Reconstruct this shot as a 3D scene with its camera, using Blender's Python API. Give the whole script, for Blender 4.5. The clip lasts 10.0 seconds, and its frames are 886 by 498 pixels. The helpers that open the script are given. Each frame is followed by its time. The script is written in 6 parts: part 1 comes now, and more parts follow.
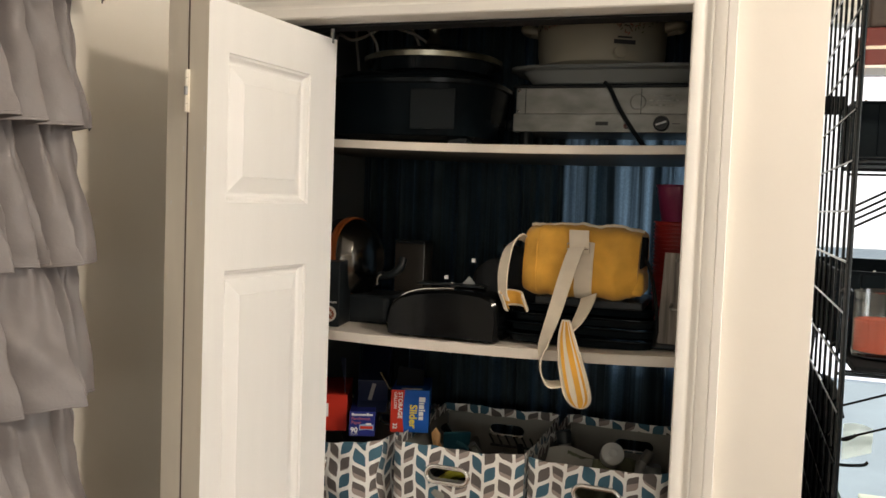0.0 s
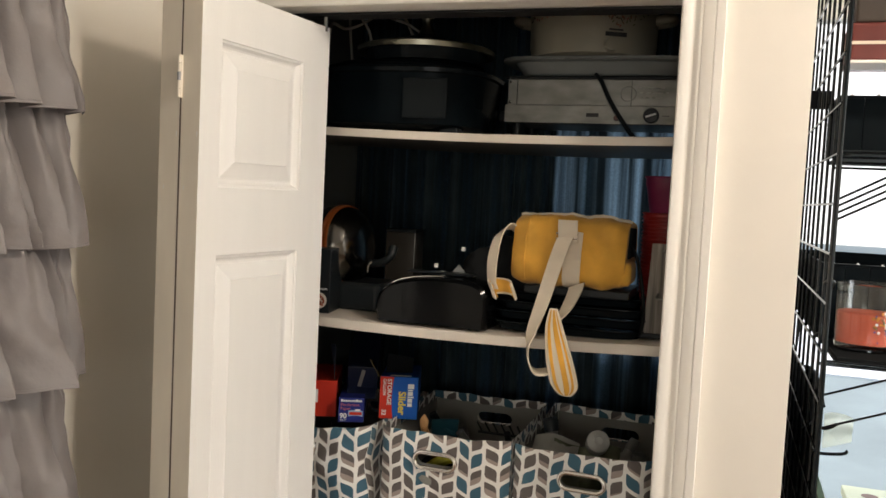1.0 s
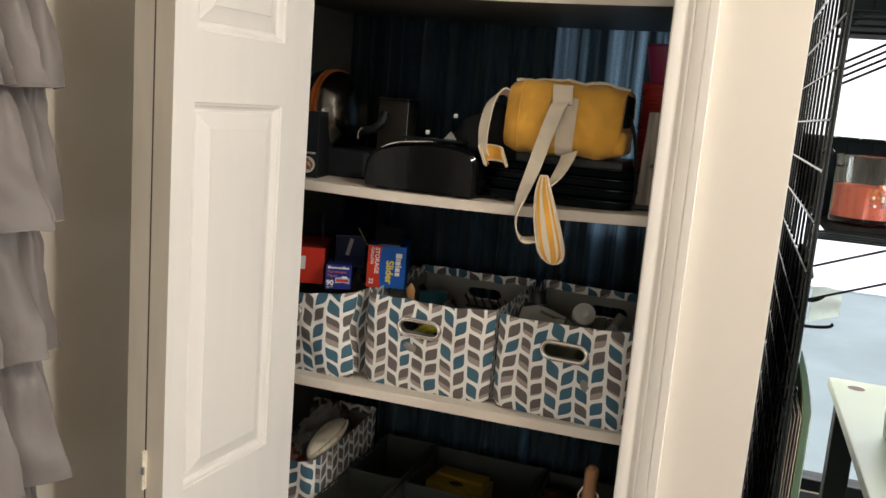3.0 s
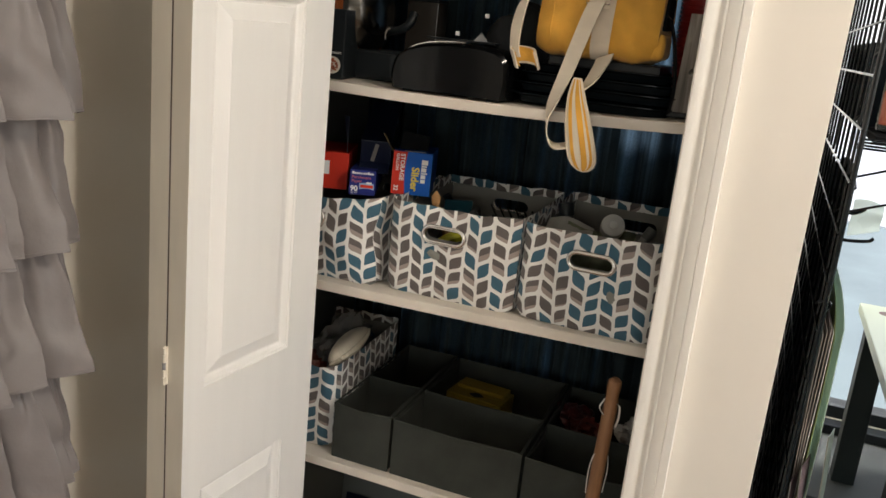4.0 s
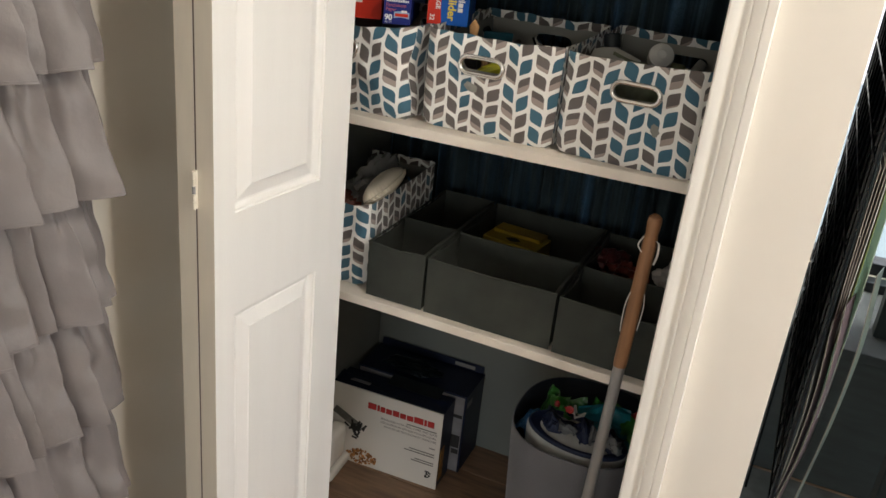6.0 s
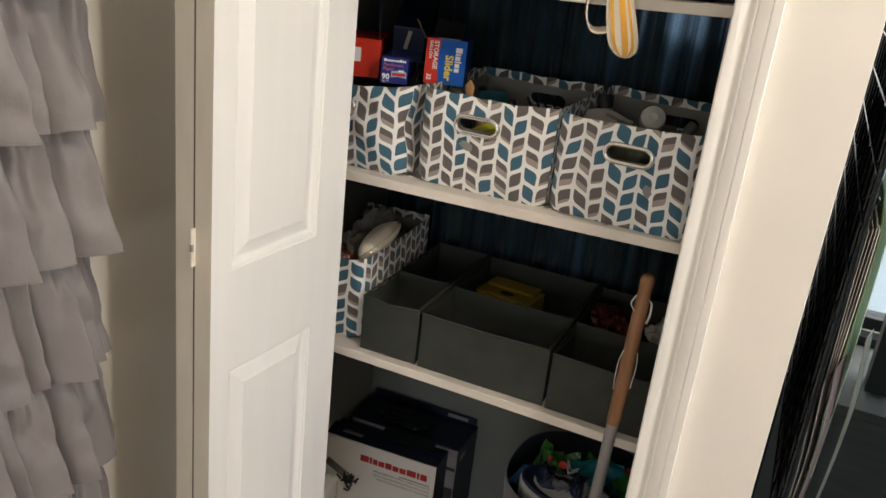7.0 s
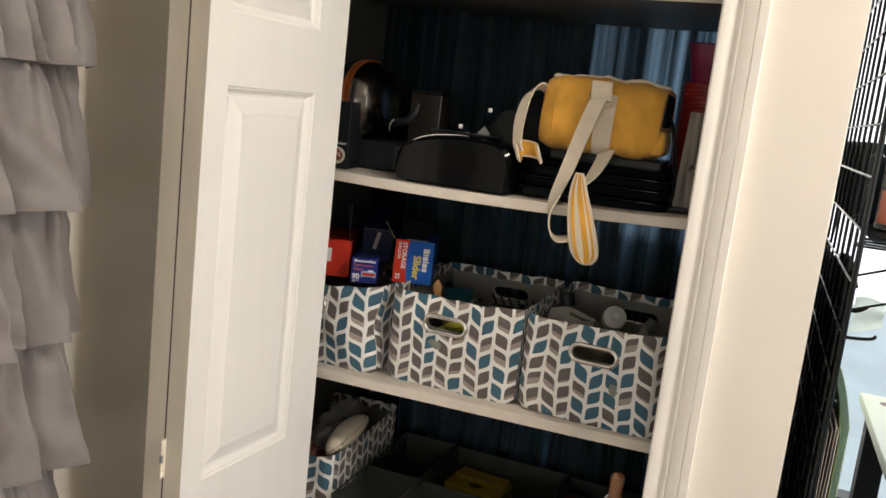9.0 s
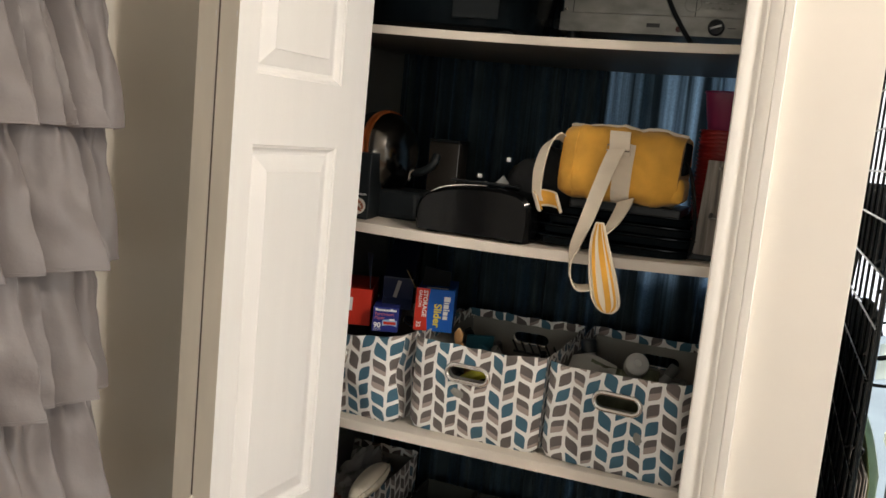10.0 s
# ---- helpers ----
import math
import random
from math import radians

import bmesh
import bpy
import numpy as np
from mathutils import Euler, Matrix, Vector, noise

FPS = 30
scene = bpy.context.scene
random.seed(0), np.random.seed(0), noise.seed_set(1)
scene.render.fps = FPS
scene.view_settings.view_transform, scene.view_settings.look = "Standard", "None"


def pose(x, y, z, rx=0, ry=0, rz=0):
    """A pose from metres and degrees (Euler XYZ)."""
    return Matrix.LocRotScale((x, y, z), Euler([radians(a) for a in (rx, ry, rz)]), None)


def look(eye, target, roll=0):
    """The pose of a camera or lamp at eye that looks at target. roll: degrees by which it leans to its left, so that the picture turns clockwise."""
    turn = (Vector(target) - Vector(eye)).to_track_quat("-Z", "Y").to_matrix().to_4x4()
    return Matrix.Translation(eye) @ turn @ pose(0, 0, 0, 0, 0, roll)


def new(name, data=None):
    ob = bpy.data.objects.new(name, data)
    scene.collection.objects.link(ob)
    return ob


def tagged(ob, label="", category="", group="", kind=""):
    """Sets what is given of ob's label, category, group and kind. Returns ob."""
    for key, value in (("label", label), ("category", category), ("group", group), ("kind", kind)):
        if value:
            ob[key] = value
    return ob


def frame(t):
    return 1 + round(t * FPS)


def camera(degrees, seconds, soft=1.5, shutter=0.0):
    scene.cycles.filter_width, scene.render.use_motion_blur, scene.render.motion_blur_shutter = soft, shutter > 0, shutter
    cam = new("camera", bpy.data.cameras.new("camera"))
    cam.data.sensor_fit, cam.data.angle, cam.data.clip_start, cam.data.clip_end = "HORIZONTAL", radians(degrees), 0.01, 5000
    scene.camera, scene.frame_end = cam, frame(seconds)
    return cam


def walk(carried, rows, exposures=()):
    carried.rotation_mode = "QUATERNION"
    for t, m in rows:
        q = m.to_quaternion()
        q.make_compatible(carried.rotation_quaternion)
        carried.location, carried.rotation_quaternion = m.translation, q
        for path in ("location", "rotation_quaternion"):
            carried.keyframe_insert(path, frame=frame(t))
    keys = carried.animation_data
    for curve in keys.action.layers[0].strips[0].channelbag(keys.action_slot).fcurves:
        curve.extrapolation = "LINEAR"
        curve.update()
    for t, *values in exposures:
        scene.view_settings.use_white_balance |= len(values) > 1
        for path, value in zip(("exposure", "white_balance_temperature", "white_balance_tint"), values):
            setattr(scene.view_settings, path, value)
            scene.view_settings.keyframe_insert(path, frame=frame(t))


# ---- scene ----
cam = camera(54.7, 10.0, soft=1.5)
METRES, EYE, TILT, LEAN, TURN = 0.46, 1.72, -3.2, -2.1, 18.9
ROWS = [
    (0.0, 0.0, 0.0, 0.0, 0.0, -0.0, -0.0),
    (0.5, 0.0081, -0.0133, -0.0069, -0.4, -0.18, -0.35),
    (1.0, 0.0118, -0.033, -0.0173, -0.47, -0.5, -0.68),
    (1.5, 0.0261, -0.0301, -0.0377, -0.6, -1.27, -0.98),
    (2.0, 0.0667, -0.0185, -0.0796, -0.96, -2.63, -1.48),
    (3.5, 0.1058, 0.0595, -0.2443, 1.23, -9.06, -3.1),
    (4.0, 0.1009, 0.0947, -0.2883, 2.13, -11.62, -3.74),
    (4.5, 0.0965, 0.1183, -0.3734, 3.07, -14.42, -4.35),
    (5.0, 0.1168, 0.118, -0.4672, 3.82, -17.4, -4.1),
    (6.5, 0.1455, 0.1615, -0.468, 5.39, -20.42, -3.76),
    (7.0, 0.1266, 0.142, -0.399, 4.78, -17.46, -4.35),
    (7.5, 0.118, 0.1508, -0.3551, 3.82, -13.98, -4.21),
    (8.0, 0.1011, 0.1342, -0.2922, 2.8, -10.98, -4.01),
    (8.5, 0.0806, 0.1093, -0.2564, 1.99, -8.37, -4.26),
    (9.0, 0.0599, 0.0968, -0.2275, 1.77, -6.62, -4.41),
    (9.5, 0.0368, 0.102, -0.202, 2.0, -5.77, -3.92),
    (10.0, 0.017, 0.0802, -0.1569, 2.46, -4.53, -3.53),
]
# seconds, stops, kelvin, tint: the camera's own exposure and white balance drift a little
EXPOSURES = [(0.0, 1.02, 6920, 13), (1.0, 0.985, 6870, 13), (2.2, 1.01, 6820, 12), (4.0, 1.00, 6720, 12), (5.0, 1.10, 6640, 12),
             (6.3, 1.26, 6540, 11), (7.5, 1.14, 6650, 12), (8.5, 1.11, 6720, 12), (10.0, 1.08, 6720, 13)]
walk(cam, [(t, pose(0, 0, EYE, TILT, LEAN, TURN) @ pose(METRES * x, METRES * y, METRES * z, 90 + pitch, roll, yaw)) for t, x, y, z, yaw, pitch, roll in ROWS], EXPOSURES)

# ---- light ----
world = bpy.data.worlds.new("sky")
scene.world = world
world.use_nodes = True
wn = world.node_tree
sky = wn.nodes.new("ShaderNodeTexSky")
sky.sky_type, sky.sun_disc = "NISHITA", False
sky.sun_elevation, sky.sun_rotation = radians(38), radians(100)
wn.nodes["Background"].inputs["Strength"].default_value = 0.15
wn.links.new(sky.outputs[0], wn.nodes["Background"].inputs["Color"])

sun_data = bpy.data.lights.new("sun", "SUN")
sun_data.energy, sun_data.angle, sun_data.color = 3.0, radians(3), (1, 0.95, 0.88)
new("sun", sun_data).matrix_world = look((6, 5, 6), (0.3, 2.9, 0))


def window_light(name, at, target, w, h, power, colour):
    d = bpy.data.lights.new(name, "AREA")
    d.shape, d.size, d.size_y, d.energy, d.color = "RECTANGLE", w, h, power, colour
    ob = new(name, d)
    ob.matrix_world = look(at, target)
    return ob


window_light("window_daylight", (2.29, 0.62, 1.78), (0, 0.62, 1.78), 0.9, 1.4, 11, (0.93, 0.97, 1))
# fill light added from the south to brighten the front faces
window_light("south_fill", (0.9, -4.98, 1.45), (0.9, 0, 1.45), 2.3, 1.7, 17, (1, 0.965, 0.905))
bulb = bpy.data.lights.new("ceiling_lamp_bulb", "POINT")
bulb.energy, bulb.shadow_soft_size, bulb.color = 18, 0.06, (1, 0.91, 0.79)
new("ceiling_lamp_bulb", bulb).location = (0.85, 0.62, 2.50)
window_light("alcove_daylight", (0.9, 2.84, 1.65), (0.9, 0, 1.65), 1.3, 1.0, 5, (0.86, 0.93, 1))

# ---- builders ----


def part(name, bm, material, parent=None, label="", smooth=False):
    me = bpy.data.meshes.new(name)
    bm.to_mesh(me)
    bm.free()
    if smooth:
        me.shade_smooth()
        me.set_sharp_from_angle(angle=radians(38))
    me.materials.append(material)
    ob = new(name, me)
    if parent:
        ob.parent = parent
    if label:
        ob["label"] = label
    return ob


def thing(name, m, label, category, group="", kind=""):
    ob = new(name)
    ob.empty_display_size = 0.05
    ob.matrix_world = m
    return tagged(ob, label, category, group, kind)


def solid(name, bm, material, label, category, group="", kind="", smooth=False):
    return tagged(part(name, bm, material, None, "", smooth), label, category, group, kind)


def box(x0, x1, y0, y1, z0, z1, bev=0.0, seg=2, bm=None):
    b = bmesh.new()
    bmesh.ops.create_cube(b, size=1)
    for v in b.verts:
        v.co = ((x0 + x1) / 2 + v.co.x * (x1 - x0), (y0 + y1) / 2 + v.co.y * (y1 - y0), (z0 + z1) / 2 + v.co.z * (z1 - z0))
    if bev:
        bmesh.ops.bevel(b, geom=b.edges[:], offset=bev, segments=seg, affect="EDGES", profile=0.6)
    return join(bm, b) if bm else b


def join(bm, b):
    me = bpy.data.meshes.new("tmp")
    b.to_mesh(me)
    b.free()
    bm.from_mesh(me)
    bpy.data.meshes.remove(me)
    return bm


def moved(b, m):
    bmesh.ops.transform(b, matrix=m, verts=b.verts[:])
    return b


def lathe(profile, seg=40, sx=1.0, sy=1.0, power=2.0, top=True):
    """Profile of (radius, z) turned round z; power above 2 squares the plan."""
    b = bmesh.new()
    rings = []
    for r, z in profile:
        ring = []
        for k in range(seg):
            a = 2 * math.pi * k / seg
            c, s = math.cos(a), math.sin(a)
            q = (abs(c) ** power + abs(s) ** power) ** (-1 / power)
            ring.append(b.verts.new((r * sx * q * c, r * sy * q * s, z)))
        rings.append(ring)
    for p, q in zip(rings, rings[1:]):
        for k in range(seg):
            b.faces.new((p[k], p[(k + 1) % seg], q[(k + 1) % seg], q[k]))
    for ring, flip in ((rings[0], True), (rings[-1], False))[: 2 if top else 1]:
        if (ring[0].co - ring[seg // 2].co).length > 1e-4:
            b.faces.new(ring[::-1] if flip else ring)
    bmesh.ops.remove_doubles(b, verts=b.verts[:], dist=1e-6)
    return b


def smooth_path(points, n=8):
    """A Catmull-Rom line through the points."""
    p = [Vector(q) for q in points]
    p = [2 * p[0] - p[1]] + p + [2 * p[-1] - p[-2]]
    out = []
    for a, b, c, d in zip(p, p[1:], p[2:], p[3:]):
        for k in range(n):
            t = k / n
            out.append(0.5 * (2 * b + (c - a) * t + (2 * a - 5 * b + 4 * c - d) * t * t + (3 * b - a - 3 * c + d) * t ** 3))
    return out + [p[-2]]


def tube(points, r, seg=8, closed=False):
    b = bmesh.new()
    pts = [Vector(p) for p in points]
    rings = []
    n = len(pts)
    up = None
    for i, p in enumerate(pts):
        d = (pts[(i + 1) % n] - pts[i - 1]) if closed else (pts[min(i + 1, n - 1)] - pts[max(i - 1, 0)])
        d.normalize()
        if up is None:
            up = d.orthogonal().normalized()
        up = (up - d * up.dot(d)).normalized()
        side = d.cross(up)
        rr = r[i] if isinstance(r, (list, tuple)) else r
        rings.append([b.verts.new(p + rr * (math.cos(2 * math.pi * k / seg) * up + math.sin(2 * math.pi * k / seg) * side)) for k in range(seg)])
    pairs = list(zip(rings, rings[1:])) + ([(rings[-1], rings[0])] if closed else [])
    for p, q in pairs:
        for k in range(seg):
            b.faces.new((p[k], p[(k + 1) % seg], q[(k + 1) % seg], q[k]))
    if not closed:
        b.faces.new(rings[0][::-1])
        b.faces.new(rings[-1])
    bmesh.ops.recalc_face_normals(b, faces=b.faces[:])
    return b


def rod(a, c, r, seg=8):
    return tube([a, c], r, seg)


def sheet(fn, nu, nv, thick=0.0):
    """A surface fn(u, v), u and v from 0 to 1; with thick, a closed slab along its normals."""
    b = bmesh.new()
    g = [[Vector(fn(i / nu, j / nv)) for j in range(nv + 1)] for i in range(nu + 1)]
    vs = [[b.verts.new(p) for p in row] for row in g]
    for i in range(nu):
        for j in range(nv):
            b.faces.new((vs[i][j], vs[i + 1][j], vs[i + 1][j + 1], vs[i][j + 1]))
    if thick:
        b.normal_update()
        bmesh.ops.solidify(b, geom=b.faces[:], thickness=thick)
    bmesh.ops.recalc_face_normals(b, faces=b.faces[:])
    return b


def ribbon(points, width, thick, side, n=10):
    """A flat strap along a smooth line; side: the direction across it, one or one a point."""
    pts = smooth_path(points, n)
    sides = smooth_path(side, n) if isinstance(side[0], (tuple, list, Vector)) else [Vector(side)] * len(pts)
    m = len(pts) - 1

    def fn(u, v):
        i = round(u * m)
        return pts[i] + sides[i].normalized() * (v - 0.5) * width

    return sheet(fn, m, 3, thick)


def prism(profile, z0, z1):
    """A plan outline of (x, y), anticlockwise, raised from z0 to z1."""
    b = bmesh.new()
    lo = [b.verts.new((x, y, z0)) for x, y in profile]
    hi = [b.verts.new((x, y, z1)) for x, y in profile]
    n = len(profile)
    for k in range(n):
        b.faces.new((lo[k], lo[(k + 1) % n], hi[(k + 1) % n], hi[k]))
    b.faces.new(lo[::-1])
    b.faces.new(hi)
    bmesh.ops.recalc_face_normals(b, faces=b.faces[:])
    return b


def writing(name, text, size, material, parent, m, label="", align="LEFT", bold=0.0, depth=0.0002):
    cu = bpy.data.curves.new(name, "FONT")
    cu.body, cu.size, cu.align_x, cu.extrude, cu.offset = text, size, align, depth, bold
    cu.resolution_u = 3
    ob = new(name, cu)
    me = bpy.data.meshes.new_from_object(ob.evaluated_get(bpy.context.evaluated_depsgraph_get()))
    bpy.data.objects.remove(ob)
    bpy.data.curves.remove(cu)
    me.name = name
    me.materials.clear()
    me.materials.append(material)
    o = new(name, me)
    o.parent = parent
    o.matrix_local = m
    if label:
        o["label"] = label
    return o


# ---- materials ----


def mat(name, col, rough=0.5, metal=0.0, var=0.1, vscale=5.0, bump=0.1, bscale=120.0, sheen=0.0, coat=0.0, speck=0.0, stretch=(1, 1, 1), spec=0.5):
    m = bpy.data.materials.new(name)
    m.use_nodes = True
    nt = m.node_tree
    p = nt.nodes["Principled BSDF"]
    tc = nt.nodes.new("ShaderNodeTexCoord")
    mp = nt.nodes.new("ShaderNodeMapping")
    mp.inputs["Scale"].default_value = stretch
    nt.links.new(tc.outputs["Object"], mp.inputs["Vector"])
    big, fine = nt.nodes.new("ShaderNodeTexNoise"), nt.nodes.new("ShaderNodeTexNoise")
    for n, s, d in ((big, vscale, 5), (fine, bscale, 3)):
        n.inputs["Scale"].default_value, n.inputs["Detail"].default_value = s, d
        nt.links.new(mp.outputs[0], n.inputs["Vector"])
    ramp = nt.nodes.new("ShaderNodeValToRGB")
    lo, hi = [max(0, c * (1 - var)) for c in col], [min(1, c * (1 + var)) for c in col]
    ramp.color_ramp.elements[0].position, ramp.color_ramp.elements[1].position = 0.3, 0.7
    ramp.color_ramp.elements[0].color, ramp.color_ramp.elements[1].color = (*lo, 1), (*hi, 1)
    if speck:
        mx = nt.nodes.new("ShaderNodeMix")
        mx.inputs[0].default_value = speck
        nt.links.new(big.outputs[0], mx.inputs[2])
        nt.links.new(fine.outputs[0], mx.inputs[3])
        nt.links.new(mx.outputs[0], ramp.inputs[0])
    else:
        nt.links.new(big.outputs[0], ramp.inputs[0])
    nt.links.new(ramp.outputs[0], p.inputs["Base Color"])
    p.inputs["Roughness"].default_value, p.inputs["Metallic"].default_value = rough, metal
    p.inputs["Sheen Weight"].default_value, p.inputs["Coat Weight"].default_value = sheen, coat
    p.inputs["Specular IOR Level"].default_value = spec
    rr = nt.nodes.new("ShaderNodeMapRange")
    rr.inputs[3].default_value, rr.inputs[4].default_value = max(0.02, rough - 0.08), min(1, rough + 0.08)
    nt.links.new(big.outputs[0], rr.inputs[0])
    nt.links.new(rr.outputs[0], p.inputs["Roughness"])
    if bump:
        bp = nt.nodes.new("ShaderNodeBump")
        bp.inputs["Strength"].default_value, bp.inputs["Distance"].default_value = bump, 0.002
        nt.links.new(fine.outputs[0], bp.inputs["Height"])
        nt.links.new(bp.outputs[0], p.inputs["Normal"])
    return m


def glass(name, col=(1, 1, 1), rough=0.0, ior=1.45, trans=1.0):
    m = mat(name, col, rough, bump=0, var=0.02)
    p = m.node_tree.nodes["Principled BSDF"]
    p.inputs["Transmission Weight"].default_value, p.inputs["IOR"].default_value = trans, ior
    return m


def leaf_print(name):
    """White canvas with columns of slanted teal, charcoal and taupe leaves."""
    m = mat(name, (0.86, 0.85, 0.82), 0.85, bump=0.25, bscale=900, sheen=0.2, var=0.04)
    nt = m.node_tree
    p = nt.nodes["Principled BSDF"]
    base = p.inputs["Base Color"].links[0].from_socket
    uv = nt.nodes.new("ShaderNodeUVMap")
    sep = nt.nodes.new("ShaderNodeSeparateXYZ")
    nt.links.new(uv.outputs[0], sep.inputs[0])

    def op(kind, a, b=0.0, c=0.0):
        n = nt.nodes.new("ShaderNodeMath")
        n.operation = kind
        for i, q in enumerate((a, b, c)):
            if isinstance(q, (int, float)):
                n.inputs[i].default_value = q
            else:
                nt.links.new(q, n.inputs[i])
        return n.outputs[0]

    u = op("DIVIDE", sep.outputs[0], 0.0284)
    col = op("FLOOR", u)
    fu = op("FRACT", u)
    way = op("SUBTRACT", op("MULTIPLY", op("MODULO", op("ABSOLUTE", col), 2.0), 2.0), 1.0)
    slope = op("MULTIPLY", op("MULTIPLY", op("SUBTRACT", fu, 0.5), way), 0.40)
    shift = op("MULTIPLY", op("SINE", op("MULTIPLY", col, 2.4)), 0.25)
    v = op("ADD", op("ADD", op("DIVIDE", sep.outputs[1], 0.0325), slope), shift)
    row, fv = op("FLOOR", v), op("FRACT", v)
    cell = nt.nodes.new("ShaderNodeCombineXYZ")
    nt.links.new(col, cell.inputs[0])
    nt.links.new(row, cell.inputs[1])
    wh = nt.nodes.new("ShaderNodeTexWhiteNoise")
    wh.noise_dimensions = "3D"
    nt.links.new(cell.outputs[0], wh.inputs["Vector"])
    # a box with two round corners, in cell units
    px, py = op("SUBTRACT", fu, 0.5), op("SUBTRACT", fv, 0.5)
    same = op("MULTIPLY", op("MULTIPLY", px, py), way)
    rad = op("ADD", 0.08, op("MULTIPLY", op("GREATER_THAN", same, 0.0), 0.13))
    qx = op("MAXIMUM", op("ADD", op("SUBTRACT", op("ABSOLUTE", px), 0.395), rad), 0.0)
    qy = op("MAXIMUM", op("ADD", op("SUBTRACT", op("ABSOLUTE", py), 0.375), rad), 0.0)
    dist = op("SUBTRACT", op("SQRT", op("ADD", op("MULTIPLY", qx, qx), op("MULTIPLY", qy, qy))), rad)
    mask = op("LESS_THAN", dist, 0.0)
    ramp = nt.nodes.new("ShaderNodeValToRGB")
    ramp.color_ramp.interpolation = "CONSTANT"
    e = ramp.color_ramp.elements
    e[0].color, e[1].position, e[1].color = (0.046, 0.128, 0.185, 1), 0.38, (0.130, 0.112, 0.107, 1)
    nt.links.new(wh.outputs[0], ramp.inputs[0])
    two = op("MULTIPLY", op("GREATER_THAN", wh.outputs[0], 0.38), op("LESS_THAN", fv, op("MULTIPLY", op("SUBTRACT", wh.outputs[0], 0.30), 0.74)))
    m1, m2 = nt.nodes.new("ShaderNodeMix"), nt.nodes.new("ShaderNodeMix")
    for q in (m1, m2):
        q.data_type = "RGBA"
    nt.links.new(two, m1.inputs[0])
    nt.links.new(ramp.outputs[0], m1.inputs[6])
    m1.inputs[7].default_value = (0.36, 0.30, 0.27, 1)
    nt.links.new(mask, m2.inputs[0])
    nt.links.new(base, m2.inputs[6])
    nt.links.new(m1.outputs[2], m2.inputs[7])
    nt.links.new(m2.outputs[2], p.inputs["Base Color"])
    return m


def plank_wood(name):
    m = mat(name, (0.27, 0.165, 0.10), 0.45, var=0.35, vscale=7, stretch=(1, 9, 1), bump=0.15, bscale=60)
    return m


M_WALL = mat("wall_paint", (0.775, 0.73, 0.65), 0.8, var=0.03, vscale=3, bump=0.07, bscale=150)
M_TRIM = mat("trim_paint", (0.83, 0.80, 0.74), 0.42, var=0.02, bump=0.06, bscale=60, stretch=(3, 3, 0.4))
M_DOOR = mat("door_paint", (0.84, 0.82, 0.78), 0.42, var=0.02, vscale=4, bump=0.12, bscale=90, stretch=(6, 6, 0.6))
M_EDGE = mat("door_edge_paint", (0.76, 0.70, 0.585), 0.6, var=0.08, vscale=14, bump=0.45, bscale=45, stretch=(1, 1, 0.25))
M_CEIL = mat("ceiling_paint", (0.82, 0.80, 0.76), 0.9, var=0.02, bump=0.3, bscale=90)
M_CLOSET = mat("closet_paint", (0.168, 0.182, 0.170), 0.7, var=0.06, bump=0.15, bscale=120)
M_SHELF = mat("shelf_paint", (0.72, 0.66, 0.58), 0.55, var=0.08, vscale=9, bump=0.12, bscale=80)
# shelf colour darkened to hold the shade under the boards
M_UNDERSHADE = mat("shaded_underside", (0.085, 0.080, 0.070), 0.5, var=0.2, vscale=9, bump=0.1, bscale=80, spec=0.4)
M_FLOOR = plank_wood("floor_wood")
nt = M_FLOOR.node_tree
info, hue = nt.nodes.new("ShaderNodeObjectInfo"), nt.nodes.new("ShaderNodeHueSaturation")
vr = nt.nodes.new("ShaderNodeMapRange")
vr.inputs[3].default_value, vr.inputs[4].default_value = 0.60, 1.0
nt.links.new(info.outputs["Random"], vr.inputs[0])
nt.links.new(vr.outputs[0], hue.inputs["Value"])
fp = nt.nodes["Principled BSDF"]
nt.links.new(fp.inputs["Base Color"].links[0].from_socket, hue.inputs["Color"])
nt.links.new(hue.outputs[0], fp.inputs["Base Color"])
# bare white chips in the edge paint
nt = M_EDGE.node_tree
chip, cmap, cco, cmix = nt.nodes.new("ShaderNodeTexNoise"), nt.nodes.new("ShaderNodeMapping"), nt.nodes.new("ShaderNodeTexCoord"), nt.nodes.new("ShaderNodeMix")
cmap.inputs["Scale"].default_value = (1, 1, 0.22)
chip.inputs["Scale"].default_value, chip.inputs["Detail"].default_value = 130, 2
cramp = nt.nodes.new("ShaderNodeMapRange")
cramp.inputs[1].default_value, cramp.inputs[2].default_value = 0.745, 0.76
cmix.data_type = "RGBA"
ep = nt.nodes["Principled BSDF"]
nt.links.new(cco.outputs["Object"], cmap.inputs[0])
nt.links.new(cmap.outputs[0], chip.inputs["Vector"])
nt.links.new(chip.outputs[0], cramp.inputs[0])
nt.links.new(cramp.outputs[0], cmix.inputs[0])
nt.links.new(ep.inputs["Base Color"].links[0].from_socket, cmix.inputs[6])
cmix.inputs[7].default_value = (0.80, 0.78, 0.74, 1)
nt.links.new(cmix.outputs[2], ep.inputs["Base Color"])
M_CURTAIN = mat("ruffle_fabric", (0.205, 0.180, 0.173), 0.5, spec=0.45, var=0.08, vscale=9, bump=0.35, bscale=75, sheen=0.0)
M_PRINT = leaf_print("leaf_print_canvas")
M_LINING = mat("grey_lining", (0.25, 0.25, 0.225), 0.9, var=0.1, bump=0.2, bscale=500)
M_CHROME = mat("chrome", (0.75, 0.73, 0.70), 0.18, 1.0, var=0.05, bump=0.03)
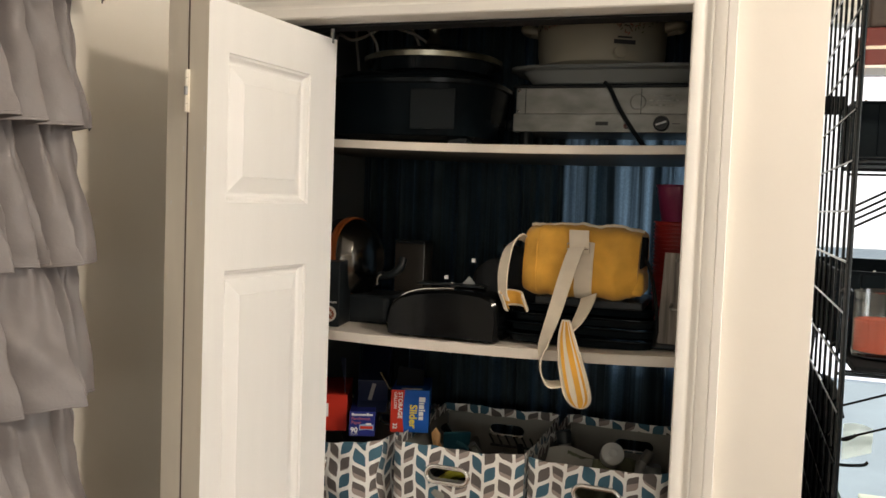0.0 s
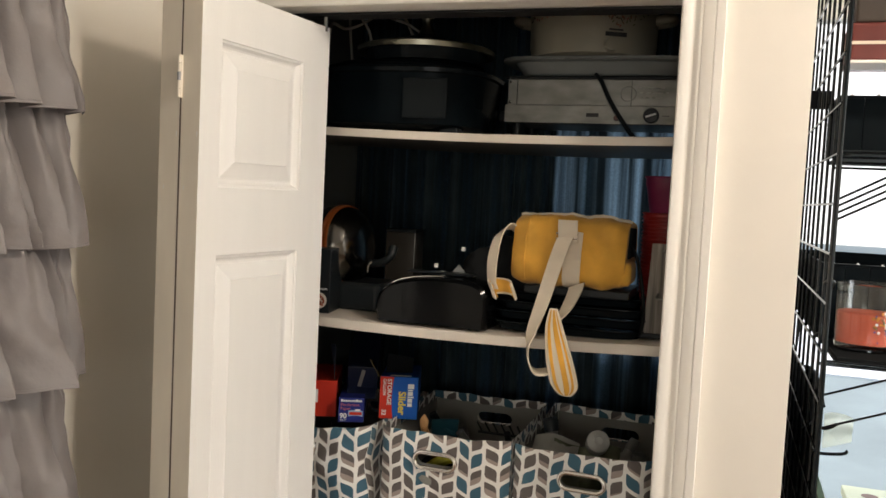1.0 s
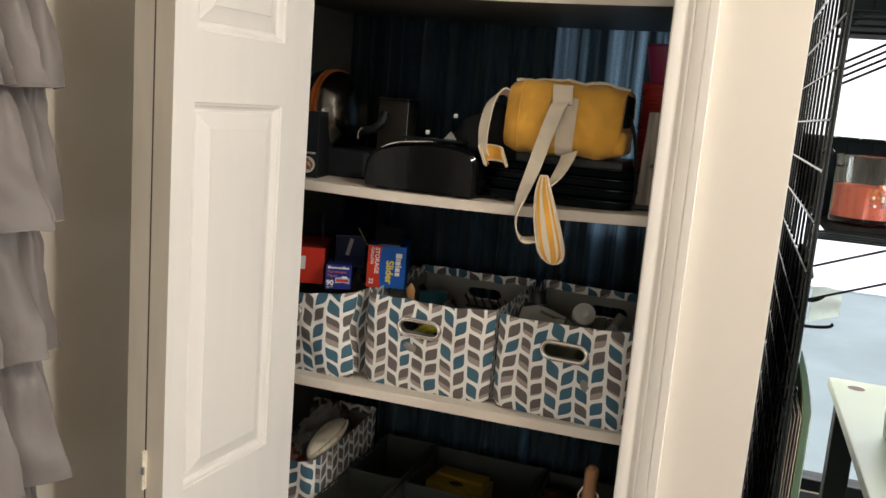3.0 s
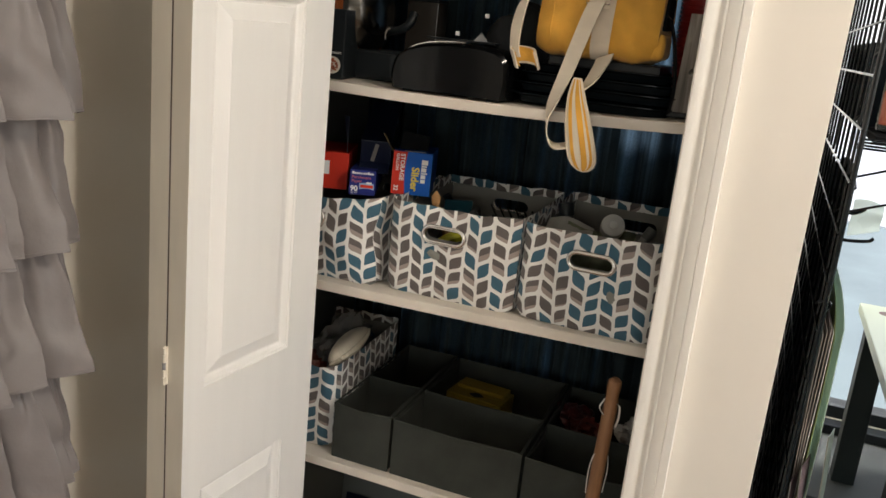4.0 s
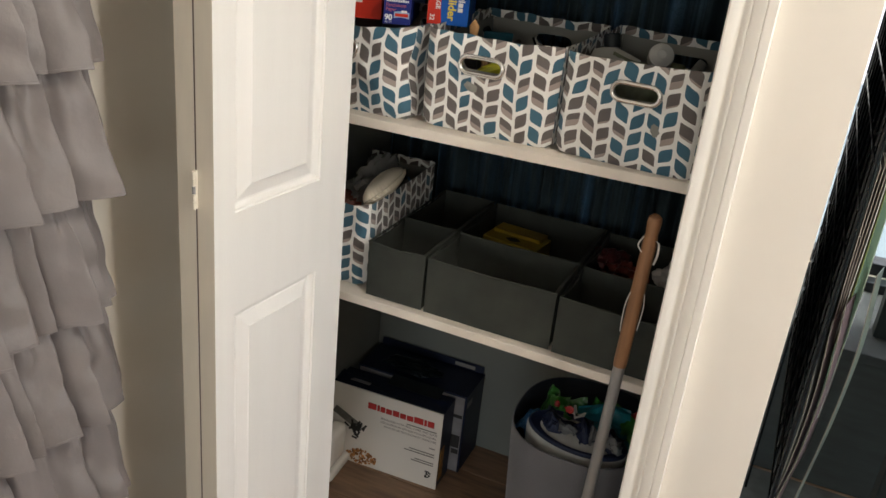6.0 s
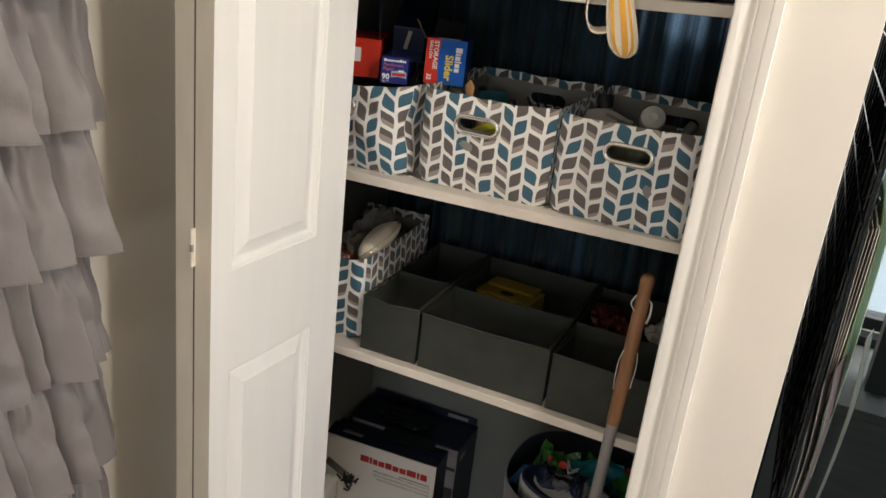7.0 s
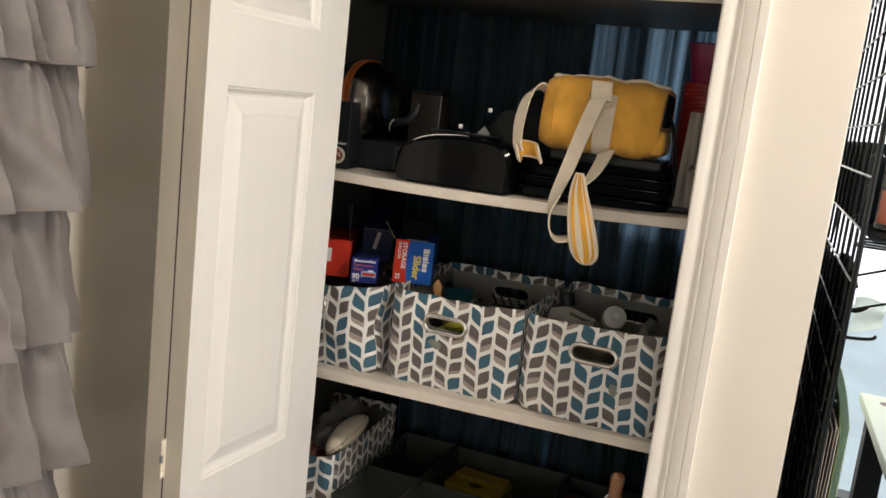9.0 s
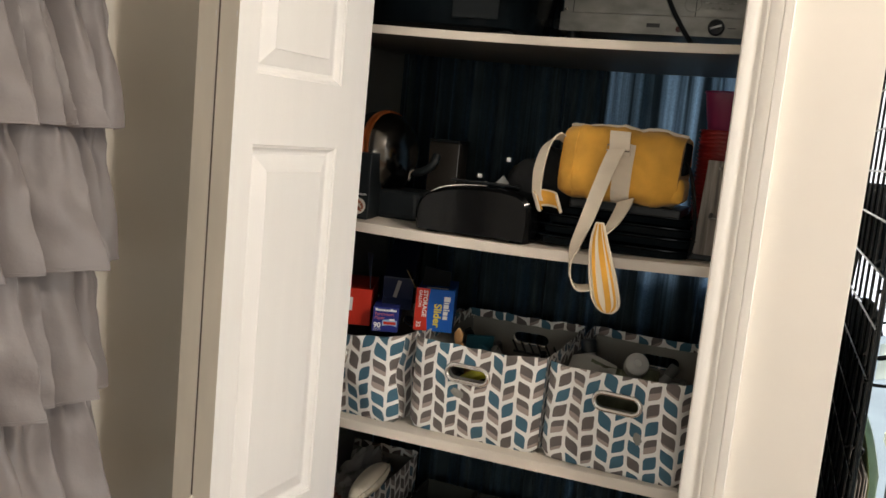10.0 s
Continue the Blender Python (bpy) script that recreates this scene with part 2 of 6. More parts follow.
M_STEEL = mat("brushed_steel", (0.26, 0.258, 0.238), 0.5, 1.0, var=0.35, vscale=20, bump=0.08, bscale=90, stretch=(0.7, 1, 1.4))
M_BLACK = mat("black_plastic", (0.011, 0.014, 0.016), 0.35, var=0.3, bump=0.06, spec=0.25)
M_GLOSS = mat("black_enamel", (0.007, 0.010, 0.012), 0.14, var=0.3, vscale=8, bump=0.02, spec=0.09)
M_LACQUER = mat("black_lacquer", (0.0035, 0.0040, 0.0045), 0.12, var=0.2, vscale=8, bump=0.015, spec=0.20)
M_BLACKCLOTH = mat("black_cloth", (0.010, 0.011, 0.012), 0.9, var=0.3, bump=0.3, bscale=400, spec=0.15)
M_MATTE = mat("matt_black_plastic", (0.009, 0.010, 0.011), 0.85, var=0.3, bump=0.1, spec=0.1)
M_CHARCOAL = mat("charcoal_canvas", (0.040, 0.044, 0.038), 0.9, var=0.22, vscale=16, bump=0.3, bscale=500, spec=0.3)
M_YELLOW = mat("mustard_canvas", (0.74, 0.385, 0.055), 0.85, var=0.2, vscale=14, bump=0.4, bscale=420, sheen=0.15)
M_WEB = mat("cream_webbing", (0.76, 0.67, 0.54), 0.85, var=0.06, vscale=20, bump=0.4, bscale=600, stretch=(1, 1, 2))
M_BLUE = mat("blue_card", (0.010, 0.105, 0.45), 0.5, var=0.06, bump=0.03, spec=0.12)
M_NAVY = mat("navy_card", (0.020, 0.030, 0.20), 0.5, var=0.06, bump=0.03, spec=0.12)
M_DARKNAVY = mat("dark_navy_card", (0.009, 0.014, 0.036), 0.4, var=0.2, bump=0.03, spec=0.25)
M_RED = mat("red_card", (0.60, 0.040, 0.022), 0.5, var=0.06, bump=0.03, spec=0.12)
M_WHITECARD = mat("white_card", (0.72, 0.70, 0.66), 0.5, var=0.03, bump=0.03)
M_INK = mat("black_ink", (0.03, 0.03, 0.03), 0.6, bump=0)
M_GREYINK = mat("grey_ink", (0.22, 0.21, 0.20), 0.6, bump=0)
M_REDINK = mat("red_ink", (0.42, 0.025, 0.025), 0.5, bump=0)
M_WHITEINK = mat("white_ink", (0.82, 0.82, 0.82), 0.5, bump=0)
M_YELINK = mat("yellow_ink", (0.80, 0.62, 0.05), 0.5, bump=0)
M_CREAM = mat("cream_stoneware", (0.36, 0.335, 0.26), 0.45, var=0.08, bump=0.03, spec=0.3)
M_TUB = mat("cloudy_plastic", (0.17, 0.18, 0.17), 0.35, var=0.05, bump=0.03)
M_WIRE = mat("black_wire", (0.0030, 0.0062, 0.0085), 0.13, var=0.2, bump=0.03, spec=0.30)
M_BACKING = mat("dark_teal_backing", (0.010, 0.016, 0.020), 0.8, var=0.35, vscale=22, bump=0.3, bscale=400, spec=0.25)
M_WOOD = mat("handle_wood", (0.28, 0.135, 0.060), 0.5, var=0.25, vscale=9, stretch=(8, 8, 0.7), bump=0.1)
M_ALU = mat("grey_metal_tube", (0.33, 0.33, 0.33), 0.4, 0.6, var=0.06, bump=0.03)

# ---- the closet and its walls ----
# the closet's front face lies at y 1.38; its opening runs from x -0.84 to -0.0775
YF, YB = 1.38, 1.48
OL, OR, OT = -0.84, -0.0775, 2.035
CL, CR, CB = -0.91, 0.015, 2.05
TOP = 2.62


def structure(name, bm, material, label, category, smooth=False):
    return solid(name, bm, material, label, category, "", "structure", smooth)


floor = structure("floor", box(-1.2, 2.4, -5.1, 3.2, -0.06, -0.006), M_FLOOR, "brown wood plank floor of the room and closet", "floor")
structure("ceiling", box(-1.2, 3.4, -5.1, 3.2, TOP, TOP + 0.06), M_CEIL, "white painted ceiling of the room", "ceiling")
structure("wall_west", box(-1.13, -1.03, -5.1, 1.48, 0, TOP), M_WALL, "cream painted wall behind the ruffled curtain", "wall")
# unseen south wall, left open where the added fill light stands
b = box(-1.03, -0.25, -5.1, -5.0, 0, TOP)
for q in ((2.05, 2.3, -5.1, -5.0, 0, TOP), (-0.25, 2.05, -5.1, -5.0, 0, 0.6), (-0.25, 2.05, -5.1, -5.0, 2.3, TOP)):
    box(*q, bm=b)
structure("wall_south", b, M_WALL, "unseen cream wall with an opening for the added fill light", "wall")
b = box(2.3, 2.4, -5.1, 0.15, 0, TOP)
for q in ((2.3, 2.4, 1.1, 3.0, 0, TOP), (2.3, 2.4, 0.15, 1.1, 0, 1.05), (2.3, 2.4, 0.15, 1.1, 2.5, TOP)):
    box(*q, bm=b)
structure("wall_east", b, M_WALL, "cream painted wall with a tall window", "wall")
b = box(0.115, 0.124, 2.9, 3.0, 0, TOP)
for q in ((1.5, 2.3, 2.9, 3.0, 0, TOP), (0.124, 1.5, 2.9, 3.0, 0, 0.48), (0.124, 1.5, 2.9, 3.0, 2.36, TOP)):
    box(*q, bm=b)
structure("wall_north", b, M_WALL, "cream painted wall with the bright window behind the wire rack", "wall")
# closet front: left pier, head, and right pier with a rounded outer corner
b = box(-1.03, OL - 0.02, YF, YB, 0, TOP)
box(OL - 0.02, OR + 0.02, YF, YB, OT + 0.02, TOP, bm=b)
rim = [(OR + 0.02, YF)] + [(0.1138 + 0.0012 * math.sin(a * math.pi / 16), YF + 0.0012 - 0.0012 * math.cos(a * math.pi / 16)) for a in range(9)]
join(b, prism(rim + [(0.115, 2.9), (CR, 2.9), (CR, YB), (OR + 0.02, YB)], 0, TOP))
structure("wall_closet", b, M_WALL, "cream painted wall round the closet opening with a rounded corner", "wall", True)
structure("closet_wall_left", box(CL - 0.06, CL, YB, CB + 0.06, 0, TOP), M_CLOSET, "dark grey painted side wall inside the closet", "wall")
structure("closet_wall_right", box(CR - 0.006, CR - 0.002, YB + 0.002, CB, 0, TOP), M_CLOSET, "dark grey painted side wall inside the closet", "wall")
# back wall with a small window behind the dark curtain
b = box(CL, -0.380, CB, CB + 0.08, 0, TOP)
# two unseen upright strips stand proud to block light between and beside the patches
for q in ((-0.380, CR, CB, CB + 0.08, 0, 1.37), (-0.380, CR, CB, CB + 0.08, 1.96, TOP), (-0.325, -0.284, CB - 0.022, CB + 0.08, 1.37, 1.96), (-0.46, -0.380, CB - 0.022, CB, 1.3, 2.1)):
    box(*q, bm=b)
structure("closet_wall_back", b, M_CLOSET, "grey painted closet back wall with a small covered window", "wall")
# jambs
b = box(OL - 0.018, OL, YF, YB, 0, OT + 0.018)
box(OR, OR + 0.018, YF, YB, 0, OT + 0.018, bm=b)
box(OL, OR, YF, YB, OT, OT + 0.018, bm=b)
structure("door_jamb", b, M_TRIM, "cream painted wooden jamb of the closet opening", "trim")
structure("door_track", box(OL + 0.002, OR - 0.002, 1.430, 1.476, OT - 0.005, OT - 0.001, 0.001), mat("dark_track_steel", (0.02, 0.02, 0.02), 0.8, spec=0.1), "dark steel sliding track under the closet header", "trim")
# moulded casing
PROF = [(0.0, 0.0), (0.0, 0.011), (0.0025, 0.0135), (0.017, 0.0140), (0.0210, 0.0116), (0.0240, 0.0116), (0.0285, 0.0148), (0.031, 0.0160),
        (0.0332, 0.0160), (0.0338, 0.0145), (0.0346, 0.0145), (0.0354, 0.0163), (0.045, 0.0190), (0.0535, 0.0200), (0.0546, 0.0181), (0.0552, 0.0181), (0.0560, 0.0202), (0.0690, 0.0205), (0.0700, 0.0196), (0.0700, 0.0)]
PROF = [(u * 0.945, h) for u, h in PROF]


def casing(sx, x):
    pts = [(x + sx * u, YF - h) for u, h in PROF]
    b = prism(pts if sx < 0 else pts[::-1], 0, OT - 0.002)
    for v in b.verts:
        if v.co.z > 1:
            v.co.z += abs(v.co.x - x)
    return b


structure("casing_right", casing(1, OR - 0.001), M_TRIM, "cream painted moulded casing beside the closet opening", "trim", True)
structure("casing_left", casing(-1, OL + 0.001), M_TRIM, "cream painted moulded casing beside the closet opening", "trim")
b = bmesh.new()
ends = []
for s, x in ((-1, OL + 0.001), (1, OR - 0.001)):
    ends.append([b.verts.new((x + s * u, YF - h, OT - 0.002 + u)) for u, h in PROF])
for k in range(len(PROF) - 1):
    b.faces.new((ends[0][k], ends[1][k], ends[1][k + 1], ends[0][k + 1]))
bmesh.ops.recalc_face_normals(b, faces=b.faces[:])
structure("casing_head", b, M_TRIM, "cream painted moulded casing over the closet opening", "trim")
structure("baseboard", box(0.02, 0.106, YF - 0.012, YF, 0, 0.09, 0.003), M_TRIM, "cream painted baseboard on the wall beside the casing", "trim")

# shelves: height of the front edge at the west end, the middle and the east end, and the thickness
SHELF = {1: (1.834, 1.828, 1.831, 0.0158), 2: (1.4560, 1.4535, 1.4640, 0.0190), 3: (1.0560, 1.0585, 1.0635, 0.0200), 4: (0.6635, 0.6595, 0.6540, 0.0190)}


def shelf_z(k, x):
    """The top of shelf k at x, sagging between its ends."""
    a, b, c, _ = SHELF[k]
    u = (x + 0.42) / 0.33
    return b + (c - a) / 2 * u + ((a + c) / 2 - b) * u * u


for k in SHELF:
    thick = SHELF[k][3]
    board = bmesh.new()
    rings = []
    for i in range(25):
        x = CL + 0.002 + i / 24 * (CR - CL - 0.01)
        z = shelf_z(k, max(-0.86, min(-0.03, x)))
        wear = 0.0006 * noise.noise(Vector((x * 30, k, 0)))
        rings.append([board.verts.new((x, y, z + dz)) for y, dz in ((1.5315, wear), (1.53 + wear, -0.0015), (1.53, -thick + 0.001), (1.531, -thick), (1.96, -thick), (1.96, 0))])
    for p, q in zip(rings, rings[1:]):
        for n in range(6):
            board.faces.new((p[n], q[n], q[(n + 1) % 6], p[(n + 1) % 6]))
    board.faces.new(rings[0][::-1])
    board.faces.new(rings[-1])
    bmesh.ops.recalc_face_normals(board, faces=board.faces[:])
    ob = solid("shelf", board, M_SHELF, "cream painted wooden closet shelf, slightly sagging", "shelf", "closet shelves", "structure")
    # downward faces take the darkened colour, shade put into the paint
    ob.data.materials.append(M_UNDERSHADE)
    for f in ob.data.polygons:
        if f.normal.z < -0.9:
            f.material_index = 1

# ---- folding door ----
LEAF_W, LEAF_T, LEAF_H = 0.360, 0.035, 1.998
PANELS = ((0.048, 0.276, 1.693, 1.922), (0.048, 0.276, 0.955, 1.586), (0.045, 0.274, 0.135, 0.770))


def leaf_mesh(thick=LEAF_T):
    """One leaf: x from the fold edge, y the thickness, the open face at 0, z up."""
    b = bmesh.new()
    xs = sorted({0.0, LEAF_W} | {p[0] for p in PANELS} | {p[1] for p in PANELS})
    rects = [(0, LEAF_W, PANELS[0][3], LEAF_H), (0, LEAF_W, PANELS[1][3], PANELS[0][2]), (0, LEAF_W, PANELS[2][3], PANELS[1][2]), (0, LEAF_W, 0.0, PANELS[2][2])]
    for x0, x1, z0, z1 in PANELS:
        rects += [(0, x0, z0, z1), (x1, LEAF_W, z0, z1)]
    for y in (0.0, -thick):
        for x0, x1, z0, z1 in rects:
            b.faces.new([b.verts.new((x, y, z)) for x, z in ((x0, z0), (x1, z0), (x1, z1), (x0, z1))])
        s = 1 if y == 0 else -1
        for x0, x1, z0, z1 in PANELS:
            rings = []
            for inset, dep in ((0, 0), (0.0012, 0.0030), (0.0045, 0.0040), (0.0080, 0.0095), (0.0110, 0.0118), (0.0150, 0.0120), (0.0165, 0.0105), (0.0400, 0.0022), (0.0412, 0.0010)):
                rings.append([b.verts.new((x, y - s * dep, z)) for x, z in ((x0 + inset, z0 + inset), (x1 - inset, z0 + inset), (x1 - inset, z1 - inset), (x0 + inset, z1 - inset))])
            for p, q in zip(rings, rings[1:]):
                for k in range(4):
                    b.faces.new((p[k], p[(k + 1) % 4], q[(k + 1) % 4], q[k]))
            b.faces.new(rings[-1])
    for x in (0.0, LEAF_W):
        b.faces.new([b.verts.new((x, y, z)) for y, z in ((0, 0), (-thick, 0), (-thick, LEAF_H), (0, LEAF_H))])
    for z in (0.0, LEAF_H):
        b.faces.new([b.verts.new((x, y, z)) for x, y in ((0, 0), (LEAF_W, 0), (LEAF_W, -thick), (0, -thick))])
    bmesh.ops.remove_doubles(b, verts=b.verts[:], dist=1e-5)
    for v in b.verts:
        v.co.y = -v.co.y
    bmesh.ops.recalc_face_normals(b, faces=b.faces[:])
    return b


door = thing("door_1", pose(-0.751, 1.098, 0.013), "white bifold closet door folded open, with raised panels", "door", kind="structure")
heading = math.degrees(math.atan2(0.36, 0.033))
leaf = part("leaf", leaf_mesh(), M_DOOR, door, "white painted leaf with three raised panels")
leaf.data.materials.append(M_EDGE)
for f in leaf.data.polygons:
    if abs(f.normal.x) > 0.9 and f.center.x < 0.001:
        f.material_index = 1
leaf.matrix_local = pose(0, 0, 0, 0, 0, heading)
# dark filler between the leaves, coloured as the shadow in the gap
part("gap_shade_strip", box(0.0002, 0.352, LEAF_T + 0.0001, LEAF_T + 0.0034, 0.001, LEAF_H - 0.001), mat("gap_shade_brown", (0.13, 0.095, 0.07), 0.8), leaf, "dark strip standing in for the shadowed gap between the leaves")
rear = part("leaf", leaf_mesh(0.0372), M_DOOR, door, "white painted leaf folded behind the first")
rear.data.materials.append(M_EDGE)
for f in rear.data.polygons:
    if abs(f.normal.x) > 0.9 and f.center.x < 0.001:
        f.material_index = 1
rear.matrix_local = pose(-0.0386, 0.0035, 0, 0, 0, heading)
for z in (1.826, 0.968, 0.12):
    hinge = part("hinge", box(-0.0395, -0.0335, -0.0012, 0.004, z, z + 0.064, 0.0004), M_EDGE, door, "painted steel butt hinge")
    for k in range(5):
        part("knuckle", tube([(-0.0362, -0.003, z + 0.0004 + 0.0128 * k), (-0.0362, -0.003, z + 0.0122 + 0.0128 * k)], 0.0028, 10), M_ALU if k == 2 else M_EDGE, hinge, "", True)
part("pivot", rod((0.030, 0.345, 1.99), (0.030, 0.345, 2.016), 0.004), M_STEEL, door, "steel guide pin in the track", True)

# ---- ruffled curtain on the west wall ----
HEMS = [2.02 - 0.2085 * k for k in range(10)]


FLARE = (0.030, 0.008, 0.004, 0.010, 0.012, 0.006, 0.012, 0.010, 0.012, 0.010)


def ruffle(k):
    """One gathered tier of uneven folds, its top tucked under the tier above; it runs along y."""
    z1, z0 = HEMS[k] + 0.236, HEMS[k]
    rnd = random.Random(140 + k)
    edge, far = 1.102 + rnd.uniform(-0.006, 0.008), 0.25
    folds, at = [], edge
    while at > far - 0.25:
        folds.append((at, rnd.uniform(-0.008, 0.030) if folds else 0.0, rnd.uniform(0.6, 1.25), rnd.uniform(0.16, 0.34)))
        at -= rnd.choice((0.030, 0.042, 0.055, 0.07, 0.09)) * rnd.uniform(0.85, 1.15)

    pinches, at = [], edge - 0.012
    while at > far:
        pinches.append((at, rnd.uniform(-0.03, 0.012), rnd.uniform(0.008, 0.034), rnd.uniform(0.006, 0.012)))
        at -= rnd.uniform(0.020, 0.050)

    def fn(u, v):
        fl = 1 - v
        y = edge + (far - edge) * u
        pinch = sum(d * max(0, v - 0.08) ** 1.1 * math.exp(-((y - c - sl * fl) / (w + 0.011 * fl)) ** 2) for c, sl, d, w in pinches)
        bounds = [f[0] + f[1] * fl ** 1.3 for f in folds]
        i = 0
        while i < len(bounds) - 2 and bounds[i + 1] >= y:
            i += 1
        s_ = min(1, max(0, (bounds[i] - y) / max(0.012, bounds[i] - bounds[i + 1])))
        rise = min(1, s_ / folds[i][3])
        hump = rise * rise * (3 - 2 * rise) * (1 - s_) ** 0.55
        depth = folds[i][2] * (0.019 + 0.043 * fl ** 0.8) * min(1.2, max(0.4, (folds[i][0] - folds[i + 1][0]) / 0.055)) * (min(1, 0.35 + 9 * u) if i == 0 else 1)
        tight = math.sin(2 * math.pi * (y / 0.0235 + 1.3 * noise.noise(Vector((y * 9, k, 0))))) * (0.0004 + 0.0062 * v ** 2.6) * (0.3 + abs(noise.noise(Vector((y * 21, 2.0, k)))) * 1.6)
        crease = 0.0120 * noise.noise(Vector((y * 15 + 3.2 * v, v * 2.4, 3.3 * k))) + 0.0042 * noise.noise(Vector((y * 34 - 7 * v, v * 4.0, k + 9)))
        x = -1.008 + depth * hump + tight * max(0, v) - pinch + 0.030 * fl ** 0.8 + crease * min(1, 5 * v + 0.25)
        z = z0 + (z1 - z0) * v + 0.006 * fl * (hump - 0.5) + 0.004 * fl * noise.noise(Vector((y * 24, k, 5)))
        return (x, y + FLARE[k] * fl * max(0, 1 - u * 5) - 0.008 * fl * hump * (s_ - 0.5), z)

    stitch = tube([Vector(fn(k / 220, 0.018)) + Vector((0.0002, 0, 0)) for k in range(221)], 0.0005, 5)
    return hemmed(fn, 460, 22), stitch


def hemmed(fn, nu, nv):
    """A cloth whose lower hem is turned back behind it."""
    b = bmesh.new()
    g = []
    for i in range(nu + 1):
        col = [Vector(fn(i / nu, 1 - j / nv)) for j in range(nv + 1)]
        low = col[-1]
        g.append([b.verts.new(p) for p in col + [low + Vector((-0.0012, 0, -0.0008)), low + Vector((-0.0026, 0, 0.0002)), low + Vector((-0.0032, 0, 0.008))]])
    for p, q in zip(g, g[1:]):
        for j in range(len(p) - 1):
            b.faces.new((p[j], q[j], q[j + 1], p[j + 1]))
    bmesh.ops.recalc_face_normals(b, faces=b.faces[:])
    return b


curtain = thing("curtain", pose(0, 0, 0), "grey tiered ruffle curtain hanging on the wall", "curtain")
for k in range(len(HEMS)):
    cloth, stitch = ruffle(k)
    tier = part("ruffle", cloth, M_CURTAIN, curtain, smooth=True)
    part("hem_seam", stitch, M_CURTAIN, tier, "raised seam along the hem", True)
part("rod", rod((-0.99, 0.22, 2.30), (-0.99, 1.13, 2.30), 0.012, 12), M_BLACK, curtain, "black curtain rod", True)
part("header", sheet(lambda u, v: (-0.99 + 0.006 * math.sin(150 * u), 1.10 - 0.85 * u, 2.22 + 0.1 * v), 160, 2, 0.0018), M_CURTAIN, curtain, smooth=True)
for y in (1.1, 0.3):
    part("bracket", box(-1.03, -0.985, y - 0.006, y + 0.006, 2.27, 2.29, 0.002), M_BLACK, curtain, "black rod bracket")

# ---- dark curtain at the back of the closet ----
M_DRAPE = mat("dark_drape", (0.026, 0.040, 0.047), 0.85, var=0.3, vscale=14, bump=0.3, bscale=500, spec=0.1)
nt = M_DRAPE.node_tree
tr, ad = nt.nodes.new("ShaderNodeBsdfTranslucent"), nt.nodes.new("ShaderNodeMixShader")
tr.inputs[0].default_value = (0.50, 0.75, 1.0, 1)
dens, dmap = nt.nodes.new("ShaderNodeTexNoise"), nt.nodes.new("ShaderNodeMapping")
dco, drange = nt.nodes.new("ShaderNodeTexCoord"), nt.nodes.new("ShaderNodeMapRange")
dmap.inputs["Scale"].default_value = (34, 1, 0.5)
dens.inputs["Scale"].default_value, dens.inputs["Detail"].default_value = 1.0, 4
drange.inputs[1].default_value, drange.inputs[2].default_value, drange.inputs[3].default_value, drange.inputs[4].default_value = 0.43, 0.64, 0.02, 0.68
nt.links.new(dco.outputs["Object"], dmap.inputs[0])
nt.links.new(dmap.outputs[0], dens.inputs["Vector"])
nt.links.new(dens.outputs[0], drange.inputs[0])
weave, wr, wm = nt.nodes.new("ShaderNodeTexNoise"), nt.nodes.new("ShaderNodeMapRange"), nt.nodes.new("ShaderNodeMath")
weave.inputs["Scale"].default_value, weave.inputs["Detail"].default_value = 240, 3
wr.inputs[1].default_value, wr.inputs[2].default_value, wr.inputs[3].default_value = 0.40, 0.60, 0.80
wm.operation = "MULTIPLY"
nt.links.new(dco.outputs["Object"], weave.inputs["Vector"])
nt.links.new(weave.outputs[0], wr.inputs[0])
nt.links.new(drange.outputs[0], wm.inputs[0])
nt.links.new(wr.outputs[0], wm.inputs[1])
nt.links.new(wm.outputs[0], ad.inputs[0])
nt.links.new(nt.nodes["Principled BSDF"].outputs[0], ad.inputs[1])
nt.links.new(tr.outputs[0], ad.inputs[2])
nt.links.new(ad.outputs[0], nt.nodes["Material Output"].inputs[0])


def drape(u, v):
    x = CL + 0.01 + u * (CR - CL - 0.025)
    ph = 118 * x + 4.2 * math.sin(6.3 * x) + 1.8 * math.sin(17 * x + 1)
    y = 2.005 + (0.015 + 0.008 * math.sin(9 * x + 2)) * math.sin(ph) + 0.003 * math.sin(2.3 * ph + 1 + 0.8 * v)
    return (x + 0.006 * math.sin(ph * 0.5 + 2 * v), y, 0.60 + 1.85 * v)


solid("closet_curtain", sheet(drape, 460, 6), M_DRAPE, "dark blue-grey curtain hanging behind the closet shelves", "curtain", smooth=True)

# ---- printed storage bins ----


def stadium(a, w, h):
    """A point of a long oval of that width and height in the direction a."""
    c, s = math.cos(a), math.sin(a)
    r, half = h / 2, w / 2 - h / 2
    if abs(s) > 1e-6 and abs(c / s) * r <= half:
        return (c / abs(s) * r, math.copysign(r, s))
    k = half * abs(c)
    d = k + math.sqrt(max(0, k * k - half * half + r * r))
    return (c * d, s * d)


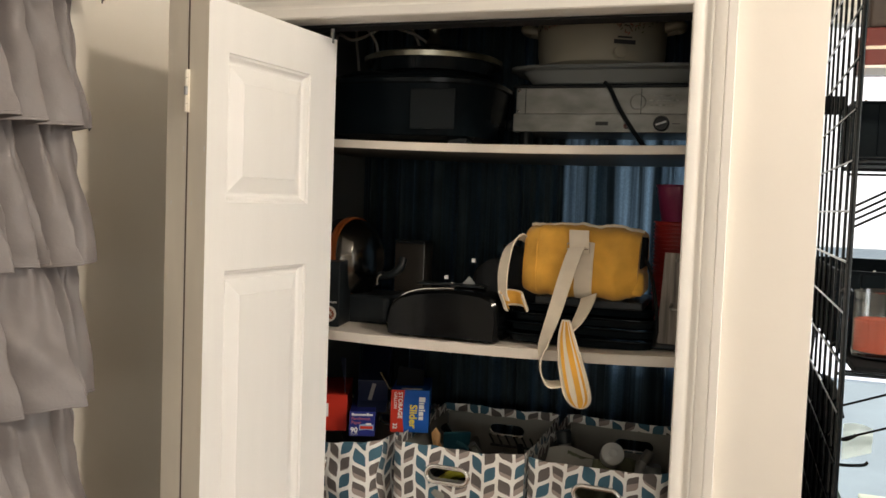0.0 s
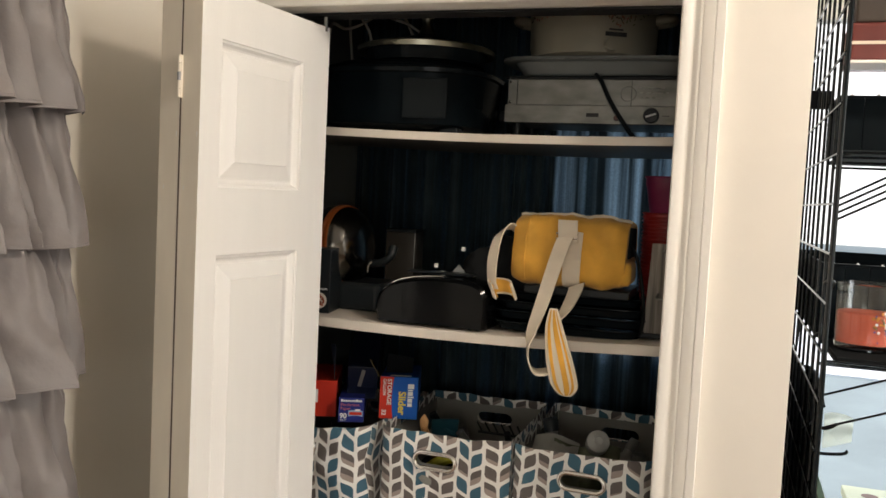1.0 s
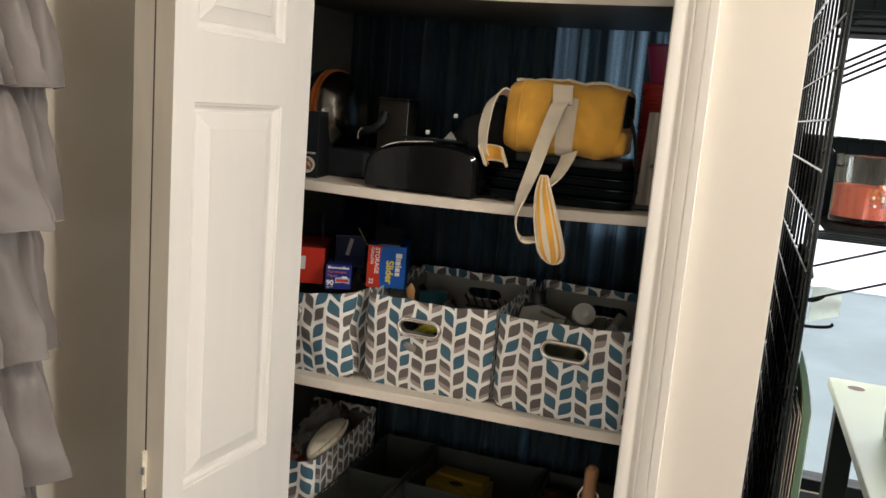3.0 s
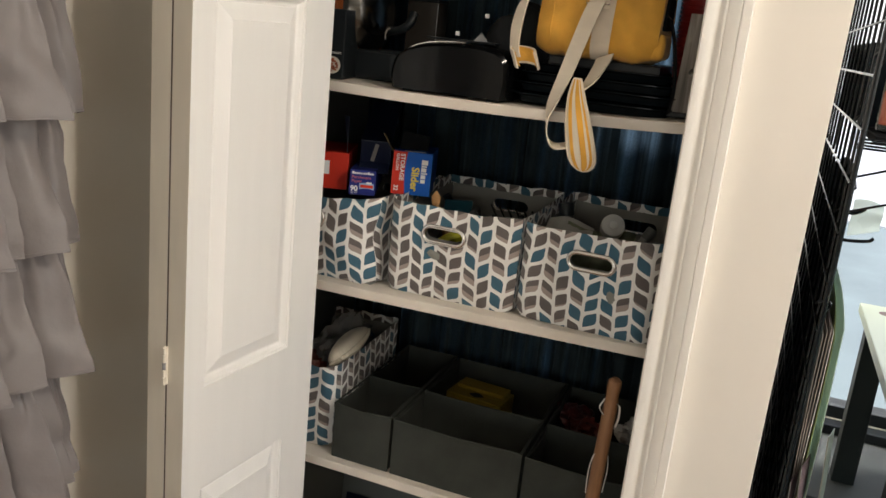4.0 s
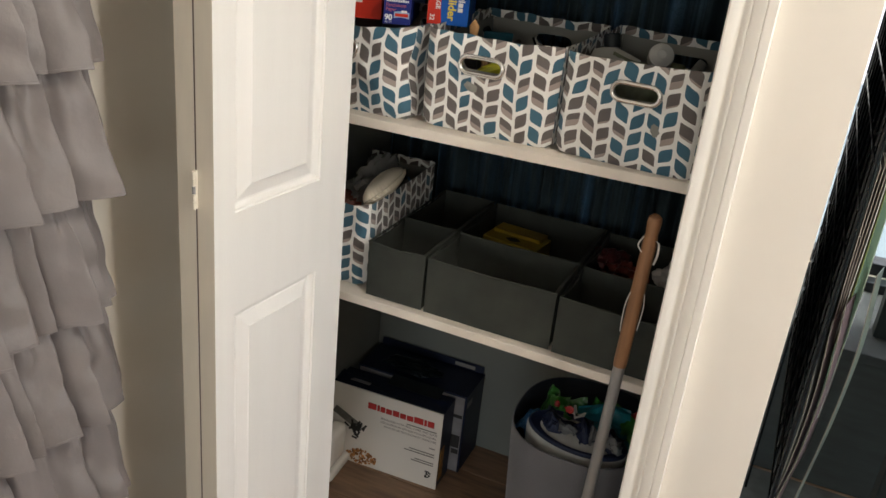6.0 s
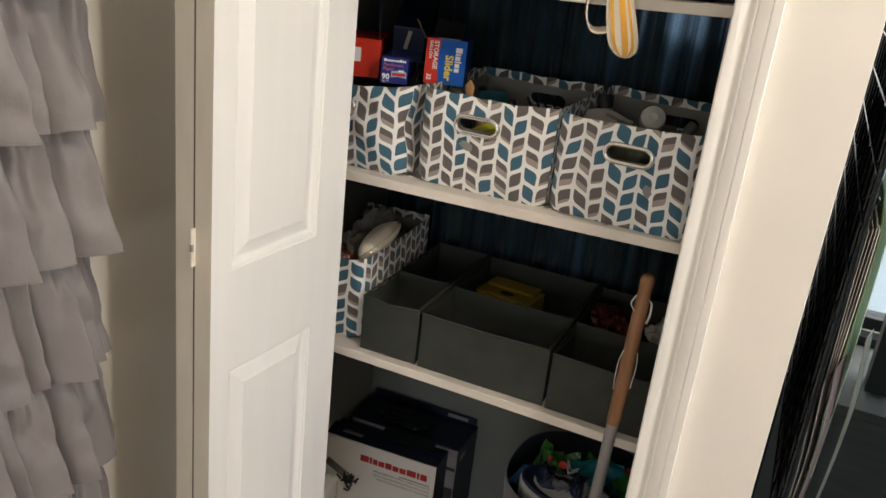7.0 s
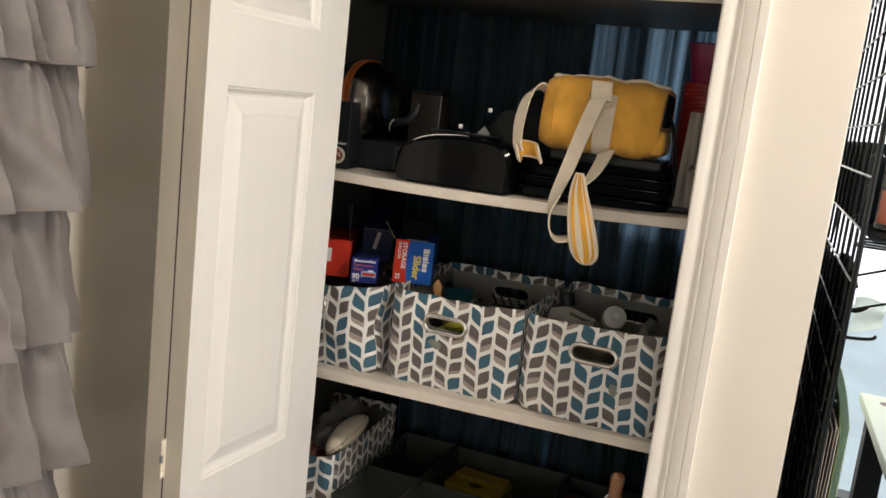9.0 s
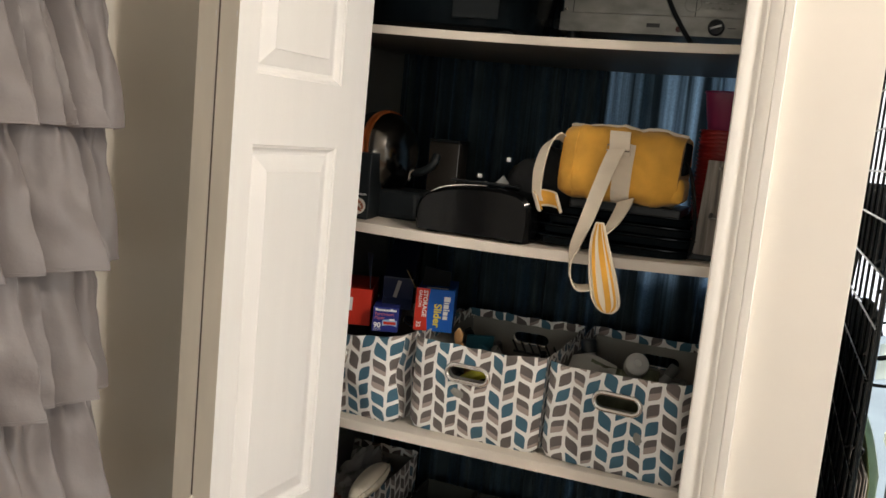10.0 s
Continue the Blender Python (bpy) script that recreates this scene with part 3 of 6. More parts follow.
def holed_wall(w, h, hole_z, hw, hh, bulge, sag, hx=0.0, skew=0.06, seed=0, rough=0.009, pinch=0.0):
    """An upright fabric wall in x and z, hole and all, with the inner hole edge first."""
    b = bmesh.new()
    corners = [math.atan2(z - hole_z, x - hx) for x in (-w / 2, w / 2) for z in (0, h)]
    angles = [2 * math.pi * k / 96 - math.pi for k in range(96)]
    for c in corners:
        i = min(range(96), key=lambda q: abs(angles[q] - c))
        angles[i] = c
    rings = []
    for j in range(15):
        s = (j / 14) ** 0.9
        ring = []
        for a in angles:
            c, sn = math.cos(a), math.sin(a)
            k = min(((w / 2 - hx if c > 0 else w / 2 + hx) / abs(c)) if abs(c) > 1e-6 else 9, ((h - hole_z) / sn if sn > 1e-6 else 9), (hole_z / -sn if sn < -1e-6 else 9))
            ox, oz = stadium(a, hw, hh)
            x, z = hx + ox + (c * k - ox) * s, oz + (sn * k - oz) * s + hole_z
            ring.append(b.verts.new((x, 0, z)))
        rings.append(ring)
    for p, q in zip(rings, rings[1:]):
        for k in range(96):
            b.faces.new((p[k], q[k], q[(k + 1) % 96], p[(k + 1) % 96]))
    for v in b.verts:
        fx, fz = 2 * v.co.x / w, v.co.z / h
        x, z = v.co.x, v.co.z
        near = min(1, math.hypot((x - hx) / 0.075, (z - hole_z) / 0.045) ** 3)
        free = (1 - fx ** 4) * max(0, fz) ** 0.5 * min(1, near)
        fold = abs(noise.noise(Vector((x * 20 + z * 9 + seed, z * 13 - x * 5, h * 50 + seed))))
        v.co.y = -bulge * (1 - fx * fx) * math.sin(math.pi * min(1, max(0, fz)) ** 0.8)
        v.co.y += rough * (noise.noise(Vector((x * 17 + w * 90 + seed, z * 9, seed))) + 1.1 * (0.25 - fold)) * free
        # soft upright corners and a rounded foot
        v.co.y += 0.014 * max(0, (abs(fx) - 0.84) / 0.16) ** 2 + 0.005 * max(0, 1 - fz * 9)
        v.co.z += 0.010 * max(0, (abs(fx) - 0.80) / 0.20) ** 2 * max(0, 1 - fz * 5)
        if fx > 0:
            v.co.x -= pinch * fx ** 3 * math.exp(-((fz - 0.55) / 0.22) ** 2)
            v.co.y -= pinch * 0.9 * math.exp(-((fx - 0.55) / 0.16) ** 2) * math.sin(math.pi * min(1, max(0, fz)))
        v.co.z *= 1 - skew * (0.5 - fx / 2)
        v.co.z -= sag * fz ** 3 * (1 - fx * fx) + 0.004 * max(0, fz) ** 6 * noise.noise(Vector((x * 30, seed, 1)))
    return b


def bin_uv(me, ou, ov, flat):
    uv = me.uv_layers.new(name="print")
    for f in me.polygons:
        for li in f.loop_indices:
            c = me.vertices[me.loops[li].vertex_index].co
            if flat:
                wv = noise.noise_vector(Vector((c.x * 14 + ou * 9, c.z * 11, 3.0))) * 0.0075
                uv.data[li].uv = (c.x + ou + wv.x, c.z + ov + wv.y)
            else:
                uv.data[li].uv = (c.y + ou + 0.4, c.z + ov)


def storage_bin(m, w, d, h, label, seed, bulge=0.006, hole_z=0.125, sag=0.004, hole_x=0.0, rough=0.009, pinch=0.0, skew=0.06):
    rnd = random.Random(seed)
    t = thing("storage_bin", m, label, "storage bin", "printed fabric storage bins")
    hw, hh = 0.083, 0.029
    rear = h + 0.006
    for y, name in ((0.0, "front_panel"), (d, "back_panel")):
        front = y == 0
        b = holed_wall(w, h if front else rear, hole_z if front else hole_z + 0.008, hw, hh, bulge if front else 0.002, sag, hole_x if front else 0.012, skew if front else 0.01, seed, rough, pinch if front else 0)
        if not front:
            for v in b.verts:
                v.co.y = d - 0.014 * max(0, (abs(2 * v.co.x / w) - 0.84) / 0.16) ** 2
        bmesh.ops.recalc_face_normals(b, faces=b.faces[:])
        if (sum((f.normal.y for f in b.faces)) > 0) == front:
            bmesh.ops.reverse_faces(b, faces=b.faces[:])
        o = part(name, b, M_PRINT, t, smooth=True)
        bin_uv(o.data, rnd.uniform(0, 1), rnd.uniform(0, 1), True)
        # lining just inside, a printed hem left above it
        q = holed_wall(w - 0.012, (h if front else rear) - 0.017, hole_z if front else hole_z + 0.008, hw, hh, bulge if front else 0.002, sag, hole_x if front else 0.012, skew if front else 0.01, seed, rough, pinch if front else 0)
        if front:
            moved(q, pose(0, 0.012, 0.001))
        else:
            for v in q.verts:
                v.co.y = d - 0.006 - 0.012 * max(0, (abs(2 * v.co.x / w) - 0.84) / 0.16) ** 2
        part("lining", q, M_LINING, t, "grey fabric lining", True)
    for s in (-1, 1):
        def side(u, v, inset, top):
            edge_z = (h * (1 - skew if s < 0 else 1.0)) * (1 - u) + rear * u - 0.004 * math.sin(math.pi * u) - top
            puff = 0.004 * math.sin(math.pi * u) * math.sin(math.pi * v) + 0.004 * noise.noise(Vector((u * 5 + seed, v * 4, s))) * math.sin(math.pi * u)
            squeeze = pinch * math.exp(-((v - 0.55) / 0.22) ** 2) * (1 - u) ** 3 if s > 0 else 0
            return (s * (w / 2 - inset - squeeze + puff), 0.0145 + u * (d - 0.029), 0.010 * (1 - v) ** 6 * (2 * u - 1) ** 4 + v * edge_z)

        wall = sheet(lambda u, v: side(u, v, 0.0, 0.0), 18, 12)
        if sum(f.normal.x for f in wall.faces) * s < 0:
            bmesh.ops.reverse_faces(wall, faces=wall.faces[:])
        o = part("side_panel", wall, M_PRINT, t, smooth=True)
        bin_uv(o.data, rnd.uniform(0, 1), rnd.uniform(0, 1), False)
        part("lining", sheet(lambda u, v: side(u, v, 0.006, 0.017), 12, 8), M_LINING, t, "grey fabric lining", True)
    part("bottom", box(-w / 2 + 0.008, w / 2 - 0.008, 0.010, d - 0.010, 0.001, 0.005), M_LINING, t, "grey fabric base")
    for y in (0.0, d):
        ov = [stadium(2 * math.pi * k / 40, hw + 0.002, hh + 0.002) for k in range(40)]
        yy = y - bulge * 0.86 if y == 0 else y + 0.005
        x0, z0 = (hole_x, hole_z * (1 - 0.03) - sag * 0.3) if y == 0 else (0.012, hole_z + 0.008)
        ring = tube([(x + x0, yy - 0.001, z + z0) for x, z in ov], 0.0046 if y == 0 else 0.002, 10, True)
        part("grommet", ring, M_CHROME, t, "oval chrome handle ring", True)
    return t


storage_bin(pose(-0.775, 1.560, shelf_z(3, -0.80), 0, 0, -2), 0.258, 0.34, 0.183, "white canvas bin printed with teal and grey leaves, cartons on top", 3, 0.010, 0.132, 0.012, -0.030, 0.013, 0.014)
storage_bin(pose(-0.490, 1.562, shelf_z(3, -0.49), 0, 0, -1), 0.268, 0.335, 0.188, "white canvas bin printed with teal and grey leaves, full of utensils", 5, hole_z=0.136, hole_x=-0.014, skew=0.015, rough=0.013)
storage_bin(pose(-0.217, 1.548, shelf_z(3, -0.217), 0, 0, -4), 0.264, 0.325, 0.193, "white canvas bin printed with teal and grey leaves, holding bottles", 8, hole_z=0.139, hole_x=0.004, rough=0.013)
storage_bin(pose(-0.842, 1.570, shelf_z(4, -0.842), 0, 0, 1), 0.235, 0.36, 0.190, "white canvas bin printed with teal and grey leaves, full of paper", 11)

# ---- charcoal drawer boxes ----


def drawer_box(x0, x1, y0, y1, z, h, seed):
    t = thing("drawer_box", pose((x0 + x1) / 2, y0, z), "charcoal fabric drawer organiser box without lid", "drawer box", "charcoal drawer boxes")
    w, d = x1 - x0, y1 - y0
    rnd = random.Random(seed)
    bow = rnd.uniform(0.002, 0.005)

    def wall(fn):
        return sheet(fn, 12, 6, 0.0035)

    part("front_panel", wall(lambda u, v: (-w / 2 + u * w, -bow * math.sin(math.pi * u) * v, v * (h - 0.003 * math.sin(math.pi * u)))), M_CHARCOAL, t, smooth=True)
    part("back_panel", wall(lambda u, v: (-w / 2 + u * w, d - 0.002, v * h)), M_CHARCOAL, t, smooth=True)
    for s in (-1, 1):
        part("side_panel", wall(lambda u, v: (s * (w / 2 - 0.002 - bow * math.sin(math.pi * u) * v), u * d, v * (h - 0.004 * math.sin(math.pi * u)))), M_CHARCOAL, t, smooth=True)
    part("base", box(-w / 2 + 0.004, w / 2 - 0.004, 0.004, d - 0.005, 0.001, 0.004), M_CHARCOAL, t)
    hem = tube([(-w / 2, -0.0015, h), (0, -bow - 0.0015, h - 0.003), (w / 2, -0.0015, h), (w / 2, d, h), (-w / 2, d, h)], 0.0024, 6, True)
    part("hem", hem, M_CHARCOAL, t, "stitched rim", True)
    return t


for i, (x0, x1) in enumerate(((-0.706, -0.576), (-0.568, -0.293), (-0.285, -0.016))):
    drawer_box(x0, x1, 1.552, 1.715, shelf_z(4, (x0 + x1) / 2), 0.125, i)
    drawer_box(x0, x1, 1.722, 1.945, shelf_z(4, (x0 + x1) / 2), 0.125, i + 5)

# ---- top shelf: roaster oven, food warmer, slow cooker ----
Z1 = 1.830
M_ENAMEL = mat("blue_black_enamel", (0.0040, 0.0068, 0.0088), 0.25, var=0.3, vscale=8, bump=0.02, spec=0.03)
roaster = thing("roaster_oven", pose(-0.662, 1.745, Z1), "black enamel roaster oven with a domed lid on the shelf", "roaster oven")
part("body", lathe([(0.165, 0.012), (0.182, 0.02), (0.192, 0.09), (0.196, 0.120), (0.188, 0.120), (0.18, 0.02)], 64, 0.98, 0.86, 3.0), M_ENAMEL, roaster, "glossy black enamel body", True)
part("rim", lathe([(0.193, 0.118), (0.203, 0.121), (0.204, 0.129), (0.192, 0.132)], 64, 0.98, 0.86, 3.0), M_GLOSS, roaster, "black rolled rim", True)
part("lid", lathe([(0.19, 0.131), (0.186, 0.137), (0.16, 0.147), (0.152, 0.151)], 64, 0.98, 0.86, 2.8), M_GLOSS, roaster, "black lid", True)
for sx in (-0.13, 0.13):
    part("foot", box(sx - 0.02, sx + 0.02, -0.12, -0.08, 0, 0.016, 0.004), M_BLACK, roaster)
# a dull reflection on the enamel, laid on as a grey patch
part("reflection_patch", box(0.046, 0.138, -0.1665, -0.1635, 0.030, 0.108, 0.002), mat("dark_grey_reflection", (0.0085, 0.0120, 0.0140), 0.5, var=0.2, spec=0.15), roaster, "grey patch standing in for a reflection on the body")
for sx in (-1,):
    part("handle", tube(smooth_path([(sx * 0.205, -0.05, 0.10), (sx * 0.228, -0.04, 0.11), (sx * 0.228, 0.04, 0.11), (sx * 0.205, 0.05, 0.10)]), 0.008, 8), M_BLACK, roaster, "black carrying handle", True)
M_LIDSTEEL = mat("dull_lid_steel", (0.30, 0.29, 0.23), 0.3, 1.0, var=0.15, bump=0.03)
pan = thing("glass_lid", pose(-0.630, 1.745, Z1 + 0.151), "domed glass pan lid with a steel rim, lying on the roaster", "lid")
part("rim", lathe([(0.139, 0.030), (0.147, 0.026), (0.148, 0.036), (0.139, 0.040)], 64), M_LIDSTEEL, pan, "polished steel rim", True)
part("dome", lathe([(0.140, 0.036), (0.10, 0.050), (0.06, 0.060), (0.026, 0.068), (0.022, 0.070), (0.001, 0.071)], 56), M_GLOSS, pan, "dark glass dome", True)
part("collar", lathe([(0.112, 0.0), (0.125, 0.004), (0.131, 0.030), (0.12, 0.032)], 48), M_GLOSS, pan, "black pan body", True)
part("knob", lathe([(0.024, 0.068), (0.018, 0.074), (0.010, 0.092), (0.012, 0.104), (0.016, 0.110), (0.009, 0.116), (0.001, 0.117)], 28), M_LIDSTEEL, pan, "steel knob", True)
M_CORDW = mat("white_cord", (0.40, 0.39, 0.36), 0.6, bump=0.05)
for line in ([(-0.90, 1.82, 2.055), (-0.883, 1.80, 2.091), (-0.844, 1.79, 2.077), (-0.802, 1.79, 2.088), (-0.762, 1.80, 2.116), (-0.742, 1.80, 2.130), (-0.72, 1.86, 2.10), (-0.70, 1.91, 2.00), (-0.70, 1.92, 1.86)],
             [(-0.855, 1.86, 2.00), (-0.838, 1.80, 2.100), (-0.813, 1.80, 2.111), (-0.771, 1.80, 2.114), (-0.734, 1.80, 2.100), (-0.689, 1.80, 2.083), (-0.66, 1.85, 2.05), (-0.64, 1.91, 1.95), (-0.64, 1.93, 1.86)],
             [(-0.815, 1.79, 2.108), (-0.806, 1.79, 2.099), (-0.791, 1.79, 2.079), (-0.781, 1.79, 2.055), (-0.79, 1.84, 2.00), (-0.80, 1.90, 1.95)]):
    solid("power_cord", tube(smooth_path(line), 0.0036, 8), M_CORDW, "white power cord lying over the roaster oven", "cord", "cords on the roaster", smooth=True)

warmer = thing("food_warmer", pose(-0.265, 1.80, Z1), "brushed steel buffet food warmer with a control knob", "food warmer")
W0, W1 = -0.199, 0.232
part("base", box(W0, W1, 0, 0.20, 0.045, 0.083, 0.0012), M_STEEL, warmer, "brushed steel control base")
part("body", box(W0 + 0.004, W1 - 0.004, 0.006, 0.195, 0.0835, 0.138, 0.0012), M_STEEL, warmer, "brushed steel tray well")
part("rim", box(W0 - 0.002, W1, 0.0, 0.2, 0.138, 0.145, 0.003), M_BLACK, warmer, "dark rim")
for sx in (W0 + 0.004, W1 - 0.05):
    for y in (0.02, 0.16):
        part("foot", lathe([(0.014, 0), (0.016, 0.02), (0.013, 0.047)], 16), M_BLACK, warmer, "black rubber foot", True).location = (sx + 0.022, y, 0)
part("handle", box(W0 - 0.022, W0, 0.03, 0.16, 0.050, 0.072, 0.006), M_BLACK, warmer, "black side handle")
knob = part("knob", moved(lathe([(0.0155, 0), (0.0155, 0.010), (0.0135, 0.014), (0.001, 0.0145)], 28), pose(0.112, -0.001, 0.063, 90)), M_BLACK, warmer, "black control knob", True)
part("pointer", moved(box(-0.011, 0.011, -0.0175, -0.0150, -0.002, 0.002, 0.0005), pose(0.112, 0, 0.063, 0, -18)), M_WHITEINK, knob, "white pointer")
part("dial_mark", box(0.133, 0.148, -0.0012, -0.0002, 0.0625, 0.0640), M_INK, warmer)
part("indicator", moved(lathe([(0.0062, 0), (0.005, 0.003), (0.001, 0.0036)], 18), pose(0.041, 0, 0.058, 90)), mat("dark_red_lens", (0.10, 0.022, 0.016), 0.3, bump=0), warmer, "dark red indicator lamp", True)
part("maker_mark", box(-0.022, 0.004, -0.0012, -0.0002, 0.0590, 0.0668, 0.0004), M_INK, warmer, "dark maker's mark")
for zz in (0.089, 0.132):
    part("rivet", moved(lathe([(0.0032, 0), (0.001, 0.0016)], 10), pose(W0 + 0.010, 0.006, zz, 90)), M_CHROME, warmer, smooth=True)
part("seam", box(W0 + 0.024, W0 + 0.0255, 0.0052, 0.0060, 0.082, 0.136), M_BLACK, warmer)
part("seam", box(0.068, 0.0695, 0.0052, 0.0060, 0.082, 0.136), M_BLACK, warmer)
part("emblem", tube([(0.062 + 0.0155 * math.cos(a * 0.2618), 0.0055, 0.108 + 0.0155 * math.sin(a * 0.2618)) for a in range(24)], 0.0012, 6, True), M_STEEL, warmer, "stamped ring emblem", True)
M_WORN = mat("worn_print", (0.30, 0.30, 0.27), 0.6, 0.4, var=0.5, vscale=90, bump=0)
for zz, w in ((0.121, 0.050), (0.111, 0.058), (0.101, 0.046)):
    part("marking", box(0.085, 0.085 + w, 0.0050, 0.0058, zz - 0.0016, zz + 0.0016), M_WORN, warmer, "worn printed line")
solid("power_cord", tube(smooth_path([(-0.272, 1.805, 1.978), (-0.258, 1.790, 1.962), (-0.236, 1.782, 1.920), (-0.204, 1.778, 1.872), (-0.178, 1.77, 1.842), (-0.15, 1.765, 1.838), (-0.12, 1.77, 1.842), (-0.10, 1.79, 1.842)]), 0.0046, 8), M_BLACK, "black power cord draped over the food warmer", "cord", smooth=True)

M_CLOUD = glass("cloudy_lid_plastic", (0.34, 0.355, 0.34), 0.35, 1.3, 0.25)
tub = thing("serving_lid", pose(-0.268, 1.905, Z1 + 0.146), "cloudy plastic warmer lid upside down on the tray", "lid")
part("shell", lathe([(0.155, 0.0), (0.17, 0.004), (0.190, 0.030), (0.213, 0.033), (0.214, 0.038), (0.188, 0.037), (0.166, 0.008), (0.15, 0.004)], 72, 1.0, 0.50, 5), M_CLOUD, tub, smooth=True)
part("rim", lathe([(0.206, 0.033), (0.217, 0.034), (0.217, 0.040), (0.206, 0.040)], 72, 1.0, 0.5, 5), M_TUB, tub, smooth=True)

crock = thing("slow_cooker", pose(-0.300, 1.915, Z1 + 0.186), "cream slow cooker decorated with coloured sprinkles and side handles", "slow cooker")
part("housing", lathe([(0.112, 0.0), (0.133, 0.006), (0.138, 0.03), (0.141, 0.13), (0.145, 0.175), (0.139, 0.178)], 56), M_CREAM, crock, "cream housing", True)
part("rim", lathe([(0.133, 0.174), (0.148, 0.176), (0.149, 0.186), (0.135, 0.189)], 56), M_CREAM, crock, smooth=True)
for sx in (-1, 1):
    hb = tube(smooth_path([(sx * 0.136, -0.02, 0.088), (sx * 0.166, -0.022, 0.094), (sx * 0.168, 0.022, 0.094), (sx * 0.136, 0.02, 0.088)]), 0.0105, 10)
    part("handle", hb, M_CREAM, crock, "cream handle", True)
part("dial", moved(lathe([(0.015, 0), (0.013, 0.011), (0.001, 0.012)], 20), pose(0.056, -0.122, 0.022, 90, 0, 25)), M_CREAM, crock, "cream dial", True)
rnd = random.Random(7)
SPR = [mat("sprinkle_" + n, c, 0.5, bump=0) for n, c in (("brown", (0.16, 0.07, 0.04)), ("red", (0.35, 0.05, 0.04)), ("green", (0.07, 0.10, 0.03)), ("dark", (0.03, 0.03, 0.03)))]
for mm in SPR:
    for k in range(34):
        a = -math.pi / 2 + rnd.uniform(-1.1, 1.1) if k % 3 else -math.pi / 2 + rnd.gauss(0.55, 0.16)
        z = 0.078 + abs(rnd.gauss(0, 0.022)) if k % 3 else 0.060 + abs(rnd.gauss(0, 0.03))
        if z > 0.165:
            continue
        r = 0.1388 + (z - 0.03) * 0.030
        q = moved(box(-0.0009, 0.0009, -0.0005, 0.0003, -0.003, 0.003), Matrix.Translation((r * math.cos(a), r * math.sin(a), z)) @ Matrix.Rotation(a + math.pi / 2, 4, "Z") @ Matrix.Rotation(rnd.uniform(0, 3), 4, "Y"))
        part("sprinkle", q, mm, crock)
for z, w, h in ((0.0520, 0.030, 0.0035), (0.0425, 0.046, 0.0085)):
    part("maker_mark", moved(box(-w / 2, w / 2, -0.0012, 0.0002, -h / 2, h / 2), Matrix.Translation((0.066, -0.1222, z)) @ Matrix.Rotation(0.495, 4, "Z")), M_INK, crock, "dark maker's mark")

# ---- second shelf ----
Z2 = 1.462
carton = thing("food_carton", pose(-0.822, 1.555, shelf_z(2, -0.80), 0, 0, 10), "black printed carton with a picture of a dish", "box")
part("carton_body", box(-0.075, 0.072, 0, 0.10, 0, 0.132, 0.0015), M_BLACK, carton)
disc = part("picture", moved(lathe([(0.0165, 0.0), (0.0165, 0.0008)], 28), pose(0.050, 0.0, 0.026, 90)), mat("plate_print", (0.62, 0.58, 0.52), 0.5), carton, "round picture of a white plate")
rnd = random.Random(3)
b = bmesh.new()
for k in range(26):
    a, r = rnd.uniform(0, 6.3), 0.011 * math.sqrt(rnd.random())
    join(b, moved(box(-0.0026, 0.0026, -0.0007, 0.0006, -0.0017, 0.0017), Matrix.Translation((0.050 + r * math.cos(a), -0.0012, 0.026 + r * math.sin(a))) @ Matrix.Rotation(rnd.uniform(0, 3), 4, "Y")))
part("food_print", b, mat("food_print", (0.28, 0.075, 0.035), 0.5, var=0.4, vscale=200), carton, "brown stew printed on the plate")
writing("lettering", "Premium", 0.0085, M_WHITEINK, carton, pose(0.036, -0.0004, 0.0475, 90), "small white lettering")

waffle = thing("waffle_maker", pose(-0.757, 1.70, shelf_z(2, -0.757)), "black round waffle maker with chrome top and copper band, on edge", "waffle maker")
tilt = Matrix.Translation((-0.032, 0.0, 0.134)) @ Vector((0.97, -0.20, 0.10)).to_track_quat("Z", "Y").to_matrix().to_4x4()
M_DOME = mat("dark_chrome", (0.15, 0.142, 0.13), 0.20, 1.0, var=0.1, bump=0.01)
M_COPPER = mat("copper_band", (0.50, 0.13, 0.035), 0.3, 0.7, var=0.1, bump=0.03)
part("housing", moved(lathe([(0.05, -0.050), (0.075, -0.044), (0.086, -0.02), (0.086, 0.006)], 48), tilt), M_GLOSS, waffle, "black round housing", True)
part("band", moved(lathe([(0.084, 0.004), (0.088, 0.006), (0.088, 0.011), (0.084, 0.013)], 48), tilt), M_COPPER, waffle, "copper band", True)
part("band", moved(lathe([(0.084, 0.015), (0.0875, 0.016), (0.086, 0.021), (0.082, 0.022)], 48), tilt), M_COPPER, waffle, "copper band", True)
part("cover", moved(lathe([(0.083, 0.021), (0.080, 0.030), (0.060, 0.048)], 48), tilt), M_DOME, waffle, "chrome cover ring", True)
part("cover_centre", moved(lathe([(0.0602, 0.0478), (0.05, 0.054), (0.03, 0.060), (0.001, 0.063)], 48), tilt), M_DOME, waffle, "black domed cover", True)
part("handle", tube(smooth_path([(0.045, -0.02, 0.10), (0.075, -0.03, 0.105), (0.095, -0.03, 0.12), (0.098, -0.02, 0.14)]), 0.009, 10), M_BLACK, waffle, "black handle", True)
part("stand", box(-0.045, 0.08, -0.05, 0.08, 0.0, 0.06, 0.012, 3), M_BLACK, waffle, "black base")
part("latch", tube(smooth_path([(0.055, -0.055, 0.085), (0.058, -0.06, 0.100), (0.066, -0.06, 0.108)]), 0.0025, 8), M_CHROME, waffle, "chrome latch", True)
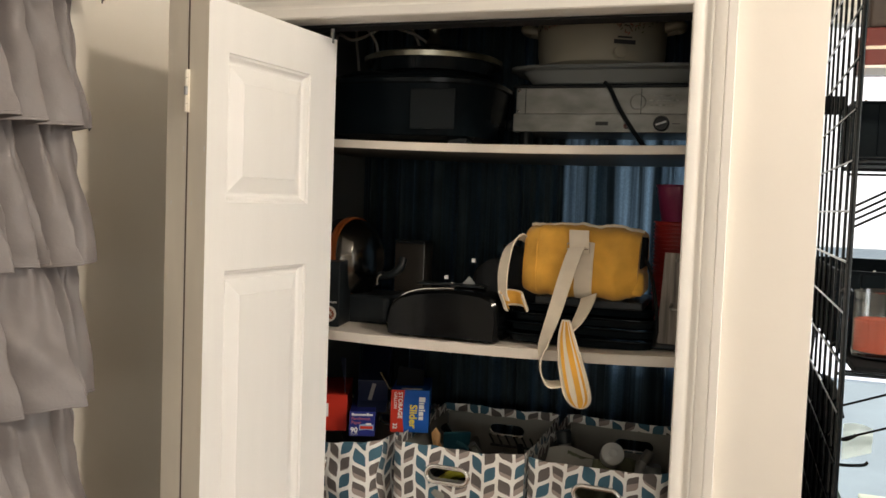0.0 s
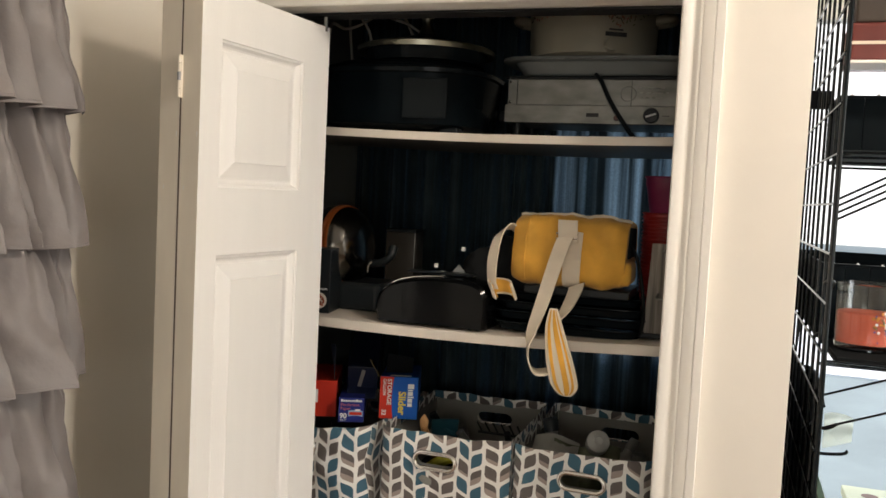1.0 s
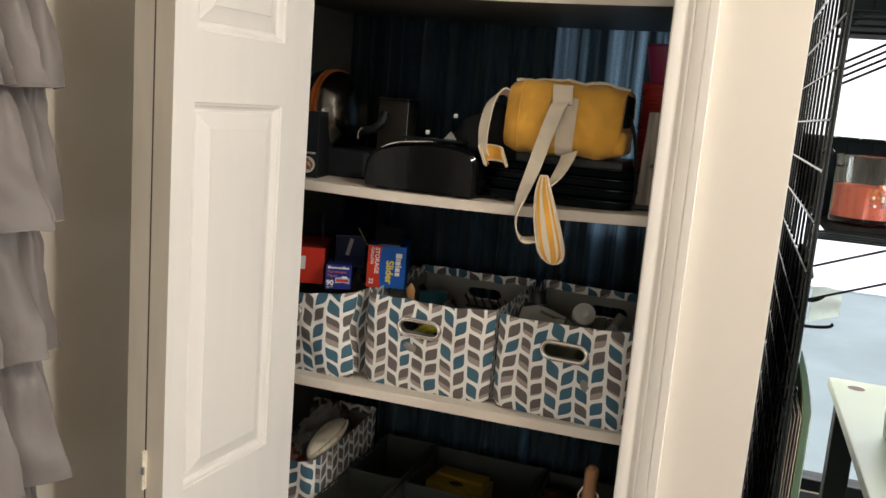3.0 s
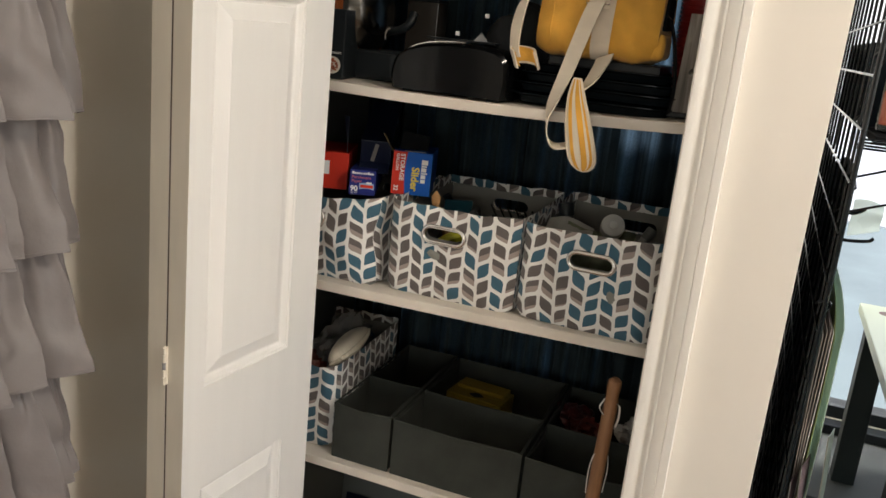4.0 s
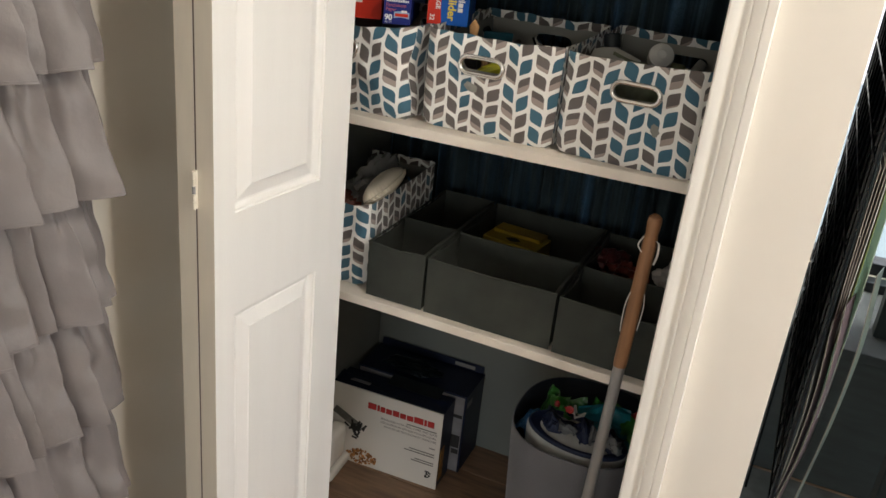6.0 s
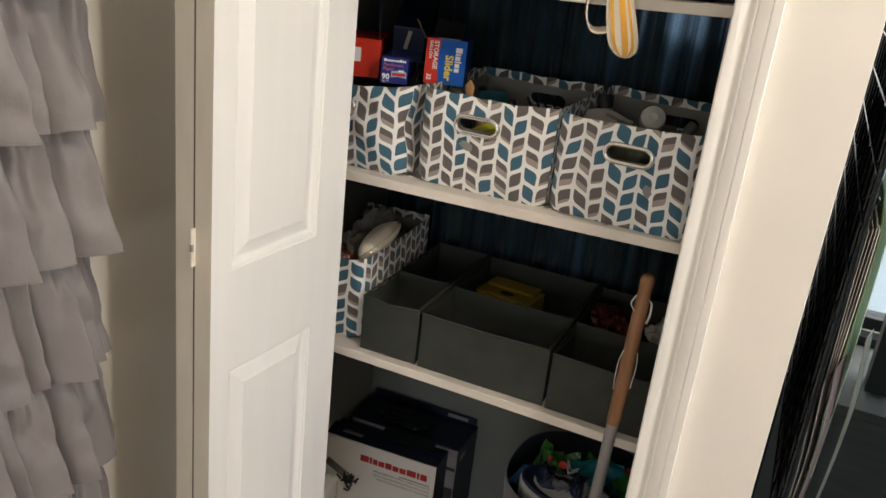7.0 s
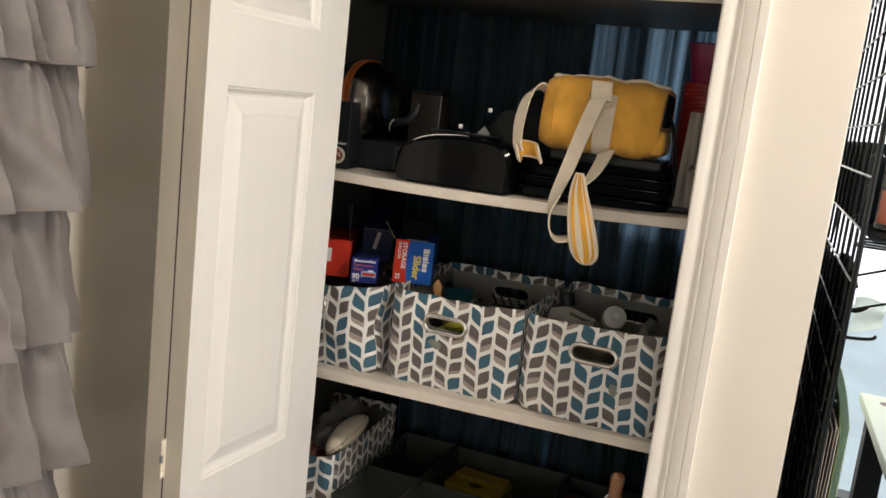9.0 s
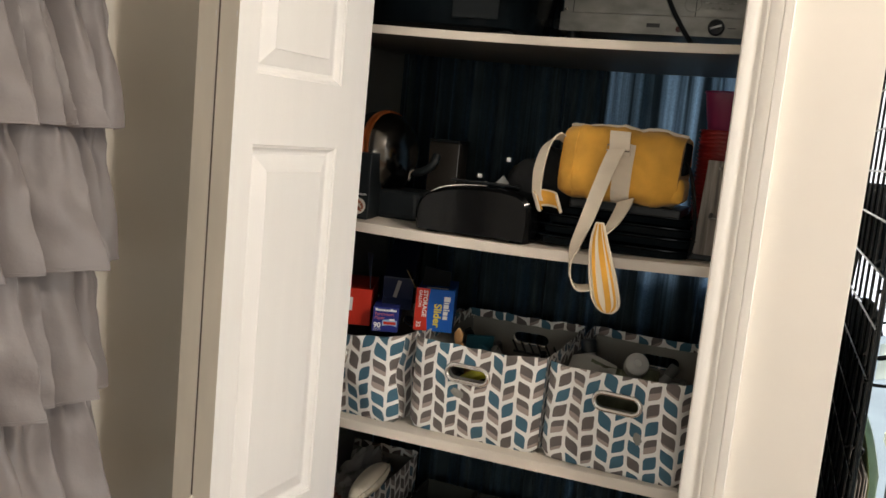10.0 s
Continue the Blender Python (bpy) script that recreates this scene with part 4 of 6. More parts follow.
jar = thing("plastic_canister", pose(-0.688, 1.82, shelf_z(2, -0.688)), "dark clear plastic canister behind the waffle maker", "canister")
part("wall", box(-0.035, 0.035, -0.03, 0.03, 0.0, 0.168, 0.003), mat("smoked_plastic", (0.026, 0.022, 0.018), 0.4, var=0.1, bump=0.02, spec=0.2), jar, smooth=True)
part("lid", box(-0.036, 0.036, -0.031, 0.031, 0.168, 0.174, 0.002), M_BLACK, jar, "black lid")
part("corner_edge", box(0.0346, 0.0358, -0.0308, -0.0296, 0.085, 0.166, 0.0004), M_ALU, jar, "thin pale strip along the corner")

toaster = thing("toaster", pose(-0.526, 1.545, shelf_z(2, -0.526), 0, 0, -1.5), "glossy black long toaster with a chrome trim line", "toaster")
SIDE = [(-0.100, 0.006), (-0.104, 0.03), (-0.098, 0.062), (-0.078, 0.082), (-0.045, 0.094), (0.0, 0.100), (0.05, 0.100), (0.082, 0.094), (0.098, 0.08), (0.102, 0.05), (0.100, 0.006)]
b = bmesh.new()
outline = [(p.x * 1.13, p.z * 0.97) for p in smooth_path([(x, 0, z) for x, z in SIDE], 5)]
rows_ = []
for y, s in ((0.0, 0.93), (0.006, 0.985), (0.016, 1.0), (0.12, 1.0), (0.132, 0.985), (0.14, 0.93)):
    rows_.append([b.verts.new((x * s, y, 0.006 + (z - 0.006) * s)) for x, z in outline])
for p, q in zip(rows_, rows_[1:]):
    for k in range(len(p)):
        b.faces.new((p[k], p[(k + 1) % len(p)], q[(k + 1) % len(p)], q[k]))
b.faces.new(rows_[0][::-1])
b.faces.new(rows_[-1])
bmesh.ops.recalc_face_normals(b, faces=b.faces[:])
part("shell", b, M_LACQUER, toaster, "glossy black shell", True)
part("trim_line", tube(smooth_path([(-0.106, 0.018, 0.061), (-0.084, 0.018, 0.0815), (-0.049, 0.018, 0.0935), (0.0, 0.018, 0.0990), (0.02, 0.018, 0.0995)]), 0.0022, 8), M_CHROME, toaster, "chrome trim line", True)
# the corner's upright highlight, modelled as a thin bright rod
part("corner_glint", rod((0.097, 0.004, 0.02), (0.098, 0.003, 0.080), 0.0012, 8), M_CHROME, toaster, "thin bright line standing in for the corner highlight", True)
part("slot", box(-0.07, 0.07, 0.05, 0.085, 0.100, 0.104, 0.002), M_BLACK, toaster, "bread slot")
for sx in (-0.085, 0.085):
    part("foot", box(sx - 0.012, sx + 0.012, 0.02, 0.12, 0, 0.012, 0.002), M_BLACK, toaster)
bag2 = thing("folded_pouch", pose(-0.457, 1.64, Z2 + 0.101), "black nylon pouch with white zip pulls, crumpled behind the toaster", "pouch")
part("cloth", moved(sheet(lambda u, v: (0.075 * math.cos(2 * math.pi * u) * math.sin(math.pi * v) * (1 + 0.15 * math.sin(9 * u)), 0.045 * math.sin(2 * math.pi * u) * math.sin(math.pi * v), -0.09 + 0.065 - 0.06 * math.cos(math.pi * v) + 0.018 * math.sin(5 * u * 6.28) * math.sin(math.pi * v) + 0.02 * math.cos(2 * math.pi * u) * v), 32, 14), pose(0.02, 0.02, 0.02)), M_BLACKCLOTH, bag2, smooth=True)
for x, z in ((-0.034, 0.041), (-0.090, 0.004), (-0.076, -0.010)):
    part("zip_pull", box(x - 0.004, x + 0.004, -0.006, -0.001, z - 0.004, z + 0.004, 0.001), M_WHITEINK, bag2, "white plastic pull tab")
part("tag", sheet(lambda u, v: (-0.052 + 0.026 * u, -0.012, -0.008 + 0.018 * v * (1 - abs(u - 0.5) * 1.6)), 6, 3, 0.001), mat("grey_tag", (0.26, 0.27, 0.27), 0.6), bag2, "grey label tag")

tray = thing("baking_tray_stack", pose(-0.268, 1.56, shelf_z(2, -0.30)), "stack of black nonstick baking trays on the shelf", "baking trays")
for k, (z, w, y) in enumerate(((0.002, 0.142, 0.0), (0.022, 0.146, 0.012), (0.041, 0.140, 0.006), (0.058, 0.130, 0.02))):
    tr_ = lathe([(w * 0.9, z), (w * 0.96, z + 0.003), (w * 0.985, z + 0.014), (w * 1.04, z + 0.017), (w * 1.04, z + 0.019), (w * 0.97, z + 0.018), (w * 0.94, z + 0.004)], 64, 1.0, 0.78, 7)
    part("tray", moved(tr_, pose(0.002 * k, 0.125 + y, 0)), M_GLOSS, tray, "black nonstick tray", True)
part("box_lid", box(-0.085, 0.115, 0.03, 0.20, 0.076, 0.092, 0.003), M_BLACK, tray, "black flat lid")

# yellow bag
ybag = thing("lunch_bag", pose(-0.272, 1.645, Z2 + 0.089), "mustard canvas bag with cream webbing straps, on its side", "bag")


def bag_body(u, v):
    """A puffy box: u round the girth, v along its length."""
    a = 2 * math.pi * u
    c, s = math.cos(a), math.sin(a)
    q = (abs(c) ** 4.6 + abs(s) ** 4.6) ** (-1 / 4.6)
    e = 1 - 0.16 * abs(2 * v - 1) ** 7
    x = -0.102 + 0.214 * v + 0.004 * math.sin(a + 1)
    y = q * c * 0.072 * e + 0.004 * math.sin(9 * v + a)
    z = 0.064 + q * s * 0.068 * e + 0.0015 * math.sin(9 * v + 2 * a) + max(0, s) * (0.005 * (1 - v) - 0.004 * math.sin(math.pi * v))
    wr = 0.0062 * noise.noise(Vector((v * 7, c * 2.2, s * 2.2))) + 0.0024 * noise.noise(Vector((v * 22, c * 5, s * 5)))
    y, z = y + c * wr, z + s * wr
    return (x, y, z)


b = sheet(bag_body, 56, 30)
bmesh.ops.remove_doubles(b, verts=b.verts[:], dist=1e-5)
bmesh.ops.holes_fill(b, edges=[e for e in b.edges if e.is_boundary], sides=0)
bmesh.ops.recalc_face_normals(b, faces=b.faces[:])
part("body", b, M_YELLOW, ybag, "puffy mustard canvas body", True)
part("front_band", sheet(lambda u, v: tuple(Vector(bag_body(0.41 + 0.32 * (1 - u), 0.455 + 0.155 * v)) + Vector((0.003, -0.0026, -0.001))), 26, 3, 0.0015), M_WEB, ybag, "cream canvas band", True)
part("top_binding", tube([tuple(Vector(bag_body(0.285, v / 30)) + Vector((0, -0.004, 0.002))) for v in range(31)], 0.0034, 8), M_WEB, ybag, "cream piping", True)
part("seam", tube([tuple(Vector(bag_body(0.37 + 0.26 * k / 20, 0.13)) + Vector((0, -0.0008, 0))) for k in range(21)], 0.0016, 6), M_YELLOW, ybag, "stitched seam", True)
part("tab", sheet(lambda u, v: (-0.016 + 0.036 * u + 0.003 * v, -0.0775 - 0.004 * math.sin(math.pi * v), 0.124 - 0.040 * v), 4, 10, 0.004), M_WEB, ybag, "cream strap tab", True)
part("buckle", tube([(-0.019 + 0.040 * x, -0.083, 0.090 + 0.011 * z) for x, z in ((0, 0), (1, 0.1), (1.03, 1), (0.03, 0.9))], 0.0016, 8, True), M_CHROME, ybag, "chrome wire buckle", True)
part("shoulder_strap", ribbon([(0.000, -0.086, 0.094), (-0.006, -0.091, 0.076), (-0.018, -0.098, 0.032), (-0.033, -0.110, -0.030), (-0.046, -0.122, -0.078), (-0.051, -0.130, -0.110), (-0.047, -0.134, -0.138), (-0.032, -0.136, -0.154), (-0.004, -0.134, -0.150)],
                              0.031, 0.0025, [(1, -0.1, 0.12), (1, -0.1, 0.15), (1, -0.1, 0.25), (0.95, -0.25, 0.3), (0.8, -0.6, 0.3), (0.35, -1, 0.1), (0.3, -1, 0), (0.3, -1, -0.2), (0.3, -1, -0.2)]), M_WEB, ybag, "cream webbing strap", True)
part("strap_end", ribbon([(0.024, -0.076, 0.006), (0.022, -0.094, -0.010), (0.012, -0.116, -0.038), (0.000, -0.134, -0.058)], 0.031, 0.0025, [(1, -0.1, 0.4), (1, -0.2, 0.4), (0.9, -0.5, 0.4), (0.7, -0.6, 0.5)]), M_WEB, ybag, "cream webbing strap", True)
M_STRIPE = mat("striped_lining", (0.76, 0.68, 0.55), 0.85, var=0.06, bump=0.3, bscale=500)
DOWN = [(-0.004, -0.138, -0.036), (0.000, -0.144, -0.068), (0.010, -0.147, -0.112), (0.021, -0.147, -0.156), (0.0255, -0.146, -0.174), (0.0275, -0.145, -0.184), (0.028, -0.144, -0.187)]
WIDE = (0.012, 0.028, 0.042, 0.047, 0.040, 0.022, 0.004)


def pad(scale, off):
    pts = smooth_path(DOWN, 6)
    ws = [p.x for p in smooth_path([(w, 0, 0) for w in WIDE], 6)]
    n = len(pts) - 1

    def fn(u, v):
        i = round(u * n)
        a = 2 * math.pi * v
        return pts[i] + Vector((math.cos(a) * ws[i] * 0.5 * scale, -off + math.sin(a) * 0.0075, 0.1 * math.cos(a) * ws[i] * 0.3))

    b = sheet(fn, n, 20)
    bmesh.ops.remove_doubles(b, verts=b.verts[:], dist=1e-5)
    bmesh.ops.holes_fill(b, edges=[e for e in b.edges if e.is_boundary], sides=0)
    bmesh.ops.recalc_face_normals(b, faces=b.faces[:])
    return b


pad_ob = part("strap_pad", pad(1.0, 0.0), M_STRIPE, ybag, "cream pad with mustard stripes", True)
for s, w, mm in ((-0.62, 0.0030, M_YELLOW), (0.22, 0.0050, M_YELLOW), (0.72, 0.0022, M_YELLOW)):
    pts = smooth_path(DOWN, 6)
    ws = [p.x for p in smooth_path([(q, 0, 0) for q in WIDE], 6)]
    n = len(pts) - 1
    part("stripe", sheet(lambda u, v: pts[round(u * n)] + Vector((ws[round(u * n)] * 0.5 * s + (v - 0.5) * w * 2 * min(1, ws[round(u * n)] / 0.035), -0.0085 * math.sqrt(max(0.05, 1 - s * s)), 0)), n, 3, 0.001), mm, pad_ob, "mustard stripe", True)
pts = smooth_path(DOWN, 6)
ws = [p.x for p in smooth_path([(q, 0, 0) for q in WIDE], 6)]
loop = [p + Vector((-w * 0.5, -0.002, 0)) for p, w in zip(pts, ws)] + [p + Vector((w * 0.5, -0.002, 0)) for p, w in reversed(list(zip(pts, ws)))]
part("binding", tube(loop, 0.0026, 8, True), M_WEB, pad_ob, "cream binding", True)
part("side_strap", ribbon([(-0.100, -0.040, 0.100), (-0.114, -0.060, 0.108), (-0.131, -0.075, 0.088), (-0.138, -0.085, 0.044), (-0.136, -0.092, 0.004), (-0.130, -0.095, -0.012)],
                          0.024, 0.003, [(0.5, -0.8, 0.4), (0.5, -0.8, 0.5), (0.8, -0.6, 0.3), (0.9, -0.5, 0.0), (0.8, -0.6, 0.0), (0.8, -0.6, 0.0)]), M_WEB, ybag, "cream webbing loop", True)
part("strap_curl", sheet(lambda u, v: (-0.120 + 0.024 * math.cos(4.4 * u + 2.2) + 0.012 * v, -0.090 - 0.014 * math.sin(4.4 * u + 2.2), -0.002 - 0.030 * v + 0.010 * math.sin(3 * u)), 22, 4, 0.003), M_WEB, ybag, "curled strap end with mustard lining", True)
part("strap_lining", sheet(lambda u, v: (-0.120 + 0.020 * math.cos(4.4 * u + 2.2) + 0.012 * v, -0.090 - 0.010 * math.sin(4.4 * u + 2.2), -0.004 - 0.024 * v + 0.010 * math.sin(3 * u)), 22, 4, 0.002), M_YELLOW, ybag, "mustard lining", True)
part("rear_strap", ribbon([(0.100, -0.02, 0.085), (0.122, -0.045, 0.070), (0.138, -0.060, 0.020), (0.146, -0.065, -0.040), (0.142, -0.060, -0.080)], 0.022, 0.0025, (0.3, -1, 0.1)), M_BLACKCLOTH, ybag, "black webbing strap", True)
part("end_patch", box(0.094, 0.116, -0.045, 0.05, 0.056, 0.118, 0.010, 3), M_BLACKCLOTH, ybag, "black end panel with zip", True)
part("side_pocket", box(0.088, 0.120, -0.058, 0.045, 0.006, 0.052, 0.014, 3), M_YELLOW, ybag, "side pocket of the bag", True)

# cups and the wooden caddy
M_CUPR, M_CUPP = mat("red_cup_plastic", (0.33, 0.022, 0.02), 0.35, var=0.05, bump=0.02), mat("purple_cup_plastic", (0.24, 0.025, 0.085), 0.35, var=0.05, bump=0.02)


def cup(z, mm, h=0.078, r=0.043):
    c = thing("party_cup", pose(-0.107, 1.735, z), "red plastic party cup in a stack" if mm is M_CUPR else "purple plastic party cup on top of the stack", "cup", "stacked party cups")
    prof = [(r * 0.70, 0), (r * 0.72, 0.002), (r * 0.80, h * 0.3), (r * 0.82, h * 0.32), (r * 0.955, h * 0.78), (r * 0.965, h * 0.80), (r * 0.98, h - 0.004)]
    part("wall", lathe(prof + [(r * 0.95, h - 0.004), (r * 0.68, 0.004)], 40), mm, c, smooth=True)
    part("lip", tube([(r * math.cos(a * 0.157), r * math.sin(a * 0.157), h - 0.002) for a in range(40)], 0.002, 6, True), mm, c, "rolled lip", True)
    return c


for k in range(22):
    cup(shelf_z(2, -0.107) + k * 0.0074, M_CUPR)
cup(shelf_z(2, -0.107) + 22 * 0.0074 + 0.064, M_CUPP)
M_GREYWOOD = mat("weathered_grey_wood", (0.29, 0.26, 0.23), 0.75, var=0.6, vscale=9, stretch=(14, 14, 0.7), bump=0.6, bscale=50)
caddy = thing("wooden_caddy", pose(-0.046, 1.60, shelf_z(2, -0.07), 0, 0, 0), "weathered grey wooden caddy with a metal handle on the shelf", "caddy")
b = prism([(-0.080, 0), (0.055, 0), (0.055, 0.012), (-0.080, 0.012)], 0.010, 0.176)
for v in b.verts:
    if v.co.x < 0:
        v.co.x += 0.008 * (v.co.z / 0.18)
part("end_board", b, M_GREYWOOD, caddy, "grey wooden end board")
b = box(-0.080, -0.070, 0.013, 0.12, 0.010, 0.10)
for v in b.verts:
    v.co.x += 0.008 * (v.co.z / 0.18)
part("side_board", b, M_GREYWOOD, caddy, "grey wooden side board")
part("base_board", box(-0.086, 0.055, -0.003, 0.125, 0.0, 0.010, 0.002), M_BLACK, caddy, "black base")
part("handle", tube(smooth_path([(-0.056, -0.002, 0.083), (-0.056, -0.018, 0.078), (-0.045, -0.024, 0.077), (0.02, -0.024, 0.077), (0.03, -0.018, 0.078), (0.032, -0.001, 0.083)]), 0.003, 8), M_STEEL, caddy, "steel bail handle", True)
part("rivet", moved(lathe([(0.0035, 0), (0.001, 0.002)], 12), pose(-0.050, 0, 0.163, 90)), M_STEEL, caddy, smooth=True)
solid("paper_napkin", moved(sheet(lambda u, v: (-0.03 + 0.07 * u, 0.03 * math.sin(4 * u) + 0.01, (0.07 + 0.02 * math.sin(5 * u)) * v * (0.35 + u * 0.65)), 10, 6, 0.002), pose(-0.06, 1.622, Z2 + 0.152)), mat("translucent_wrap", (0.62, 0.60, 0.55), 0.4), "crumpled pale plastic wrap sticking out of the caddy", "wrap", smooth=True)

# ---- third shelf: cartons and what the bins hold ----
zipbox = thing("bag_carton", pose(-0.621, 1.650, 1.236, -4, 0, 18), "blue and red carton of storage bags standing on a bin", "box")
part("carton_body", box(-0.040, 0.040, 0, 0.205, 0, 0.088, 0.0012), M_BLUE, zipbox, "blue printed card")
b = bmesh.new()
ed = [(-0.0402, 0.0), (-0.0402, 0.0878)] + [(-0.0115 - 0.0035 * math.sin(math.pi * k / 10), 0.0878 * (1 - k / 10)) for k in range(11)]
b.faces.new([b.verts.new((x, -0.0006, z)) for x, z in ed])
bmesh.ops.recalc_face_normals(b, faces=b.faces[:])
part("red_panel", b, M_RED, zipbox, "red printed panel")
R90 = pose(0, 0, 0, 90) @ pose(0, 0, 0, 0, 0, -90)
writing("lettering", "Slider", 0.0215, M_YELINK, zipbox, Matrix.Translation((0.0000, -0.0009, 0.058)) @ R90, "yellow lettering", bold=0.0006)
writing("lettering", "STORAGE", 0.0125, M_WHITEINK, zipbox, Matrix.Translation((-0.0245, -0.0009, 0.0835)) @ R90, "white lettering", bold=0.0003)
writing("lettering", "GALLON", 0.0088, M_WHITEINK, zipbox, Matrix.Translation((-0.0335, -0.0009, 0.0835)) @ R90, "white lettering", bold=0.0002)
writing("lettering", "32", 0.0125, M_WHITEINK, zipbox, Matrix.Translation((-0.0345, -0.0009, 0.0190)) @ R90, "white numeral", bold=0.0003)
zz = 0.074
for w, h in ((0.0100, 0.013), (0.0032, 0.011), (0.0085, 0.0105), (0.0030, 0.013), (0.0082, 0.0095), (0.0075, 0.0095)):
    part("brand_bar", box(0.0185, 0.0185 + h, -0.0010, -0.0002, zz - w, zz, 0.0005), M_WHITEINK, zipbox, "white brand mark")
    zz -= w + 0.0014
part("brand_bar", box(-0.020, 0.024, 0.012, 0.024, 0.0878, 0.0886), M_WHITEINK, zipbox, "white brand mark on top")
part("flap", sheet(lambda u, v: (-0.034 + 0.058 * u, 0.06 + 0.06 * v, 0.088 + 0.035 * v - 0.008 * u), 4, 4, 0.0012), mat("grey_card", (0.018, 0.020, 0.024), 0.5), zipbox, "torn grey card flap")
part("flap", sheet(lambda u, v: (-0.044 - 0.022 * v, 0.02 + 0.09 * u, 0.085 + 0.035 * v - 0.012 * u), 4, 4, 0.0012), mat("brown_card", (0.20, 0.15, 0.07), 0.8), zipbox, "brown card flap")

parch = thing("paper_carton", pose(-0.708, 1.604, 1.2285, -4, 0, 22), "navy carton of parchment paper standing on a bin", "box")
part("carton_body", box(-0.0265, 0.0265, 0, 0.30, 0, 0.051, 0.001), M_NAVY, parch, "navy printed card")
xs = -0.022
for w in (0.0048, 0.0030, 0.0034, 0.0032, 0.0030, 0.0016, 0.0034, 0.0030, 0.0044, 0.0034, 0.0032):
    part("brand_bar", box(xs, xs + w, -0.0010, -0.0002, 0.0425, 0.0462 if w < 0.004 else 0.0478, 0.0003), M_WHITEINK, parch, "white brand mark")
    xs += w + 0.0007
M_PINKINK = mat("pink_ink", (0.55, 0.12, 0.14), 0.5, bump=0)
writing("lettering", "Parchment", 0.0090, M_PINKINK, parch, pose(-0.0225, -0.0006, 0.0335, 90), "pink lettering")
writing("lettering", "Paper", 0.0090, M_PINKINK, parch, pose(-0.0225, -0.0006, 0.0255, 90), "pink lettering")
writing("lettering", "90", 0.0150, M_WHITEINK, parch, pose(-0.0240, -0.0006, 0.0080, 90), "white numeral", bold=0.0005)
writing("lettering", "SQ FT", 0.0056, M_WHITEINK, parch, pose(-0.0235, -0.0006, 0.0022, 90), "white lettering")
part("badge", sheet(lambda u, v: (-0.006 + 0.030 * u, -0.0007, 0.012 + 0.012 * v + 0.002 * math.sin(math.pi * u)), 8, 2), mat("sky_ink", (0.30, 0.45, 0.65), 0.5, bump=0), parch, "pale blue badge")
part("badge", box(-0.004, 0.022, -0.0014, -0.0008, 0.0155, 0.0215, 0.0003), M_RED, parch, "red badge")
part("badge", box(0.008, 0.019, -0.0014, -0.0008, 0.0235, 0.0275, 0.0003), M_WHITEINK, parch, "white roll picture")

foil = thing("foil_carton", pose(-0.788, 1.615, 1.228, -3, 0, 22), "red carton of kitchen wrap standing on a bin", "box")
part("carton_body", box(-0.050, 0.036, 0, 0.24, 0, 0.076, 0.001), M_RED, foil, "red printed card")
part("brand_bar", box(-0.045, -0.003, -0.0010, -0.0002, 0.030, 0.058, 0.0006), M_WHITEINK, foil, "white brand mark")
part("flap", sheet(lambda u, v: (0.030 - 0.012 * v * u, 0.02 + 0.02 * u, 0.076 + 0.075 * v), 3, 5, 0.0012), M_DARKNAVY, foil, "dark torn flap")

wrap = thing("wrap_carton", pose(-0.718, 1.675, 1.283, 14, 0, 20), "dark navy opened carton lying over the parchment carton", "box")
part("carton_body", box(-0.030, 0.034, 0, 0.24, 0, 0.052, 0.0015), M_DARKNAVY, wrap, "dark navy card")
part("brand_bar", moved(box(-0.004, 0.004, -0.0010, -0.0002, -0.02, 0.02, 0.0004), pose(0.0, 0, 0.026, 0, 14)), M_GREYINK, wrap, "pale brand mark")
part("flap", sheet(lambda u, v: (-0.030 + 0.062 * u, -0.022 * (1 - v), -0.010 + 0.014 * v), 4, 3, 0.0012), M_DARKNAVY, wrap, "open flap")


def utensil(name, label, pts, r, mm, head=None, hm=None):
    t = thing(name, pose(*pts[0]), label, "utensil", "kitchen utensils in a bin")
    o = Vector(pts[0])
    part("handle", tube([Vector(p) - o for p in smooth_path(pts, 6)], r, 8), mm, t, smooth=True)
    if head:
        part("head", moved(head, Matrix.Translation(Vector(pts[-1]) - o)), hm or mm, t, smooth=True)
    return t


M_PALEWOOD = mat("pale_wood", (0.40, 0.22, 0.09), 0.6, var=0.15, stretch=(1, 1, 6), bump=0.1)
M_TEAL = mat("teal_silicone", (0.015, 0.10, 0.14), 0.5, var=0.08, bump=0.05)
M_LIME = mat("lime_plastic", (0.42, 0.40, 0.02), 0.4, var=0.1, bump=0.05)
utensil("wooden_spoon", "pale wooden spoon standing in the printed bin", [(-0.52, 1.72, 1.08), (-0.545, 1.66, 1.19), (-0.555, 1.63, 1.235)], 0.006, M_PALEWOOD, moved(lathe([(0.005, -0.02), (0.009, -0.008), (0.010, 0.004), (0.001, 0.016)], 16, 1, 0.4), pose(0, 0, 0.008)))
utensil("spatula", "teal silicone spatula lying in the printed bin", [(-0.45, 1.80, 1.08), (-0.51, 1.76, 1.17), (-0.545, 1.74, 1.205)], 0.006, M_TEAL, moved(box(-0.03, 0.03, -0.004, 0.004, -0.022, 0.022, 0.004), pose(0, 0, 0, 20, 0, 30)))
utensil("whisk", "lime green tool seen through the bin's handle", [(-0.60, 1.60, 1.09), (-0.52, 1.615, 1.165), (-0.45, 1.62, 1.195)], 0.012, M_LIME)
rnd = random.Random(12)
